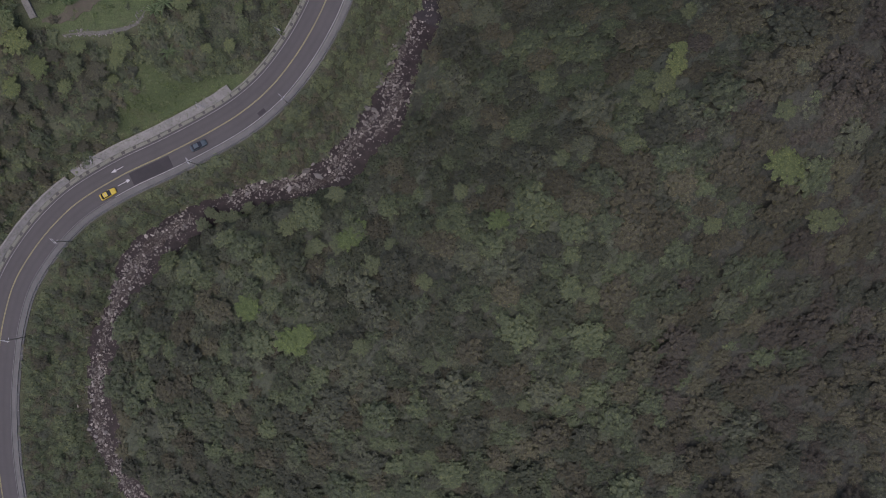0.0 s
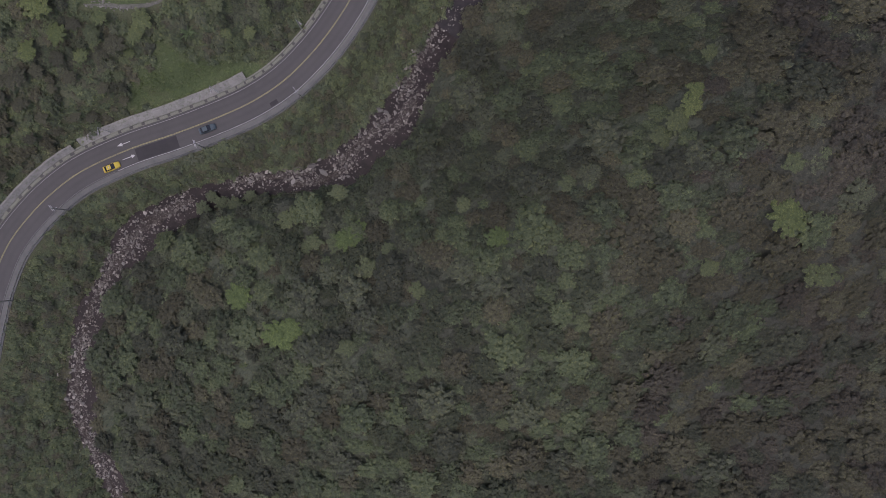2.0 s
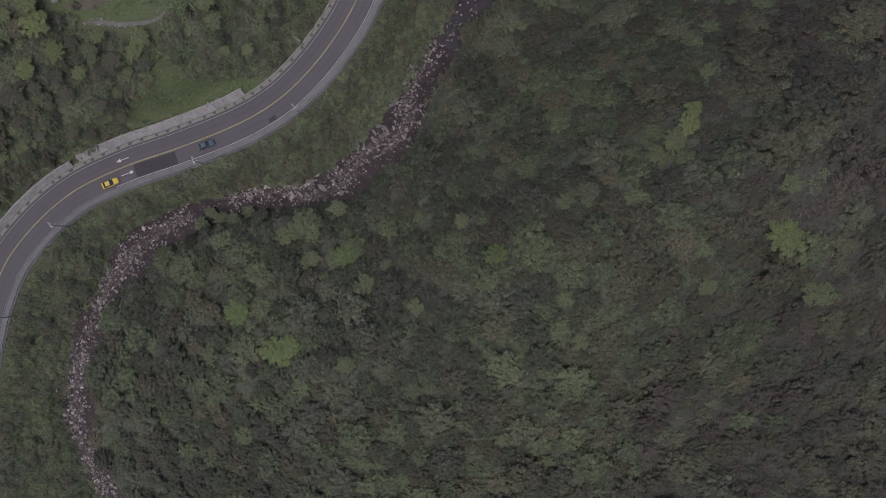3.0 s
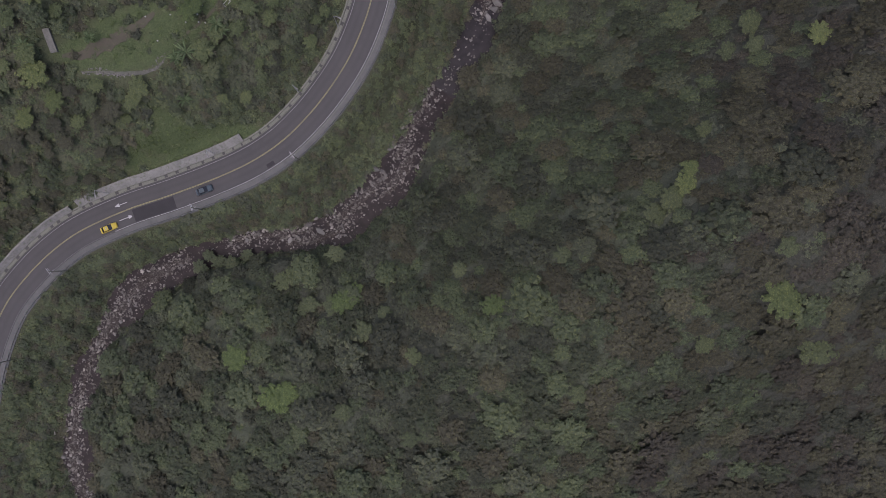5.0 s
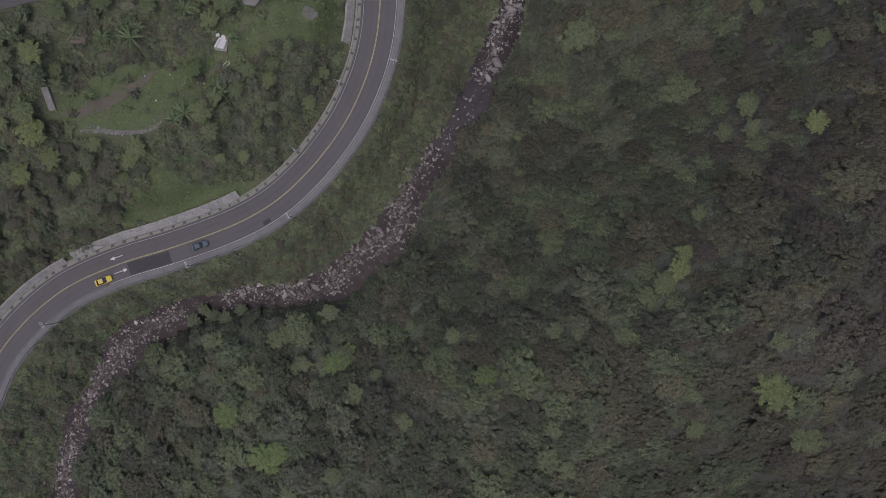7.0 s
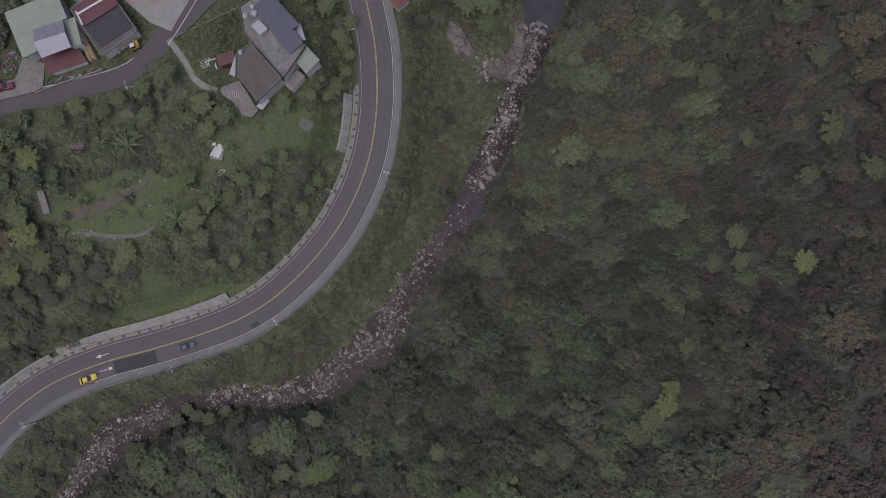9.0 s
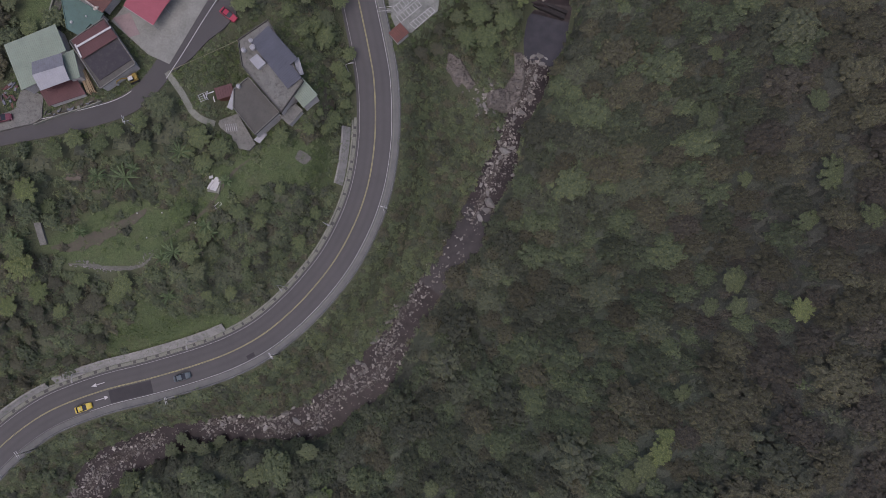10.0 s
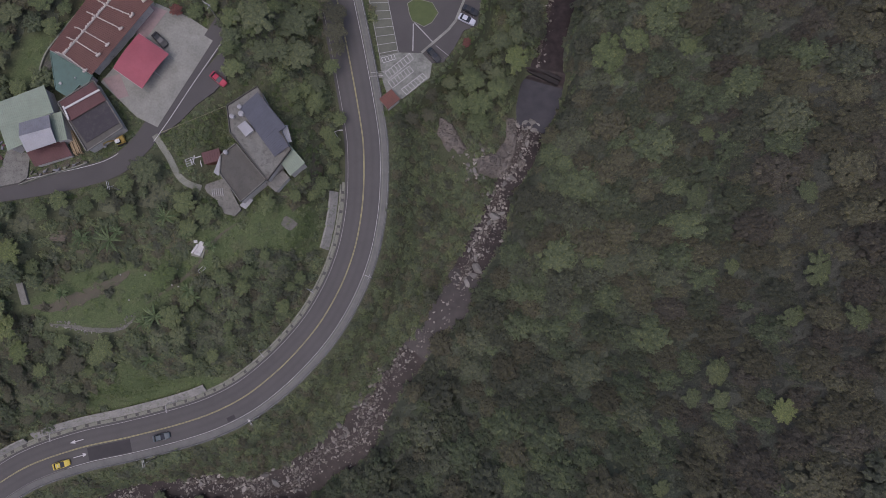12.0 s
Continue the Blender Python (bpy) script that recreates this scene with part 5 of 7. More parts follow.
def rock_shape(rnd, corners):
    """An angular block of unit size: the hull of a few corners, flattened on top."""
    bm = bmesh.new()
    for p in rnd.normal(size=(corners, 3)):
        p = p / np.linalg.norm(p) * rnd.uniform(0.85, 1.1)
        bm.verts.new((p[0], p[1] * 0.72, min(p[2] * 0.7, 0.42)))
    hull = bmesh.ops.convex_hull(bm, input=bm.verts)
    bmesh.ops.delete(bm, geom=[e for e in hull["geom_interior"] if isinstance(e, bmesh.types.BMVert)], context="VERTS")
    bmesh.ops.triangulate(bm, faces=bm.faces)
    bmesh.ops.recalc_face_normals(bm, faces=bm.faces)
    bm.verts.index_update()
    co = np.array([w.co for w in bm.verts])
    fa = np.array([[w.index for w in p.verts] for p in bm.faces])
    bm.free()
    return co, fa


ROCKS = [rock_shape(rock_rnd, 22) for _ in range(8)]
PEBBLES = [rock_shape(rock_rnd, 10) for _ in range(16)]


def bed_place(s, o):
    k = int(np.clip(np.searchsorted(STREAM_S, s), 1, len(STREAM) - 1))
    back = STREAM_S[k] - s
    n = STREAM_N[k]
    return STREAM[k, 0] + n[0] * o - n[1] * back, STREAM[k, 1] + n[1] * o + n[0] * back


def rock_field(count, where, smallest, largest, power=2.2):
    """Joined stones along the bed; where(rnd) gives s and offset."""
    V, F, n = [], [], 0
    for _ in range(count):
        s, o = where(rock_rnd)
        if 292.5 < s < 308 and abs(o) < 5:
            continue
        x, y = bed_place(s, o)
        r = smallest + (largest - smallest) * rock_rnd.rand() ** power
        co, fa = PEBBLES[rock_rnd.randint(16)]
        a = rock_rnd.uniform(0, 6.28)
        c = co * r * rock_rnd.uniform(0.75, 1.3, 3)
        c = np.stack([c[:, 0] * math.cos(a) - c[:, 1] * math.sin(a) + x, c[:, 0] * math.sin(a) + c[:, 1] * math.cos(a) + y, c[:, 2]], 1)
        V.append((c, x, y, r))
        F.append(fa + n)
        n += len(c)
    z = ground([e[1] for e in V], [e[2] for e in V])
    lev = near(STREAM, STREAM_N, [e[1] for e in V], [e[2] for e in V])[1]
    out = [e[0] + (0, 0, max(h, w - 0.03) + e[3] * 0.12) for e, h, w in zip(V, z, lev)]
    return np.vstack(out), np.vstack(F)


BARS = (  # stretch, middle, spread, density
    (12, 45, 1.0, 2.2, 1.4), (45, 82, 1.3, 2.0, 1.5), (80, 97, 0.5, 1.6, 1.3), (100, 114, 0.4, 2.4, 1.3), (112, 133, 0.8, 2.6, 0.75),
    (147, 168, 1.9, 1.4, 2.4), (164, 178, -0.8, 2.2, 0.9), (176, 194, 1.7, 1.9, 1.3), (192, 204, -1.4, 2.4, 0.9), (202, 221, 2.2, 1.6, 1.5), 
    (246, 254, 0.3, 1.6, 1.5), (256, 272, 0.9, 2.0, 1.8), (273, 280, 9.5, 2.6, 1.6), (278, 291, 0.8, 2.3, 2.2), (311, 335, 2.9, 0.9, 0.7),
)


def bar(rnd):
    """Gravel bars and stony riffles along the bed."""
    a, b, mid, wide, _ = BARS[rnd.choice(len(BARS), p=BAR_P)]
    return rnd.uniform(a - 2, b + 2), rnd.normal(mid, wide * 0.95)


def loose(rnd):
    return rnd.uniform(20, 292), rnd.normal(0.2, 2.6)


def gravel_bar(a, b, mid, wide):
    """A low bank of gravel in the bed between two places along the stream, highest in its middle."""
    n, m = max(4, int((b - a + 4) / 0.8)), 9
    V = []
    for i in range(n):
        s = a - 2 + (b - a + 4) * i / (n - 1)
        end = math.sin(math.pi * (i + 0.5) / n) ** 0.45
        half = wide * end * (0.72 + 0.5 * noise.noise(Vector((s * 0.35, mid, 1.0))))
        for j in range(m):
            f = -1 + 2 * j / (m - 1)
            o = mid + half * f + 0.5 * noise.noise(Vector((s * 0.5, f * 2, 7.0)))
            x, y = bed_place(s, o)
            k = int(np.clip(np.searchsorted(STREAM_S, s), 0, len(STREAM) - 1))
            V.append((x, y, STREAM[k, 2] - 0.12 + 0.30 * end * (1 - f * f) + 0.10 * noise.noise(Vector((x * 0.9, y * 0.9, 3.0)))))
    F = [(i * m + j, i * m + j + 1, (i + 1) * m + j + 1, (i + 1) * m + j) for i in range(n - 1) for j in range(m - 1)]
    return np.array(V), np.array(F)


V, F, n = [], [], 0
for a, b, mid, wide, _ in BARS:
    v, f = gravel_bar(a, b, mid, wide)
    V.append(v), F.append(f + n)
    n += len(v)
tagged(new("gravel_bars", mesh_of("gravel_bars", np.vstack(V), np.vstack(F), [GRAVEL], flat=False)), "tan and grey gravel banks between the stones of the stream", "gravel", kind="stuff")
BAR_P = np.array([(b - a) * w * d for a, b, _, w, d in BARS])
BAR_P /= BAR_P.sum()
v, f = rock_field(5600, bar, 0.12, 0.72, 2.8)
v2, f2 = rock_field(1800, loose, 0.10, 0.5)
tagged(new("river_stones", mesh_of("river_stones", np.vstack([v, v2]), np.vstack([f, f2 + len(v)]), [ROCK])), "pale grey and tan stones and gravel in the stream bed", "stones", kind="stuff")
BOULDERS = [mesh_of("boulder", co, fa, [BOULDER]) for co, fa in ROCKS]
spots = []
for k in range(285):
    s, o = bar(rock_rnd) if k % 4 else loose(rock_rnd)
    if 291.5 < s < 310:
        continue
    x, y = bed_place(s, o)
    spots.append((x, y, 0.42 + 0.6 * rock_rnd.rand() ** 2.5))
spots += [(11.6, 128.2, 1.1), (13.4, 128.8, 1.3), (15.2, 128.4, 0.9), (12.4, 126.6, 1.0), (14.4, 126.6, 1.2), (11.4, 124.2, 1.1), (13.2, 122.6, 1.4), (1.0, 112.2, 1.1), (-1.2, 113.4, 0.9), (3.6, 111.0, 1.0), (11.2, 113.0, 1.3), (9.6, 111.2, 1.1), (6.9, 87.0, 2.0), (4.9, 82.6, 1.5), (6.7, 84.8, 1.7), (5.9, 89.6, 1.2), (8.7, 101.4, 2.1), (7.4, 99.6, 1.3), (10.4, 103.0, 1.2), (-34.0, 20.0, 1.5), (-20.5, 38.5, 1.2), (-37.5, 21.5, 1.4)]
for (x, y, r), z, lev in zip(spots, ground([p[0] for p in spots], [p[1] for p in spots]), near(STREAM, STREAM_N, [p[0] for p in spots], [p[1] for p in spots])[1]):
    o = shared("boulder", BOULDERS[rock_rnd.randint(8)], None, pose(x, y, max(z, lev - 0.3) + r * 0.15, 0, 0, rock_rnd.uniform(0, 360)) @ Matrix.Diagonal((r, r * rock_rnd.uniform(0.7, 1.1), r * 0.9, 1)))
    tagged(o, "angular grey-tan boulder lying in the stream", "boulder", "boulders in the stream")


def ledge(poly, rise, label, seed):
    """A bare rock shelf: an uneven slab with stepped, cracked top."""
    p = np.array(poly, float)
    lo, hi = p.min(0), p.max(0)
    xs, ys = np.arange(lo[0] - 1, hi[0] + 1.1, 0.4), np.arange(lo[1] - 1, hi[1] + 1.1, 0.4)
    X, Y = np.meshgrid(xs, ys)
    d = np.full(X.shape, 1e9)
    for (ax, ay), (bx, by) in zip(p, np.roll(p, -1, 0)):
        u = np.clip(((X - ax) * (bx - ax) + (Y - ay) * (by - ay)) / ((bx - ax) ** 2 + (by - ay) ** 2), 0, 1)
        d = np.minimum(d, np.hypot(X - ax - u * (bx - ax), Y - ay - u * (by - ay)))
    d = np.where(inside(p, X, Y), d, -d)
    base = ground(X.ravel(), Y.ravel()).reshape(X.shape)
    rough = np.array([noise.noise(Vector((a * 0.35, b * 0.35, seed))) + 0.6 * noise.noise(Vector((a * 0.9, b * 0.9, seed + 5))) + 0.35 * noise.noise(Vector((a * 2.4, b * 2.4, seed + 9))) for a, b in zip(X.ravel(), Y.ravel())]).reshape(X.shape)
    top = base + rise + 0.30 * np.round(rough * 2.3) + 0.25 * rough
    Z = base - 0.6 + (top - base + 0.6) * smooth((d + 0.6) / 1.1)
    n = len(xs)
    q = (np.arange(len(ys) - 1)[:, None] * n + np.arange(n - 1)[None]).ravel()
    o = new("rock_ledge", mesh_of("rock_ledge", np.stack([X.ravel(), Y.ravel(), Z.ravel()], 1), np.stack([q, q + 1, q + n + 1, q + n], 1), [LEDGE]))
    return tagged(o, label, "rock ledge")


ledge([(6.2, 128.0), (8.7, 129.0), (10.8, 122.0), (10.4, 116.4), (8.8, 112.6), (5.5, 111.6), (2.0, 112.0), (0.8, 115.5), (5.6, 118.2), (7.2, 122.2)], 1.0, "bare pink-grey rock ledge beside the pool outlet", 0.4)
ledge([(11.2, 117.8), (13.2, 118.8), (14.4, 117.0), (13.0, 114.5), (11.6, 115.8)], 1.0, "small bare rock ledge in the stream", 2.0)
ledge([(-11.0, 124.0), (-7.3, 122.8), (-2.3, 117.3), (-5.0, 117.2), (-8.8, 117.6), (-10.8, 119.4)], 0.9, "tan rock slab at the foot of the wooded bank", 4.0)
ledge([(-9.4, 117.8), (-2.4, 117.4), (-3.2, 115.2), (-7.0, 115.4)], 0.4, "flat sandy rock at the foot of the bank", 1.1)

# weir: a low concrete sill across the stream above the pool
# wet concrete, coloured darker still to stand in for the weir's own shadow
WEIRCONC = surface("wet_shadowed_concrete", (0.022, 0.021, 0.021), (0.040, 0.037, 0.036), 0.5, 5.0, 0.85, 0.1)
weir = thing("weir", pose(13.4, 142.6, -2.45, 0, 0, -14), "low concrete weir coloured dark for its shadow, across the stream above a pool", "weir")
part("sill", boxed(-5.4, -0.35, -4.5, 5.4, 0.45, -0.3, 0.08), WEIRCONC, weir)
part("apron", boxed(-5.3, -1.6, -4.5, 5.3, -0.37, -1.1, 0.08), WEIRCONC, weir)


# ---- trees ----
leaf_rnd = np.random.RandomState(11)


def crown(rnd, clumps=30, leaves=14, size=0.085, dome=0.62, clump=(0.17, 0.27), loose=0.3):
    """A broadleaf crown of unit radius with its base at z = 0: leafy clumps crowded over an uneven dome, each a low
    tent of foliage under many single leaf sprays. Gives x, y, z and the clump's own tone, three rows for each triangle."""
    k = np.arange(clumps)
    a = k * 2.39996 + rnd.uniform(0, 6.28) + rnd.normal(0, 0.25, clumps)
    lean, wave = rnd.uniform(0, 6.28, 3), 0.86 + 0.14 * np.sin(2 * a + rnd.uniform(0, 6.28)) * rnd.uniform(0.3, 1)
    wave = wave + 0.12 * np.sin(3 * a + lean[0]) * np.sin(5 * a + lean[1])
    f = np.sqrt((k + 0.5) / clumps) * rnd.uniform(0.9, 1.06, clumps)
    r = 0.86 * f * wave
    z = 0.22 + dome * np.sqrt(np.clip(1 - (0.93 * f) ** 2, 0.02, 1)) + rnd.normal(0, 0.06, clumps)
    mid = np.stack([r * np.cos(a), r * np.sin(a), z], 1)
    out = np.stack([0.75 * f * np.cos(a), 0.75 * f * np.sin(a), 1.05 - 0.55 * f], 1)
    out /= np.linalg.norm(out, axis=1)[:, None]
    rad = rnd.uniform(*clump, clumps)
    side = np.cross(out, rnd.normal(size=(clumps, 3)))
    side /= np.linalg.norm(side, axis=1)[:, None]
    other = np.cross(out, side)
    tris = []
    # tents of six triangles under the leaves
    ang = np.arange(7) * math.pi / 3
    ring = mid[:, None] + (side[:, None] * np.cos(ang)[None, :, None] + other[:, None] * np.sin(ang)[None, :, None] - out[:, None] * 0.8) * (rad * 1.08)[:, None, None]
    top = mid + out * (rad * 0.30)[:, None]
    for j in range(6):
        tris.append(np.stack([top, ring[:, j], ring[:, j + 1]], 1))
    # leaf sprays over each tent
    n = clumps * leaves
    own = np.repeat(k, leaves)
    d = rnd.normal(size=(n, 3)) + out[own] * 1.1
    d /= np.linalg.norm(d, axis=1)[:, None]
    p = mid[own] + d * (rad[own] * rnd.uniform(0.6, 1.08, n))[:, None] * (1, 1, 0.8)
    nor = d * 0.75 + out[own] * 0.45 + rnd.normal(size=(n, 3)) * loose + (0, 0, 0.6)
    nor /= np.linalg.norm(nor, axis=1)[:, None]
    u = np.cross(nor, rnd.normal(size=(n, 3)))
    u /= np.linalg.norm(u, axis=1)[:, None]
    v = np.cross(nor, u)
    w = size * rnd.uniform(0.6, 1.3, n)[:, None]
    tris.append(np.stack([p - u * w * 1.1, p + u * w * 0.6 - v * w * 0.75, p + u * w * 0.6 + v * w * 0.75], 1))
    q = np.concatenate(tris).reshape(-1, 3)
    own_tone = rnd.normal(0, 0.20, clumps)
    return np.column_stack([q, np.repeat(np.concatenate([np.tile(own_tone, 6), own_tone[own]]), 3)])


def tuft(rnd, leaves=12, lobes=4, size=0.42, flat=0.5):
    """Grass or weeds of unit radius: loose blades spreading from a few roots; rows as for crown()."""
    c = np.stack([rnd.uniform(-0.6, 0.6, lobes), rnd.uniform(-0.6, 0.6, lobes), np.zeros(lobes)], 1)
    pick = rnd.randint(lobes, size=leaves)
    d = rnd.normal(size=(leaves, 3)) * (1, 1, 0.4)
    d[:, 2] = np.abs(d[:, 2]) + 0.5
    d /= np.linalg.norm(d, axis=1)[:, None]
    side = np.cross(d, rnd.normal(size=(leaves, 3)))
    side /= np.linalg.norm(side, axis=1)[:, None]
    s = size * rnd.uniform(0.7, 1.3, leaves)[:, None]
    base = c[pick] + (0, 0, 0.25)
    q = np.stack([base + side * s * 0.65, base - side * s * 0.65, base + d * s * 1.9 * (1, 1, flat)], 1).reshape(-1, 3)
    return np.column_stack([q, np.zeros(len(q))])


def trunk_bm(tall, r, rnd):
    """A tapered trunk with three limbs that reach into the crown."""
    bm = bmesh.new()
    tube(bm, (0, 0, -0.5), (0, 0, tall * 0.6), 0.035 * tall, 0.022 * tall, 6)
    for k in range(3):
        a = k * 2.1 + rnd.uniform(-0.4, 0.4)
        tube(bm, (0, 0, tall * rnd.uniform(0.4, 0.58)), (math.cos(a) * r * 0.55, math.sin(a) * r * 0.55, tall * rnd.uniform(0.8, 0.95)), 0.018 * tall, 0.006 * tall, 5)
    return bm


CROWNS = [crown(leaf_rnd, leaf_rnd.randint(34, 48), 12, 0.066, 0.66, (0.13, 0.21)) for _ in range(16)]
FINE = [crown(leaf_rnd, leaf_rnd.randint(46, 58), 17, 0.046, 0.66, (0.11, 0.17)) for _ in range(10)]
SMALL = [crown(leaf_rnd, leaf_rnd.randint(15, 21), 10, 0.10, 0.6, (0.18, 0.28)) for _ in range(8)]
UNDER = [crown(leaf_rnd, 11, 6, 0.16, 0.3, (0.30, 0.40)) for _ in range(6)]
BUSHES = [crown(leaf_rnd, 7, 7, 0.16, 0.5, (0.32, 0.46), 0.45) for _ in range(8)]


def clear_of(x, y, road_left=7.8, road_right=7.0, bed=0.5, bank=0.0):
    o, _, _ = near(ROAD, ROAD_N, x, y)
    so, _, k = near(STREAM, STREAM_N, x, y)
    ok = ~((o < road_left) & (o > -road_right)) & (np.abs(so) > stream_half(k) + bed + np.where(so > 0, bank, 0))
    for p in YARDS:
        ok &= ~inside(p, x, y)
    return ok, o, so


def joined(name, templates, mats, places, label, category, slope=0.6):
    """Many crowns joined into one leafy mesh; places: x, y, z, radius, height factor, material, tone."""
    V, idx, tone = [], [], []
    px, py = np.array([e[0] for e in places]), np.array([e[1] for e in places])
    sx = np.clip((ground(px + 1.5, py) - ground(px - 1.5, py)) / 3, -0.9, 0.9)
    sy = np.clip((ground(px, py + 1.5) - ground(px, py - 1.5)) / 3, -0.9, 0.9)
    for (x, y, z, r, h, m, tn), gx, gy in zip(places, sx, sy):
        q = templates[leaf_rnd.randint(len(templates))]
        a = leaf_rnd.uniform(0, 6.28)
        c, s = math.cos(a) * r, math.sin(a) * r
        dx, dy = q[:, 0] * c - q[:, 1] * s, q[:, 0] * s + q[:, 1] * c
        V.append(np.stack([dx + x, dy + y, q[:, 2] * r * h + z + slope * (gx * dx + gy * dy)], 1))
        idx.append(np.full(len(q) // 3, m))
        tone.append(tn + q[:, 3])
    V = np.vstack(V)
    o = new(name, mesh_of(name, V, np.arange(len(V)).reshape(-1, 3), mats, np.concatenate(idx), np.concatenate(tone)))
    return tagged(o, label, category, kind="stuff")


def tone_field(x, y):
    return 0.5 + 0.22 * np.sin(x * 0.07 + 2 * np.sin(y * 0.045)) * np.cos(y * 0.06 + 0.8) + 0.15 * np.sin(x * 0.23 + y * 0.19)


def scatter(x0, x1, y0, y1, step):
    gx, gy = np.meshgrid(np.arange(x0, x1, step), np.arange(y0, y1, step))
    x, y = gx.ravel() + leaf_rnd.uniform(-0.45, 0.45, gx.size) * step, gy.ravel() + leaf_rnd.uniform(-0.45, 0.45, gx.size) * step
    return x, y


# ---- garden: terraces below the village ----
def banana(x, y, r, seed):
    """A banana plant: a soft stem and long arching leaf blades."""
    rnd = random.Random(seed)
    m = thing("banana_plant", pose(x, y, height(x, y)), "banana plant with long arching pale green leaves", "banana plant", "banana plants in the garden")
    part("stem", tube(bmesh.new(), (0, 0, -0.2), (0, 0, 1.9), 0.16, 0.10, 7), LUSH, m)
    for k in range(10):
        a = k * 2.4 + rnd.uniform(-0.2, 0.2)
        c, s = math.cos(a), math.sin(a)
        n, w = r * rnd.uniform(0.8, 1.15), 0.24 * rnd.uniform(0.8, 1.2)
        bm = bmesh.new()
        rows = []
        for j in range(6):
            f = j / 5
            h, d, e = 1.9 + 1.1 * math.sin(f * 2.4), f * n, w * math.sin(math.pi * min(0.97, 0.12 + 0.86 * f))
            rows.append([bm.verts.new((d * c - s * q * e, d * s + c * q * e, h - 0.12 * abs(q))) for q in (-1, 0, 1)])
        for p, q in zip(rows, rows[1:]):
            for j in range(2):
                bm.faces.new((p[j], p[j + 1], q[j + 1], q[j]))
        part("leaf", bm, BANANA, m)


BANANA = foliage("banana_leaves", (0.112, 0.158, 0.078), (0.142, 0.192, 0.094), (0.175, 0.225, 0.116), False)
for k, (x, y, r) in enumerate(((-80.2, 73.8, 3.8), (-86.9, 73.0, 2.8), (-67.9, 81.8, 2.8), (-66.2, 58.4, 3.4), (-60.0, 66.0, 2.4), (-66.6, 47.7, 2.4), (-102.6, 54.5, 2.6), (-61.7, 59.4, 2.2), (-68.4, 56.4, 2.2), (-58.6, 64.6, 2.4), (-89.4, 59.0, 2.0), (-56.3, 77.3, 1.8), (-78.2, 76.0, 1.9), (-5.6, 126.4, 2.4), (-62.5, 79.5, 1.8))):
    banana(x, y, r, k)

# white frames and boxes in the garden
m = thing("cold_frame", pose(-59.8, 76.2, height(-59.8, 76.2)), "stack of white boards and frames in the garden", "boards")
for k, (x, y, a, w, l) in enumerate(((0.0, 0.3, 75, 1.1, 3.2), (0.7, -0.4, 80, 0.7, 2.4), (-0.8, -0.2, 68, 0.5, 2.6), (0.1, -1.3, 85, 1.6, 0.5), (-0.9, 1.5, 20, 0.7, 0.9))):
    o = part("board", boxed(-l / 2, -w / 2, 0, l / 2, w / 2, 0.12, 0.02), WHITE, m)
    o.matrix_basis = pose(x, y, 0.25 + 0.16 * k, 0, 0, a)
part("base", boxed(-1.4, -2.0, -0.4, 1.5, 2.0, 0.26, 0.04), OLDCONC, m)
m = thing("planting_frame", pose(-58.4, 71.5, height(-58.4, 71.5) + 0.05, 0, 0, 55), "empty white rectangular frame lying on the grass", "frame")
for a in (-0.4, 0.4):
    part("side", boxed(-0.95, a - 0.06, 0, 0.95, a + 0.06, 0.15, 0.02), WHITE, m)
for a in (-0.9, 0.9):
    part("end", boxed(a - 0.06, -0.337, 0, a + 0.06, 0.337, 0.15, 0.02), WHITE, m)
on_ground([(-99.1, 59.6), (-98.1, 56.6), (-97.0, 53.6)], 0.8, 0.45, "pavement_ramp", COURTCONC, "short grey concrete ramp at the garden edge", "path")
m = thing("ruined_hut", pose(-94.2, 73.0, 14.0), "collapsed hut with weathered brown slat roof", "hut")
for k in range(16):
    f = k / 15
    wpart("slat", prism([(-97.6 + 6.3 * 0, 75.2 - 4.6 * f), (-91.3, 76.2 - 4.6 * f), (-91.25, 75.98 - 4.6 * f), (-97.55, 74.98 - 4.6 * f)], 14.9 + 0.1 * (k % 3), 14.99 + 0.1 * (k % 3)), BARK, m)
wpart("wall", prism([(-97.0, 74.6), (-91.6, 75.4), (-91.2, 72.0), (-96.6, 71.0)][::-1], 12.5, 14.85), OLDCONC, m)
pebble_rnd = random.Random(3)
for k in range(64):
    f = k / 63
    x, y = (-91.0 + 15.0 * f, 51.2 + 1.2 * f + 0.4 * math.sin(f * 9)) if k < 46 else (-75.5 + 4.0 * (k - 46) / 18, 52.5 + 6.0 * (k - 46) / 18)
    x, y, r = x + pebble_rnd.uniform(-0.9, 0.9), y + pebble_rnd.uniform(-0.8, 0.8), pebble_rnd.uniform(0.12, 0.4)
    o = shared("stone", BOULDERS[k % 8], None, pose(x, y, height(x, y) + 0.05, 0, 0, pebble_rnd.uniform(0, 360)) @ Matrix.Diagonal((r, r, r * 0.7, 1)))
    tagged(o, "pale grey rubble stone at the garden edge", "stone", "rubble stones by the garden")
for k in range(16):
    x, y = pebble_rnd.uniform(-82, -58), pebble_rnd.uniform(58, 80)
    o = part("pot", boxed(-0.16, -0.16, -0.05, 0.16, 0.16, 0.28, 0.04), WHITE)
    o.matrix_basis = pose(x, y, height(x, y), 0, 0, pebble_rnd.uniform(0, 90))
    tagged(o, "small white plastic pot in the grass", "pot", "white pots in the garden")


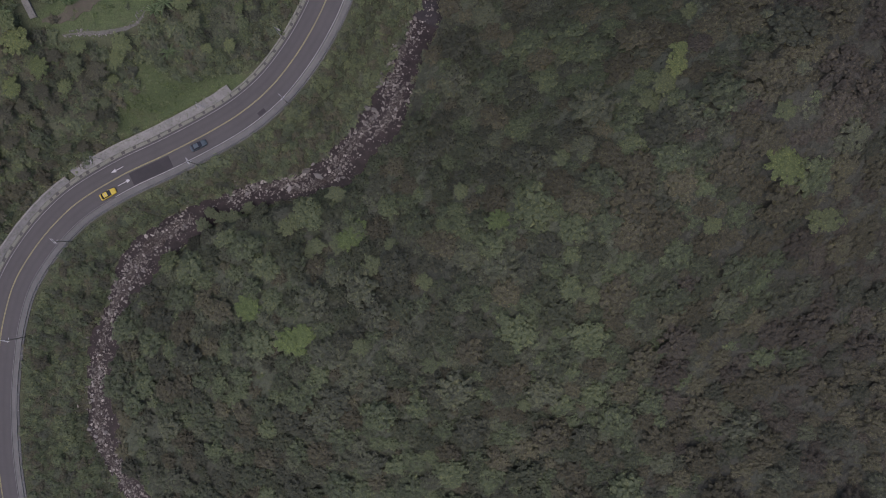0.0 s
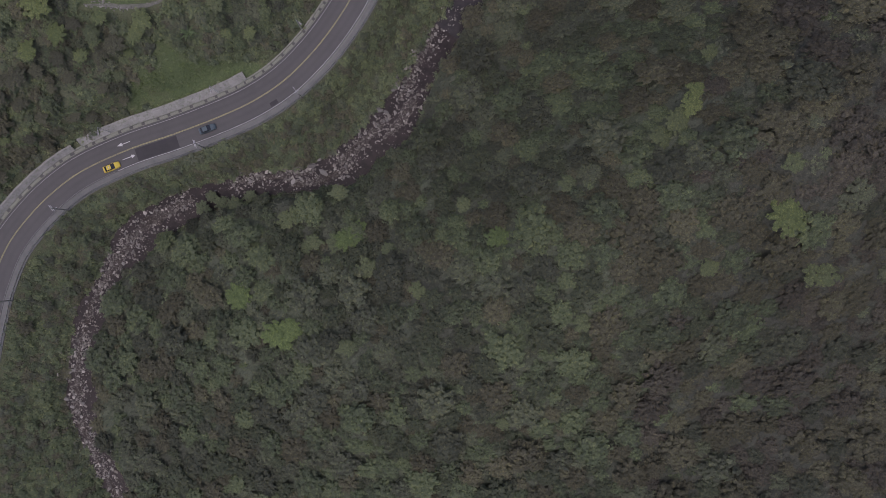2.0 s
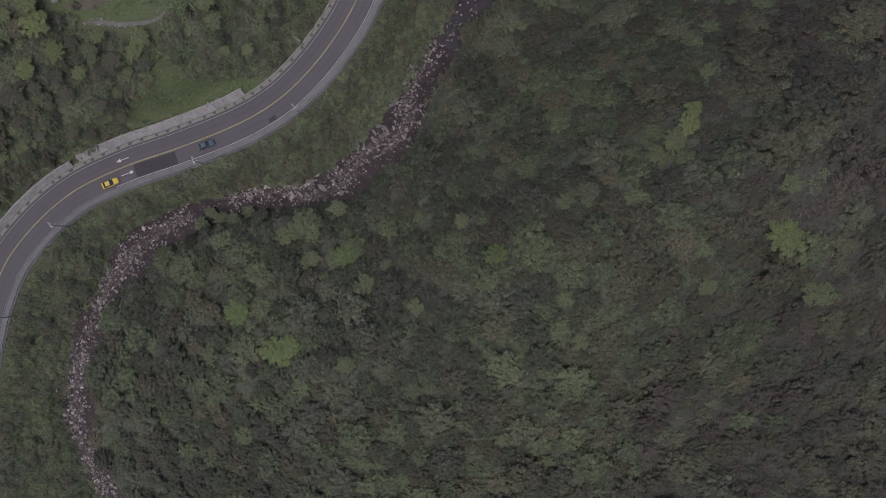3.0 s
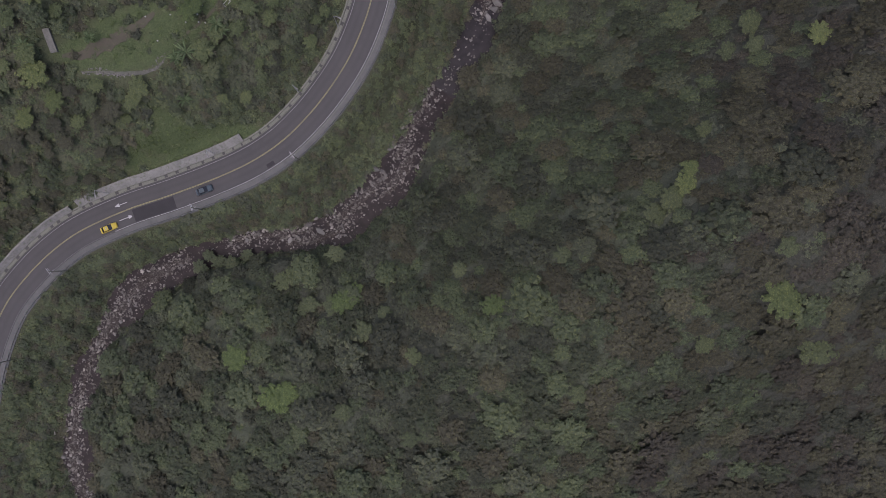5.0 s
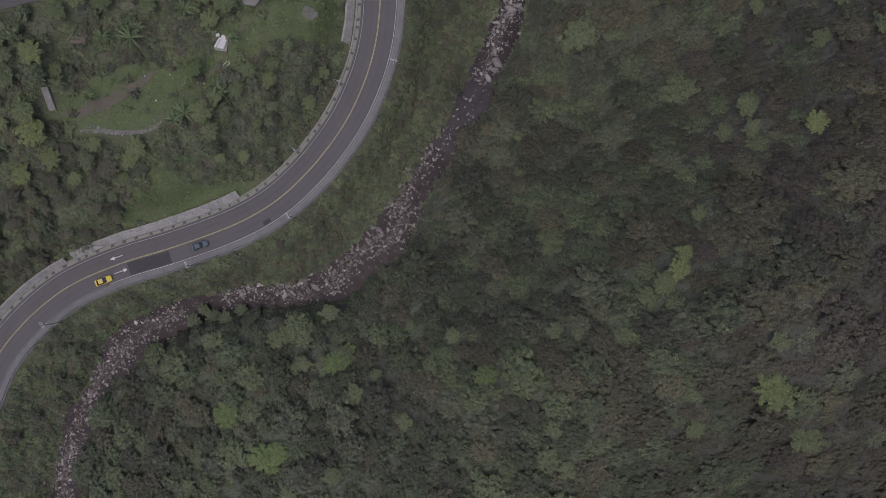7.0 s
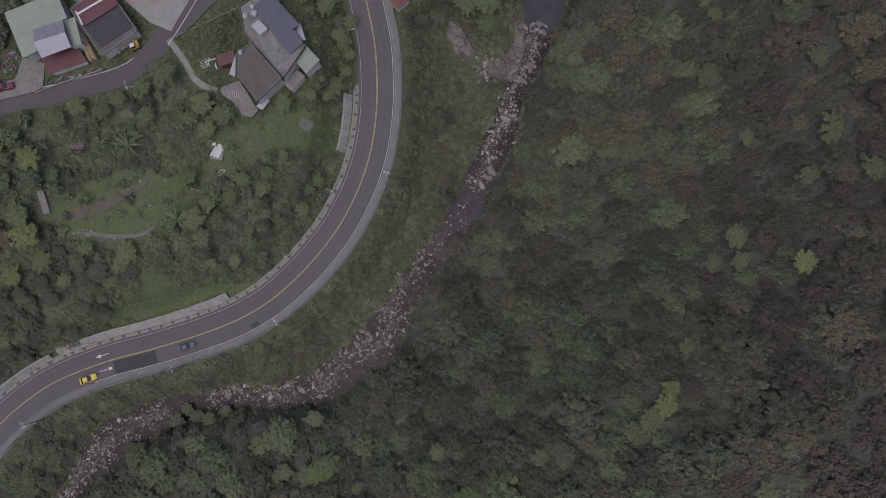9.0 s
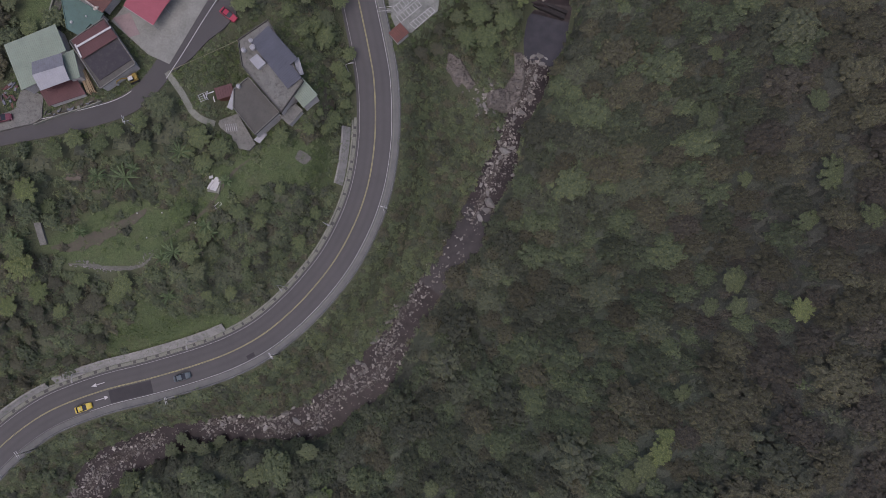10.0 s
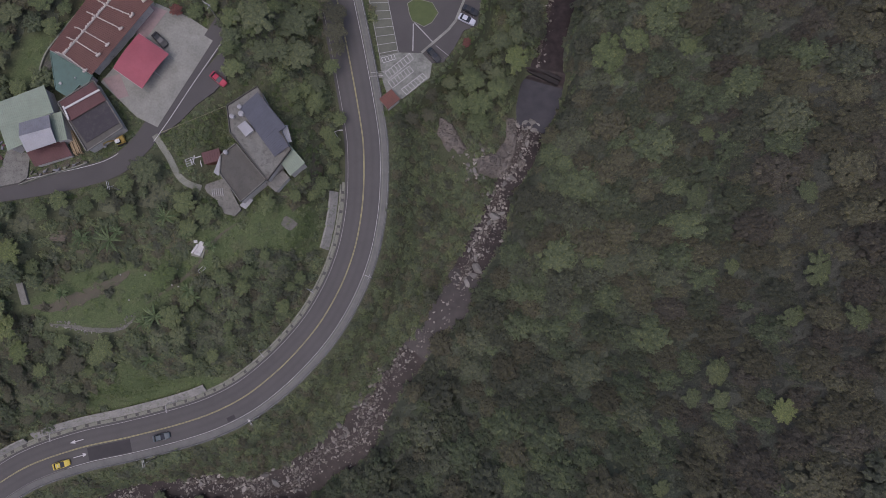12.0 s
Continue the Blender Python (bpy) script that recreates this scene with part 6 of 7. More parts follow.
SOIL = surface("bare_soil", (0.068, 0.064, 0.048), (0.104, 0.092, 0.072), 0.5, 4.0, 0.95, 0.1, bump=0.05, stain=(0.066, 0.084, 0.044), amount=0.9)
RUBBLE = surface("pale_rubble", (0.085, 0.086, 0.074), (0.150, 0.146, 0.130), 0.8, 3.5, 0.95, 0.1, bump=0.08, stain=(0.072, 0.085, 0.050), amount=0.9)
on_ground([(-91.5, 51.2), (-87.0, 51.6), (-81.0, 52.0), (-76.7, 52.8), (-73.3, 54.5), (-71.3, 58.0)], 0.45, 0.04, "ground_rubble", RUBBLE, "pale rubble edging along the garden terrace", "rubble", uneven=0.8)
on_ground([(-96.0, 54.3), (-91.5, 55.4), (-87.0, 58.2), (-82.8, 61.0), (-78.6, 64.6), (-75.2, 68.0)], 1.5, 0.05, "ground_soil", SOIL, "bare brown soil strip in the garden", "soil", uneven=0.8)
on_ground([(-70.0, 60.5), (-64.8, 66.0), (-60.5, 71.0), (-56.5, 79.0), (-51.5, 84.6)], 0.4, 0.02, "ground_track", SOIL, "narrow trodden earth track through the garden", "track", uneven=0.8)
on_ground([(-100.6, 85.6), (-95.0, 88.6), (-89.6, 91.6)], 1.2, 0.09, "ground_strip", SOIL, "bare trodden strip between workshop and fence", "soil", uneven=0.8)
on_ground([(-78.5, 77.8), (-75.0, 76.2), (-72.2, 75.0)], 1.5, 0.02, "ground_bed", SOIL, "bare brown garden bed among low brush", "soil", uneven=0.8)
on_ground([(-90.0, 69.4), (-84.0, 70.4), (-78.0, 71.0)], 0.7, 0.01, "ground_bed_path", SOIL, "trodden brown earth between garden beds", "soil", uneven=0.8)
on_ground([(-38.6, 105.0), (-36.8, 100.0), (-40.6, 94.6), (-44.5, 91.8)], 1.2, 0.05, "ground_yard", SOIL, "grey trodden ground beside the house", "ground", uneven=0.8)
on_ground([(-41.6, 88.2), (-40.2, 86.3), (-39.6, 84.2)], 1.3, 0.08, "ground_gravel", RUBBLE, "pale gravel patch below the house", "gravel", uneven=0.8)

BRUSH = [(-97.5, 67.0), (-96.5, 74.5), (-87.5, 76.5), (-76.5, 80.5), (-64.5, 82.0), (-61.0, 77.4), (-62.2, 71.7), (-72, 69.5), (-82.6, 67.5), (-90, 65.0)]  # low brush and beds above the garden
CLEARINGS = [[(-14, 126.5), (-13.5, 109.5), (3, 108), (13, 111), (12, 131), (4.5, 131), (2.5, 121), (-2, 120.2)]]
CANE = surface("bamboo_cane", (0.22, 0.21, 0.16), (0.32, 0.30, 0.23), 1.0, 9.0)
m = thing("bean_trellis", pose(-61.9, 59.6, height(-61.9, 59.6), 0, 0, 20), "loose trellis of pale bamboo canes in the garden", "trellis")
for k in range(9):
    a = pebble_rnd.uniform(-0.5, 0.5)
    part("cane", tube(bmesh.new(), (-1.8 + 0.45 * k, -1.6, 1.3 + a), (-1.4 + 0.4 * k + a, 1.5, 1.5 + a), 0.04, 0.03, 5), CANE, m)
for y in (-1.1, 0.9):
    part("rail", tube(bmesh.new(), (-2.2, y, 1.2), (2.3, y + 0.3, 1.5), 0.05, 0.04, 5), CANE, m)
    for x in (-2.0, 2.0):
        part("post", tube(bmesh.new(), (x, y, -0.3), (x, y, 1.4), 0.05, 0.04, 5), CANE, m)
# ---- trees that stand out ----
CROWN_MESHES = {}
for kind, mat in (("bright", BRIGHT), ("lush", LUSH), ("deep", DEEP), ("rusty", RUSTY), ("fresh", FRESH), ("dull", DULL), ("pale", PALE), ("verdant", VERDANT)):
    CROWN_MESHES[kind] = []
    for k in range(4):
        q = crown(leaf_rnd, leaf_rnd.randint(44, 60), 18, 0.058, 0.66, (0.10, 0.18))
        CROWN_MESHES[kind].append(mesh_of("crown", q[:, :3], np.arange(len(q)).reshape(-1, 3), [mat], None, q[:, 3]))
TRUNKS = []
for k in range(3):
    bm = trunk_bm(1.0, 0.55, leaf_rnd)
    me = bpy.data.meshes.new("trunk")
    bm.to_mesh(me)
    bm.free()
    me.materials.append(BARK)
    TRUNKS.append(me)
LABELS = {
    "bright": ("light yellow-green broadleaf tree rising above the forest", "light green trees"),
    "lush": ("fresh green leafy tree beside the road and garden", "green trees"),
    "verdant": ("large fresh green tree with a lumpy round crown", "large green trees"),
    "pale": ("pale olive-green leafy tree on the forest slope", "pale green trees"),
    "fresh": ("medium green broadleaf tree with rounded crown in the forest", "fresh green trees"),
    "dull": ("dull grey-brown leafy tree on the lower slope", "dull trees"),
    "rusty": ("small rusty-red leaved tree beside the temple yard", "red-leaved trees"),
    "deep": ("dark green broadleaf tree with dense uneven crown", "dark green trees"),
}


def tree(x, y, r, kind, tall=None, lean=None):
    tall = tall or r * leaf_rnd.uniform(0.8, 1.15) + 1.0
    label, group = LABELS[kind]
    m = thing("tree", pose(x, y, height(x, y), 0, 0, 0 if lean else leaf_rnd.uniform(0, 360)), label, "tree", group)
    bent = Matrix.Diagonal((r * 1.25, r * 1.25, tall * 0.56 + r * 0.12, 1))
    if lean:
        bent[0][2], bent[1][2] = lean[0], lean[1]
    shared("trunk", TRUNKS[leaf_rnd.randint(3)], m, bent)
    shared("crown", CROWN_MESHES[kind][leaf_rnd.randint(4)], m, pose(*(lean or (0, 0)), tall * 0.52) @ Matrix.Diagonal((r, r, r * leaf_rnd.uniform(0.32, 0.46), 1)))
    SPOTS.append((x, y, r))


SPOTS = []
"""(x, y, crown radius) of the light trees on the hillside and in the valley"""
for x, y, r in ((-100.3, 48.4, 4.5), (-96.8, 43.3, 3.2), (-103.6, 38.5, 3.2), (63.4, 15.9, 4.0), (45.4, 36.4, 2.6), (46.1, 39.6, 2.0), (67.6, 68.1, 2.6), (-100.6, 66.4, 3.7), (5.7, 141.7, 4.2)):
    tree(x + 0.9 * (x > 40), y, r * (1.22 if x > 40 else 1), "bright", 9.6 if x > -30 else None)
tree(-66.0, 68.2, 3.7, "verdant", 5.5)
for x, y, r in ((13.1, 6.9, 3.5), (-50.4, -15.3, 4.6), (-37.9, -23.4, 5.2), (-35.0, -21.6, 3.6), (-23.5, 2.8, 4.2), (-21.2, 5.6, 2.6)):
    tree(x, y, r, "verdant", 8.6)
for x, y, r in ((75.9, 6.4, 4.4), (43.2, 33.2, 3.4), (40.6, 30.0, 3.0), (53.7, 5.0, 2.6), (49.1, 48.5, 2.2), (58.0, 72.7, 3.2), (50.8, 125.6, 2.2), (71.7, 96.8, 4.2), (68.6, 86.6, 3.0), (-34.0, -0.6, 2.3), (-40.2, 6.0, 3.8), (-4.0, -8.0, 2.8)):
    tree(x + 0.9 * (x > 40), y, r, "pale", 9.4)
for x, y, r in ((-13.0, 1.3, 2.3), (-22.4, 4.4, 3.8), (20.1, -37.9, 2.2), (62.8, 25.4, 2.6), (-76.8, -48.3, 3.3), (59.4, 67.5, 2.7), (-36.2, 74.6, 2.2), (27.9, 145.1, 6.0), (33.4, 148.9, 4.3), (45.1, 147.3, 2.8), (52.0, 110.9, 3.8), (70.0, 113.0, 3.1), (58.9, 72.9, 3.4), (55.0, 66.5, 2.8), (-32.4, 0.9, 2.8), (-26.5, 1.5, 3.2), (-17.5, -4.0, 3.4), (-28.0, 14.5, 3.0), (4.5, 14.0, 2.6), (-46.0, -34.0, 3.8), (-3.0, -28.0, 2.8), (-20.0, -24.0, 3.0), (33.0, -10.0, 2.8), (26.0, 20.0, 2.6), (-0.6, 123.4, 3.8), (-35.2, 109.4, 2.6), (-35.6, 97.3, 3.4), (-41.0, 117.7, 3.6), (-45.5, 90.2, 3.1), (-1.5, 128.5, 4.4), (-4.5, 133.5, 4.0), (2.5, 133.0, 3.8), (-6.5, 126.8, 3.2)):
    tree(x, y, r, "fresh" if x > -34 and y < 115 else "lush", 9.2 if x > -34 else None)
for x, y, r in ((-73.4, 91.4, 4.4), (-54.5, 125.5, 3.6), (-57.6, 132.6, 5.6), (-49.5, 135.0, 5.8), (-47.0, 127.0, 5.0), (-51.5, 127.0, 4.0), (-64.0, 143.0, 5.0), (-47.0, 141.0, 4.0), (-42.0, 122.0, 3.4), (-63.5, 10.0, 2.2), (-60.5, 8.6, 2.6), (-56.6, 8.4, 2.8), (-53.0, 11.2, 2.2), (-65.4, 6.4, 2.8)):
    tree(x, y, r, "deep")
for x, y, r in ((-72.0, 131.5, 2.6), (-58.5, 130.5, 3.0)):
    tree(x, y, r, "lush")
tree(-77.0, 131.0, 1.9, "rusty")
tree(-7.6, 141.6, 1.5, "rusty")
for s, reach, r in ((331.0, 4.6, 2.7), (335.0, 5.2, 3.6), (340.0, 5.6, 3.8), (345.0, 3.4, 3.8), (326.5, 2.2, 2.6)):
    at = at_s(ROAD, ROAD_N, ROAD_S, s, 6.9)
    side = -at.to_3x3().col[1] * reach
    tree(at.translation.x, at.translation.y, r, "dull" if s > 330 else "lush", 7.5, (side.x, side.y))
for x, y, r in ((-14.2, 128.0, 2.4), (-10.4, 132.6, 2.8), (-8.6, 128.6, 2.6), (-3.6, 135.6, 3.0), (-6.8, 137.6, 2.6), (1.3, 137.4, 2.8), (-13.6, 122.4, 2.4), (-17.4, 120.4, 2.2), (-3.4, 143.2, 3.2), (0.8, 146.4, 3.4), (4.6, 148.6, 3.0), (5.0, 136.4, 2.4)):
    tree(x, y, r, "dull" if y < 131 and x < -9 else "deep", 5.5)
for x, y, r in ((-36.8, 111.0, 2.4), (-40.2, 117.2, 2.6), (-33.6, 107.0, 2.0), (-34.8, 115.4, 2.4), (-43.8, 119.7, 2.4), (-33.4, 102.6, 1.7), (-37.9, 97.9, 1.3), (-36.6, 94.6, 1.6)):
    tree(x, y, r, "lush", 3.4)
for x, y, r in ((60.0, 95.5, 2.4), (84.6, 96.0, 4.0), (78.6, 88.2, 3.4)):
    tree(x, y, r, "pale", 9.0)
# woods on the village side, tree by tree
x, y = scatter(-132, -30, -20, 160, 5.0)
ok, o, so = clear_of(x, y, 9.6, 60, 1.0)
ok &= (o > 0)
for p in OPEN:
    ok &= ~inside(p, x, y)
for px, py in zip(x[ok], y[ok]):
    if len(SPOTS) > 460:
        break
    if inside(BRUSH, np.array([px]), np.array([py]))[0]:
        continue
    if -75 < px and 25 < py < 90 and leaf_rnd.rand() < 0.4:
        continue
    if all((px - a) ** 2 + (py - b) ** 2 > (0.6 * (r + 2.6)) ** 2 for a, b, r in SPOTS):
        near_road = near(ROAD, ROAD_N, [px], [py])[0][0] < 20
        tree(px, py, leaf_rnd.uniform(1.7, 2.6) if near_road else leaf_rnd.uniform(2.2, 3.6), "dull" if px < -80 and py < 47 and leaf_rnd.rand() < 0.75 else "lush" if leaf_rnd.rand() < 0.8 else "deep")


# woods: the hillside and the far slopes
def packed(x0, x1, y0, y1, sizes, taken, gap=0.80):
    """Places for crowns side by side, the largest first; sizes: radius and how many tries; taken: crowns that stand."""
    cell, grid, out = 6.0, collections.defaultdict(list), []

    def put(x, y, r):
        grid[int(x // cell), int(y // cell)].append((x, y, r))

    for e in taken:
        put(*e)
    for lo, hi, tries in sizes:
        for x, y, r in zip(leaf_rnd.uniform(x0, x1, tries), leaf_rnd.uniform(y0, y1, tries), leaf_rnd.uniform(lo, hi, tries)):
            i, j = int(x // cell), int(y // cell)
            if all((x - a) ** 2 + (y - c) ** 2 > (gap * (r + q)) ** 2 for di in (-2, -1, 0, 1, 2) for dj in (-2, -1, 0, 1, 2) for a, c, q in grid.get((i + di, j + dj), ())):
                put(x, y, r)
                out.append((x, y, r))
    return np.array(out).T


x, y, rr = packed(-135, 114, -80, 168, ((3.9, 5.2, 600), (2.8, 3.9, 5000), (2.0, 2.8, 16000), (1.2, 2.0, 30000)), SPOTS, 0.63)
ok, o, so = clear_of(x, y, 9.5, 11, 0.6, 1.5)
edge = np.abs(so) - stream_half(near(STREAM, STREAM_N, x, y)[2])
ok &= (so > 0) | (edge > 0.5 * rr)
garden_side = (o > 0) & (x > -100) & (x < -30) & (y > 20) & (y < 96)
ok &= ~(garden_side & (rr > 2.1)) & ~(garden_side & inside(BRUSH, x, y))
for p in OPEN:
    ok &= ~inside(p, x, y)
for p in CLEARINGS:
    ok &= ~inside(p, x, y)
strip = (o < 0) & (so > 0)
ok &= ~(strip & (y < 127) & ((leaf_rnd.rand(len(x)) < 0.8) | (rr > 2.3)))
ok &= (o < 0) | (leaf_rnd.rand(len(x)) < 0.5) | (x < -112) | (y < -10) | garden_side
x, y, rr, o, so, edge = x[ok], y[ok], rr[ok], o[ok], so[ok], edge[ok]
z, tn = ground(x, y), tone_field(x, y) + leaf_rnd.normal(0, 0.40, len(x)) - 0.14 * smooth((x - 5) / 40)
places = []
for px, py, pz, r, pt, lift in zip(x, y, z, rr, tn, np.where((o > 0) | (so > 0), 0.15, np.clip((edge - 0.8) / 5, 0.1, 1))):
    # more brown crowns eastward, which paints in part of the lens vignetting
    brown_share = smooth((px - 40) / 52) * (0.48 + 0.22 * smooth((py + 10) / 70))
    u = leaf_rnd.rand()
    if px < -30 and py > 10:
        u = brown_share + 0.05 if px < -100 and u < 0.6 else max(u, brown_share + 0.2)
    m = 3 if u < brown_share * 0.78 else 2 if u < brown_share + (0.34 if px > 30 else 0.2 if px < -40 else 0.14) else 1 if u < brown_share + 0.5 else 0
    r *= 1.2
    places.append((px, py, pz + (2.9 - 0.1 * r + (0.4 if r < 2.7 else 0)) * lift + leaf_rnd.uniform(-0.3, 0.5), r, leaf_rnd.uniform(0.78, 1.06), m, pt))
big = [e for e in places if e[3] > 2.7]
joined("upper_forest", FINE, [GREEN, DARKGREEN, OLIVE, BROWN], [e for e in big if e[0] > 52], "dull brown-green broadleaf forest on the upper slope", "forest", 0.85)
joined("forest", CROWNS, [GREEN, DARKGREEN, OLIVE, BROWN], [e for e in big if e[0] <= 52], "dense dark green broadleaf forest covering the valley slopes", "forest", 0.92)
joined("young_trees", SMALL, [GREEN, DARKGREEN, OLIVE, BROWN], [e for e in places if e[3] <= 2.7], "small dark green trees between the larger forest crowns", "trees", 0.92)


# undergrowth: one thick leafy layer under the crowns, raised and lightened to brighten the gaps, down to the ground at
# the edges of the woods
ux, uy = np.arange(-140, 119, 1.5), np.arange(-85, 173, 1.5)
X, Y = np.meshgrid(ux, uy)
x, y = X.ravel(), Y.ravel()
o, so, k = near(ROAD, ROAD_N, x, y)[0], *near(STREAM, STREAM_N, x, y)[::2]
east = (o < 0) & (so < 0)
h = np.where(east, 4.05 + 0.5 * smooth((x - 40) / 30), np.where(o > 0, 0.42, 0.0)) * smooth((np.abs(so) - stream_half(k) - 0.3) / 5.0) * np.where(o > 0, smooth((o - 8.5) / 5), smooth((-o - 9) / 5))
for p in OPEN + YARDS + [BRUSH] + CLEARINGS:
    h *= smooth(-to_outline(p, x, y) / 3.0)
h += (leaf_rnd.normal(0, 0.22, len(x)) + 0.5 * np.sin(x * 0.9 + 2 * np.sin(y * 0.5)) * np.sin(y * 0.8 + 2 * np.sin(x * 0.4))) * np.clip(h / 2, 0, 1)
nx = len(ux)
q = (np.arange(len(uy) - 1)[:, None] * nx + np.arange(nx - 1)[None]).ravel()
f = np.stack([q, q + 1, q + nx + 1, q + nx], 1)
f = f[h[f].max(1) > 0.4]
# tone lowered to the east, painting the gaps between crowns darker there
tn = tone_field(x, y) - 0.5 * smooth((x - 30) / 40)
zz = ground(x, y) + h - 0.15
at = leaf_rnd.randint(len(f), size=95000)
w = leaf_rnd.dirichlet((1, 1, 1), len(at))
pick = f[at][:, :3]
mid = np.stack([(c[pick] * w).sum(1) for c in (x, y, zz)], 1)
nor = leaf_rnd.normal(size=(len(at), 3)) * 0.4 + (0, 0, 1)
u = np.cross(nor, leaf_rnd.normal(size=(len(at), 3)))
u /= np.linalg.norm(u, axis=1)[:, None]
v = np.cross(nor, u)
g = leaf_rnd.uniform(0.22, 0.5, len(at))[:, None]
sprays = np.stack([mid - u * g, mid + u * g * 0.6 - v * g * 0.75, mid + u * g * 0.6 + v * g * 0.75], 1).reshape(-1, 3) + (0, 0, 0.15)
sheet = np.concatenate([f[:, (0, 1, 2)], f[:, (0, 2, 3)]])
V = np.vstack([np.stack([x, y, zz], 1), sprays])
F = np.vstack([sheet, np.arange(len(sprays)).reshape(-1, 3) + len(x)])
tagged(new("undergrowth", mesh_of("undergrowth", V, F, [UNDERFILL], None, np.r_[tn, np.repeat(tn[pick[:, 0]], 3)])), "dark green undergrowth, raised to lighten the gaps below the forest canopy", "undergrowth", kind="stuff")
V, F = [], []
for k, (px, py, pz, r, h, m, pt) in enumerate(places):
    a = np.arange(5) * 1.2566
    low = np.stack([np.cos(a) * 0.2 + px, np.sin(a) * 0.2 + py, np.full(5, pz - 5.5)], 1)
    top = np.stack([np.cos(a) * 0.09 + px, np.sin(a) * 0.09 + py, np.full(5, pz + r * 0.7)], 1)
    V += [low, top]
    i = np.arange(5)
    F.append(np.stack([i, (i + 1) % 5, (i + 1) % 5 + 5, i + 5], 1) + 10 * k)
tagged(new("tree_trunks", mesh_of("tree_trunks", np.vstack(V), np.vstack(F), [BARK])), "grey-brown trunks standing under the forest canopy", "trunks", kind="stuff")

# shrubs: on the bank between road and stream, along the wall and the open ground
x, y = scatter(-128, 40, -78, 160, 1.6)
ok, o, so = clear_of(x, y, 8.0, 7.2, 0.2, 0.0)
ok |= (o > 6.9) & (o < 8.1) & (x > -52) & clear_of(x, y, 6.9, 7.4, 0.0)[0]
keep = ok & (((o < 0) & (o > np.where(y > 85, -48, -30))) | ((o > 0) & (o < 46) & (leaf_rnd.rand(len(x)) < 0.95)) | (np.abs(so) < 9) | inside(BRUSH, x, y))
for p in OPEN:
    keep &= ~(inside(p, x, y) & ~inside(BRUSH, x, y) & (leaf_rnd.rand(len(x)) < 0.94))
keep &= ~(inside(BRUSH, x, y) & (leaf_rnd.rand(len(x)) < 0.12))
x, y = x[keep], y[keep]
z, tn = ground(x, y), tone_field(x * 2, y * 2) + leaf_rnd.normal(0, 0.2, len(x))
places = []
for px, py, pz, pt in zip(x, y, z, tn):
    u = leaf_rnd.rand()
    places.append((px, py, pz - 0.2, leaf_rnd.uniform(0.8, 1.8) + (0.35 if px < -30 and leaf_rnd.rand() < 0.5 else 0), leaf_rnd.uniform(0.45, 0.8), 4 if u < 0.40 else 0 if u < 0.70 else 2 if u < 0.90 else 1, pt))
joined("shrubs", BUSHES, [GREEN, DARKGREEN, OLIVE, BROWN, BANK], places, "low olive-green shrubs and tall grass on the banks", "shrubs")

# rows of vegetables on the plot above the footpath
PLOT = [(-74.6, 100.4), (-62.4, 110.6), (-59.4, 105.0), (-59.2, 101.6), (-64.2, 99.4), (-68.6, 96.4)]
x, y = scatter(-76, -57, 94, 112, 0.95)
x, y = x[inside(PLOT, x, y)], y[inside(PLOT, x, y)]
joined("vegetable_plot", BUSHES, [BANK, LUSHROW], [(a, b, c - 0.15, leaf_rnd.uniform(0.55, 0.95), 0.8, leaf_rnd.randint(2), leaf_rnd.rand()) for a, b, c in zip(x, y, ground(x, y))], "dense leafy green vegetable plot beside the house", "vegetables")

# grass on the open ground
x, y = scatter(-116, -28, 30, 152, 0.5)
keep = inside(BRUSH, x, y) & (leaf_rnd.rand(len(x)) < 0.6)
for p in OPEN:
    keep |= inside(p, x, y)
keep &= clear_of(x, y, 8.2, 7.0, 0)[0]
keep &= (x + 40.4) ** 2 / 2.4 + (y - 86.2) ** 2 / 5.5 > 1 + leaf_rnd.uniform(-0.5, 0.3, len(x))
keep &= ~(inside([(-96.5, 54.0), (-88.0, 55.5), (-82.0, 58.6), (-82.8, 61.0), (-88.5, 59.6), (-96.3, 56.4)], x, y) & (leaf_rnd.rand(len(x)) < 0.5))
bare = np.sin(x * 0.31 + 2 * np.sin(y * 0.2)) * np.cos(y * 0.37 + 1.0)
keep &= bare < 0.8
x, y = x[keep], y[keep]
z, tn = ground(x, y), tone_field(x * 1.5, y * 1.5) + leaf_rnd.normal(0, 0.15, len(x))
TUFTS = [tuft(leaf_rnd) for _ in range(6)]
joined("grass", TUFTS, [GRASSY], [(a, b, c - 0.15, leaf_rnd.uniform(0.35, 0.6), 0.5, 0, d) for a, b, c, d in zip(x, y, z, tn)], "rough green grass on the open garden ground", "grass")
# weeds and seedlings on the open ground, in drifts
x, y = scatter(-112, -30, 26, 124, 1.0)
keep = np.zeros(len(x), bool)
for p in OPEN:
    keep |= inside(p, x, y)
keep &= clear_of(x, y, 8.2, 7.0, 0)[0] & (leaf_rnd.rand(len(x)) < 0.42 + 0.4 * np.sin(x * 0.33 + 2 * np.sin(y * 0.27)) * np.sin(y * 0.4 + 1))
x, y = x[keep], y[keep]
joined("garden_weeds", BUSHES, [GRASSY, BANK], [(a, b, c - 0.2, leaf_rnd.uniform(0.3, 0.85), 0.5, leaf_rnd.randint(2), leaf_rnd.rand()) for a, b, c in zip(x, y, ground(x, y))], "leafy green weeds and seedlings in the garden grass", "weeds")
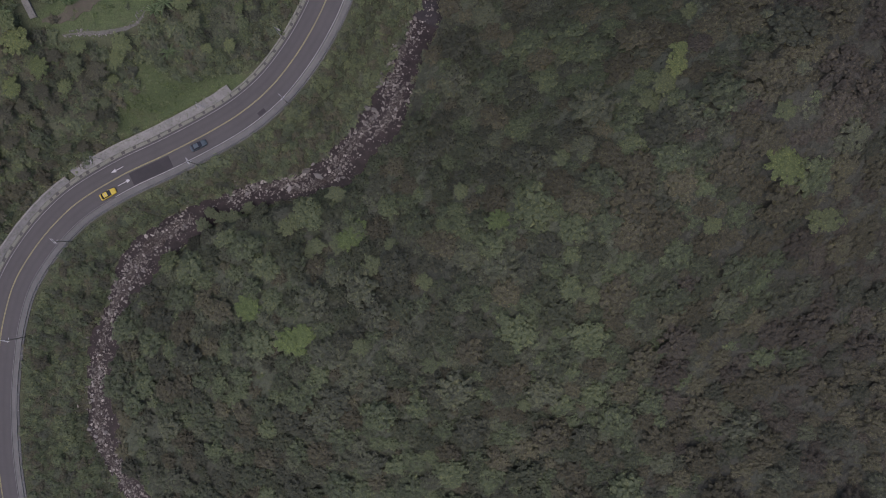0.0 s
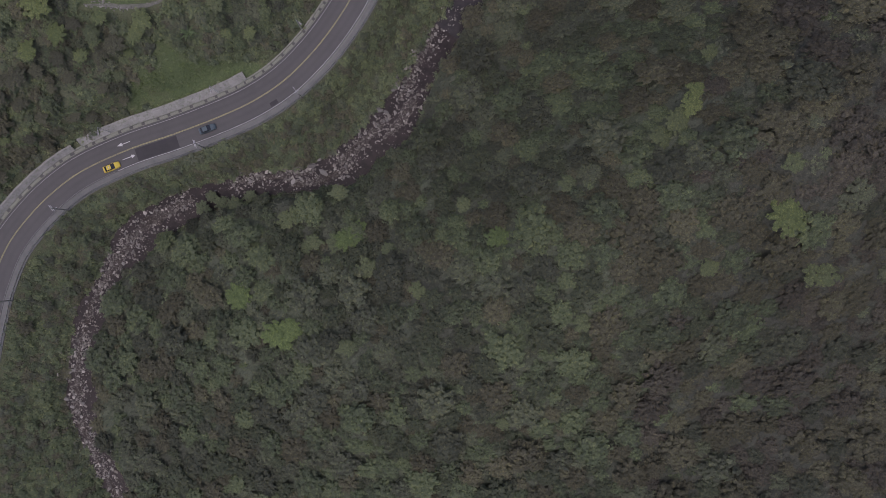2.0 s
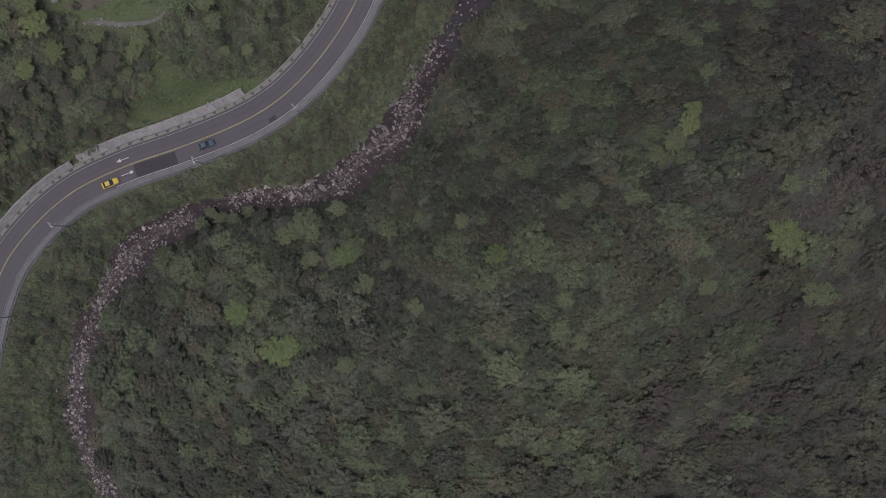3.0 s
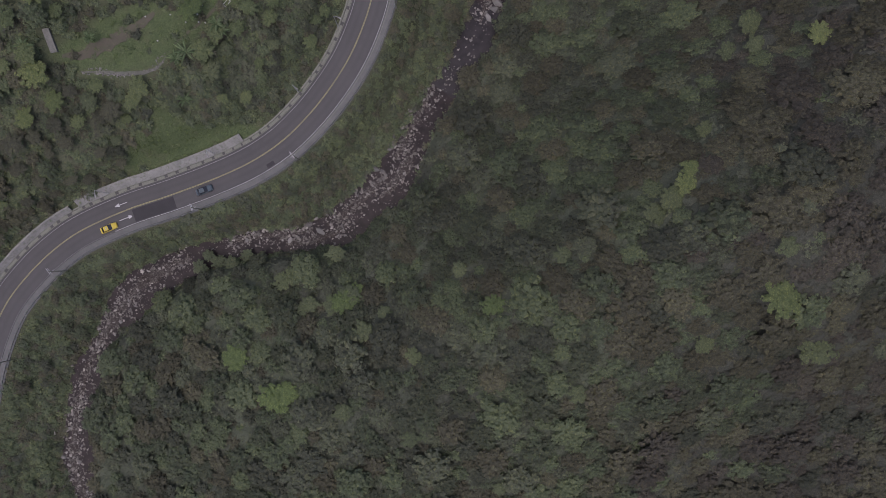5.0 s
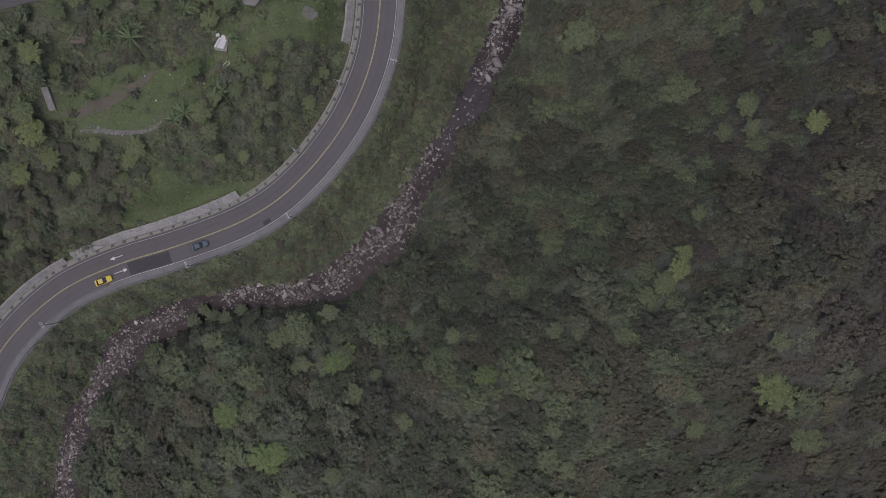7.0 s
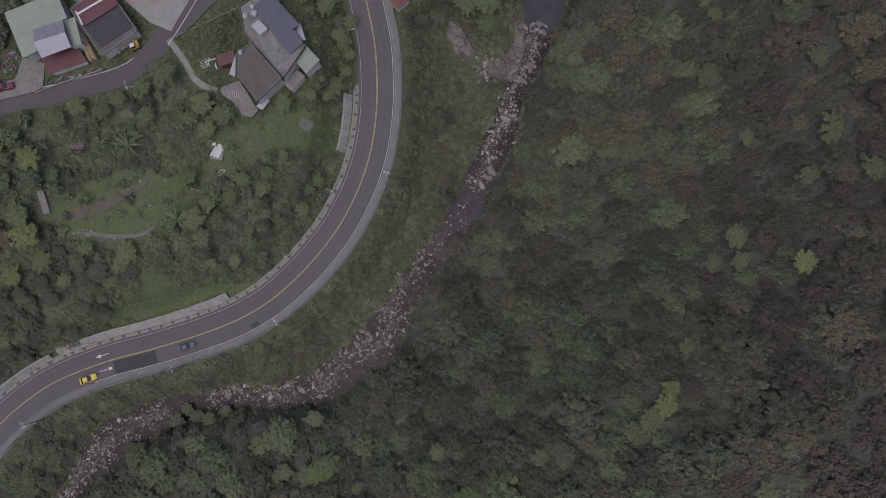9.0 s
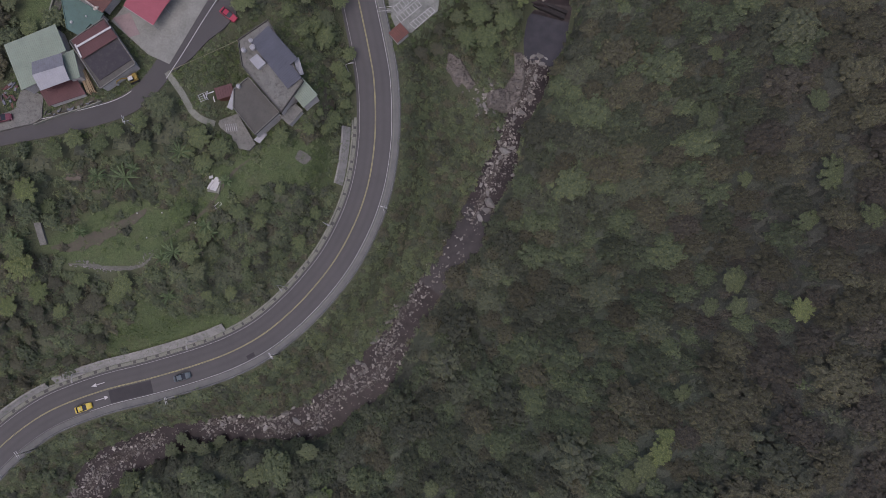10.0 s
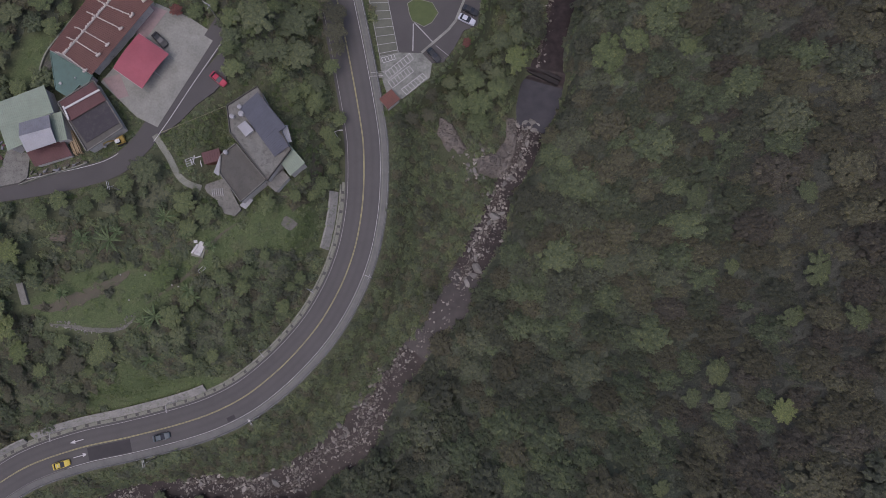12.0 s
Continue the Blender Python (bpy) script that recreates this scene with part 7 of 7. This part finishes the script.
# weeds round the houses
x, y = scatter(-114, 0, 64, 157, 0.95)
keep = (inside(YARDS[0], x, y) | inside(YARDS[1], x, y) | inside(YARDS[2], x, y)) & (np.abs(near(LANE, LANE_N, x, y)[0] - 0.2) > 3.0)
for p in PAVED:
    keep &= ~inside(p, x, y)
x, y = x[keep], y[keep]
joined("weeds", BUSHES, [GRASSY, BANK, GREEN], [(a, b, c - 0.2, leaf_rnd.uniform(0.4, 1.0), 0.55, leaf_rnd.randint(3), leaf_rnd.rand()) for a, b, c in zip(x, y, ground(x, y))], "rough weeds and grass round the houses", "weeds")
# rough grass on the road banks
x, y = scatter(-128, 6, -78, 155, 0.85)
ok, o, so = clear_of(x, y, 6.6, 6.5, -0.8, 0.4)
ok &= ((o < 0) & (o > -24) & (so > 0)) | ((o > 0) & (o < 14))
for p in OPEN:
    ok &= ~inside(p, x, y)
x, y = x[ok], y[ok]
z, tn = ground(x, y), tone_field(x * 1.5, y * 1.5) + leaf_rnd.normal(0, 0.25, len(x))
joined("bank_grass", TUFTS, [BANK], [(a, b, c - 0.2, leaf_rnd.uniform(0.55, 0.95), 0.6, 0, d) for a, b, c, d in zip(x, y, z, tn)], "tall olive-green grass on the road banks", "grass")
# woods farther out, on all sides
FAR = [crown(leaf_rnd, 20, 3, 0.16, 0.6, (0.22, 0.32)) for _ in range(5)]
x, y = scatter(-225, 225, -190, 280, 16.0)
o, so = near(ROAD, ROAD_N, x, y)[0], near(STREAM, STREAM_N, x, y)[0]
ok = ((x < -136) | (x > 116) | (y < -82) | (y > 170)) & (np.abs(o) > 14) & (np.abs(so) > 10)
x, y = x[ok], y[ok]
joined("distant_woods", FAR, [GREEN, DARKGREEN], [(a, b, c + 2.0, leaf_rnd.uniform(7, 9.5), 0.6, leaf_rnd.randint(2), leaf_rnd.rand()) for a, b, c in zip(x, y, ground(x, y))], "dark green woods on the farther valley slopes", "woods")
x, y = scatter(-420, 420, -380, 480, 40.0)
ok = (x < -225) | (x > 225) | (y < -190) | (y > 280)
x, y = x[ok], y[ok]
joined("horizon_woods", UNDER, [GREEN, DARKGREEN], [(a, b, c + 1.0, leaf_rnd.uniform(15, 20), 0.5, leaf_rnd.randint(2), leaf_rnd.rand()) for a, b, c in zip(x, y, ground(x, y))], "dark green woods far off on the surrounding hills", "woods")
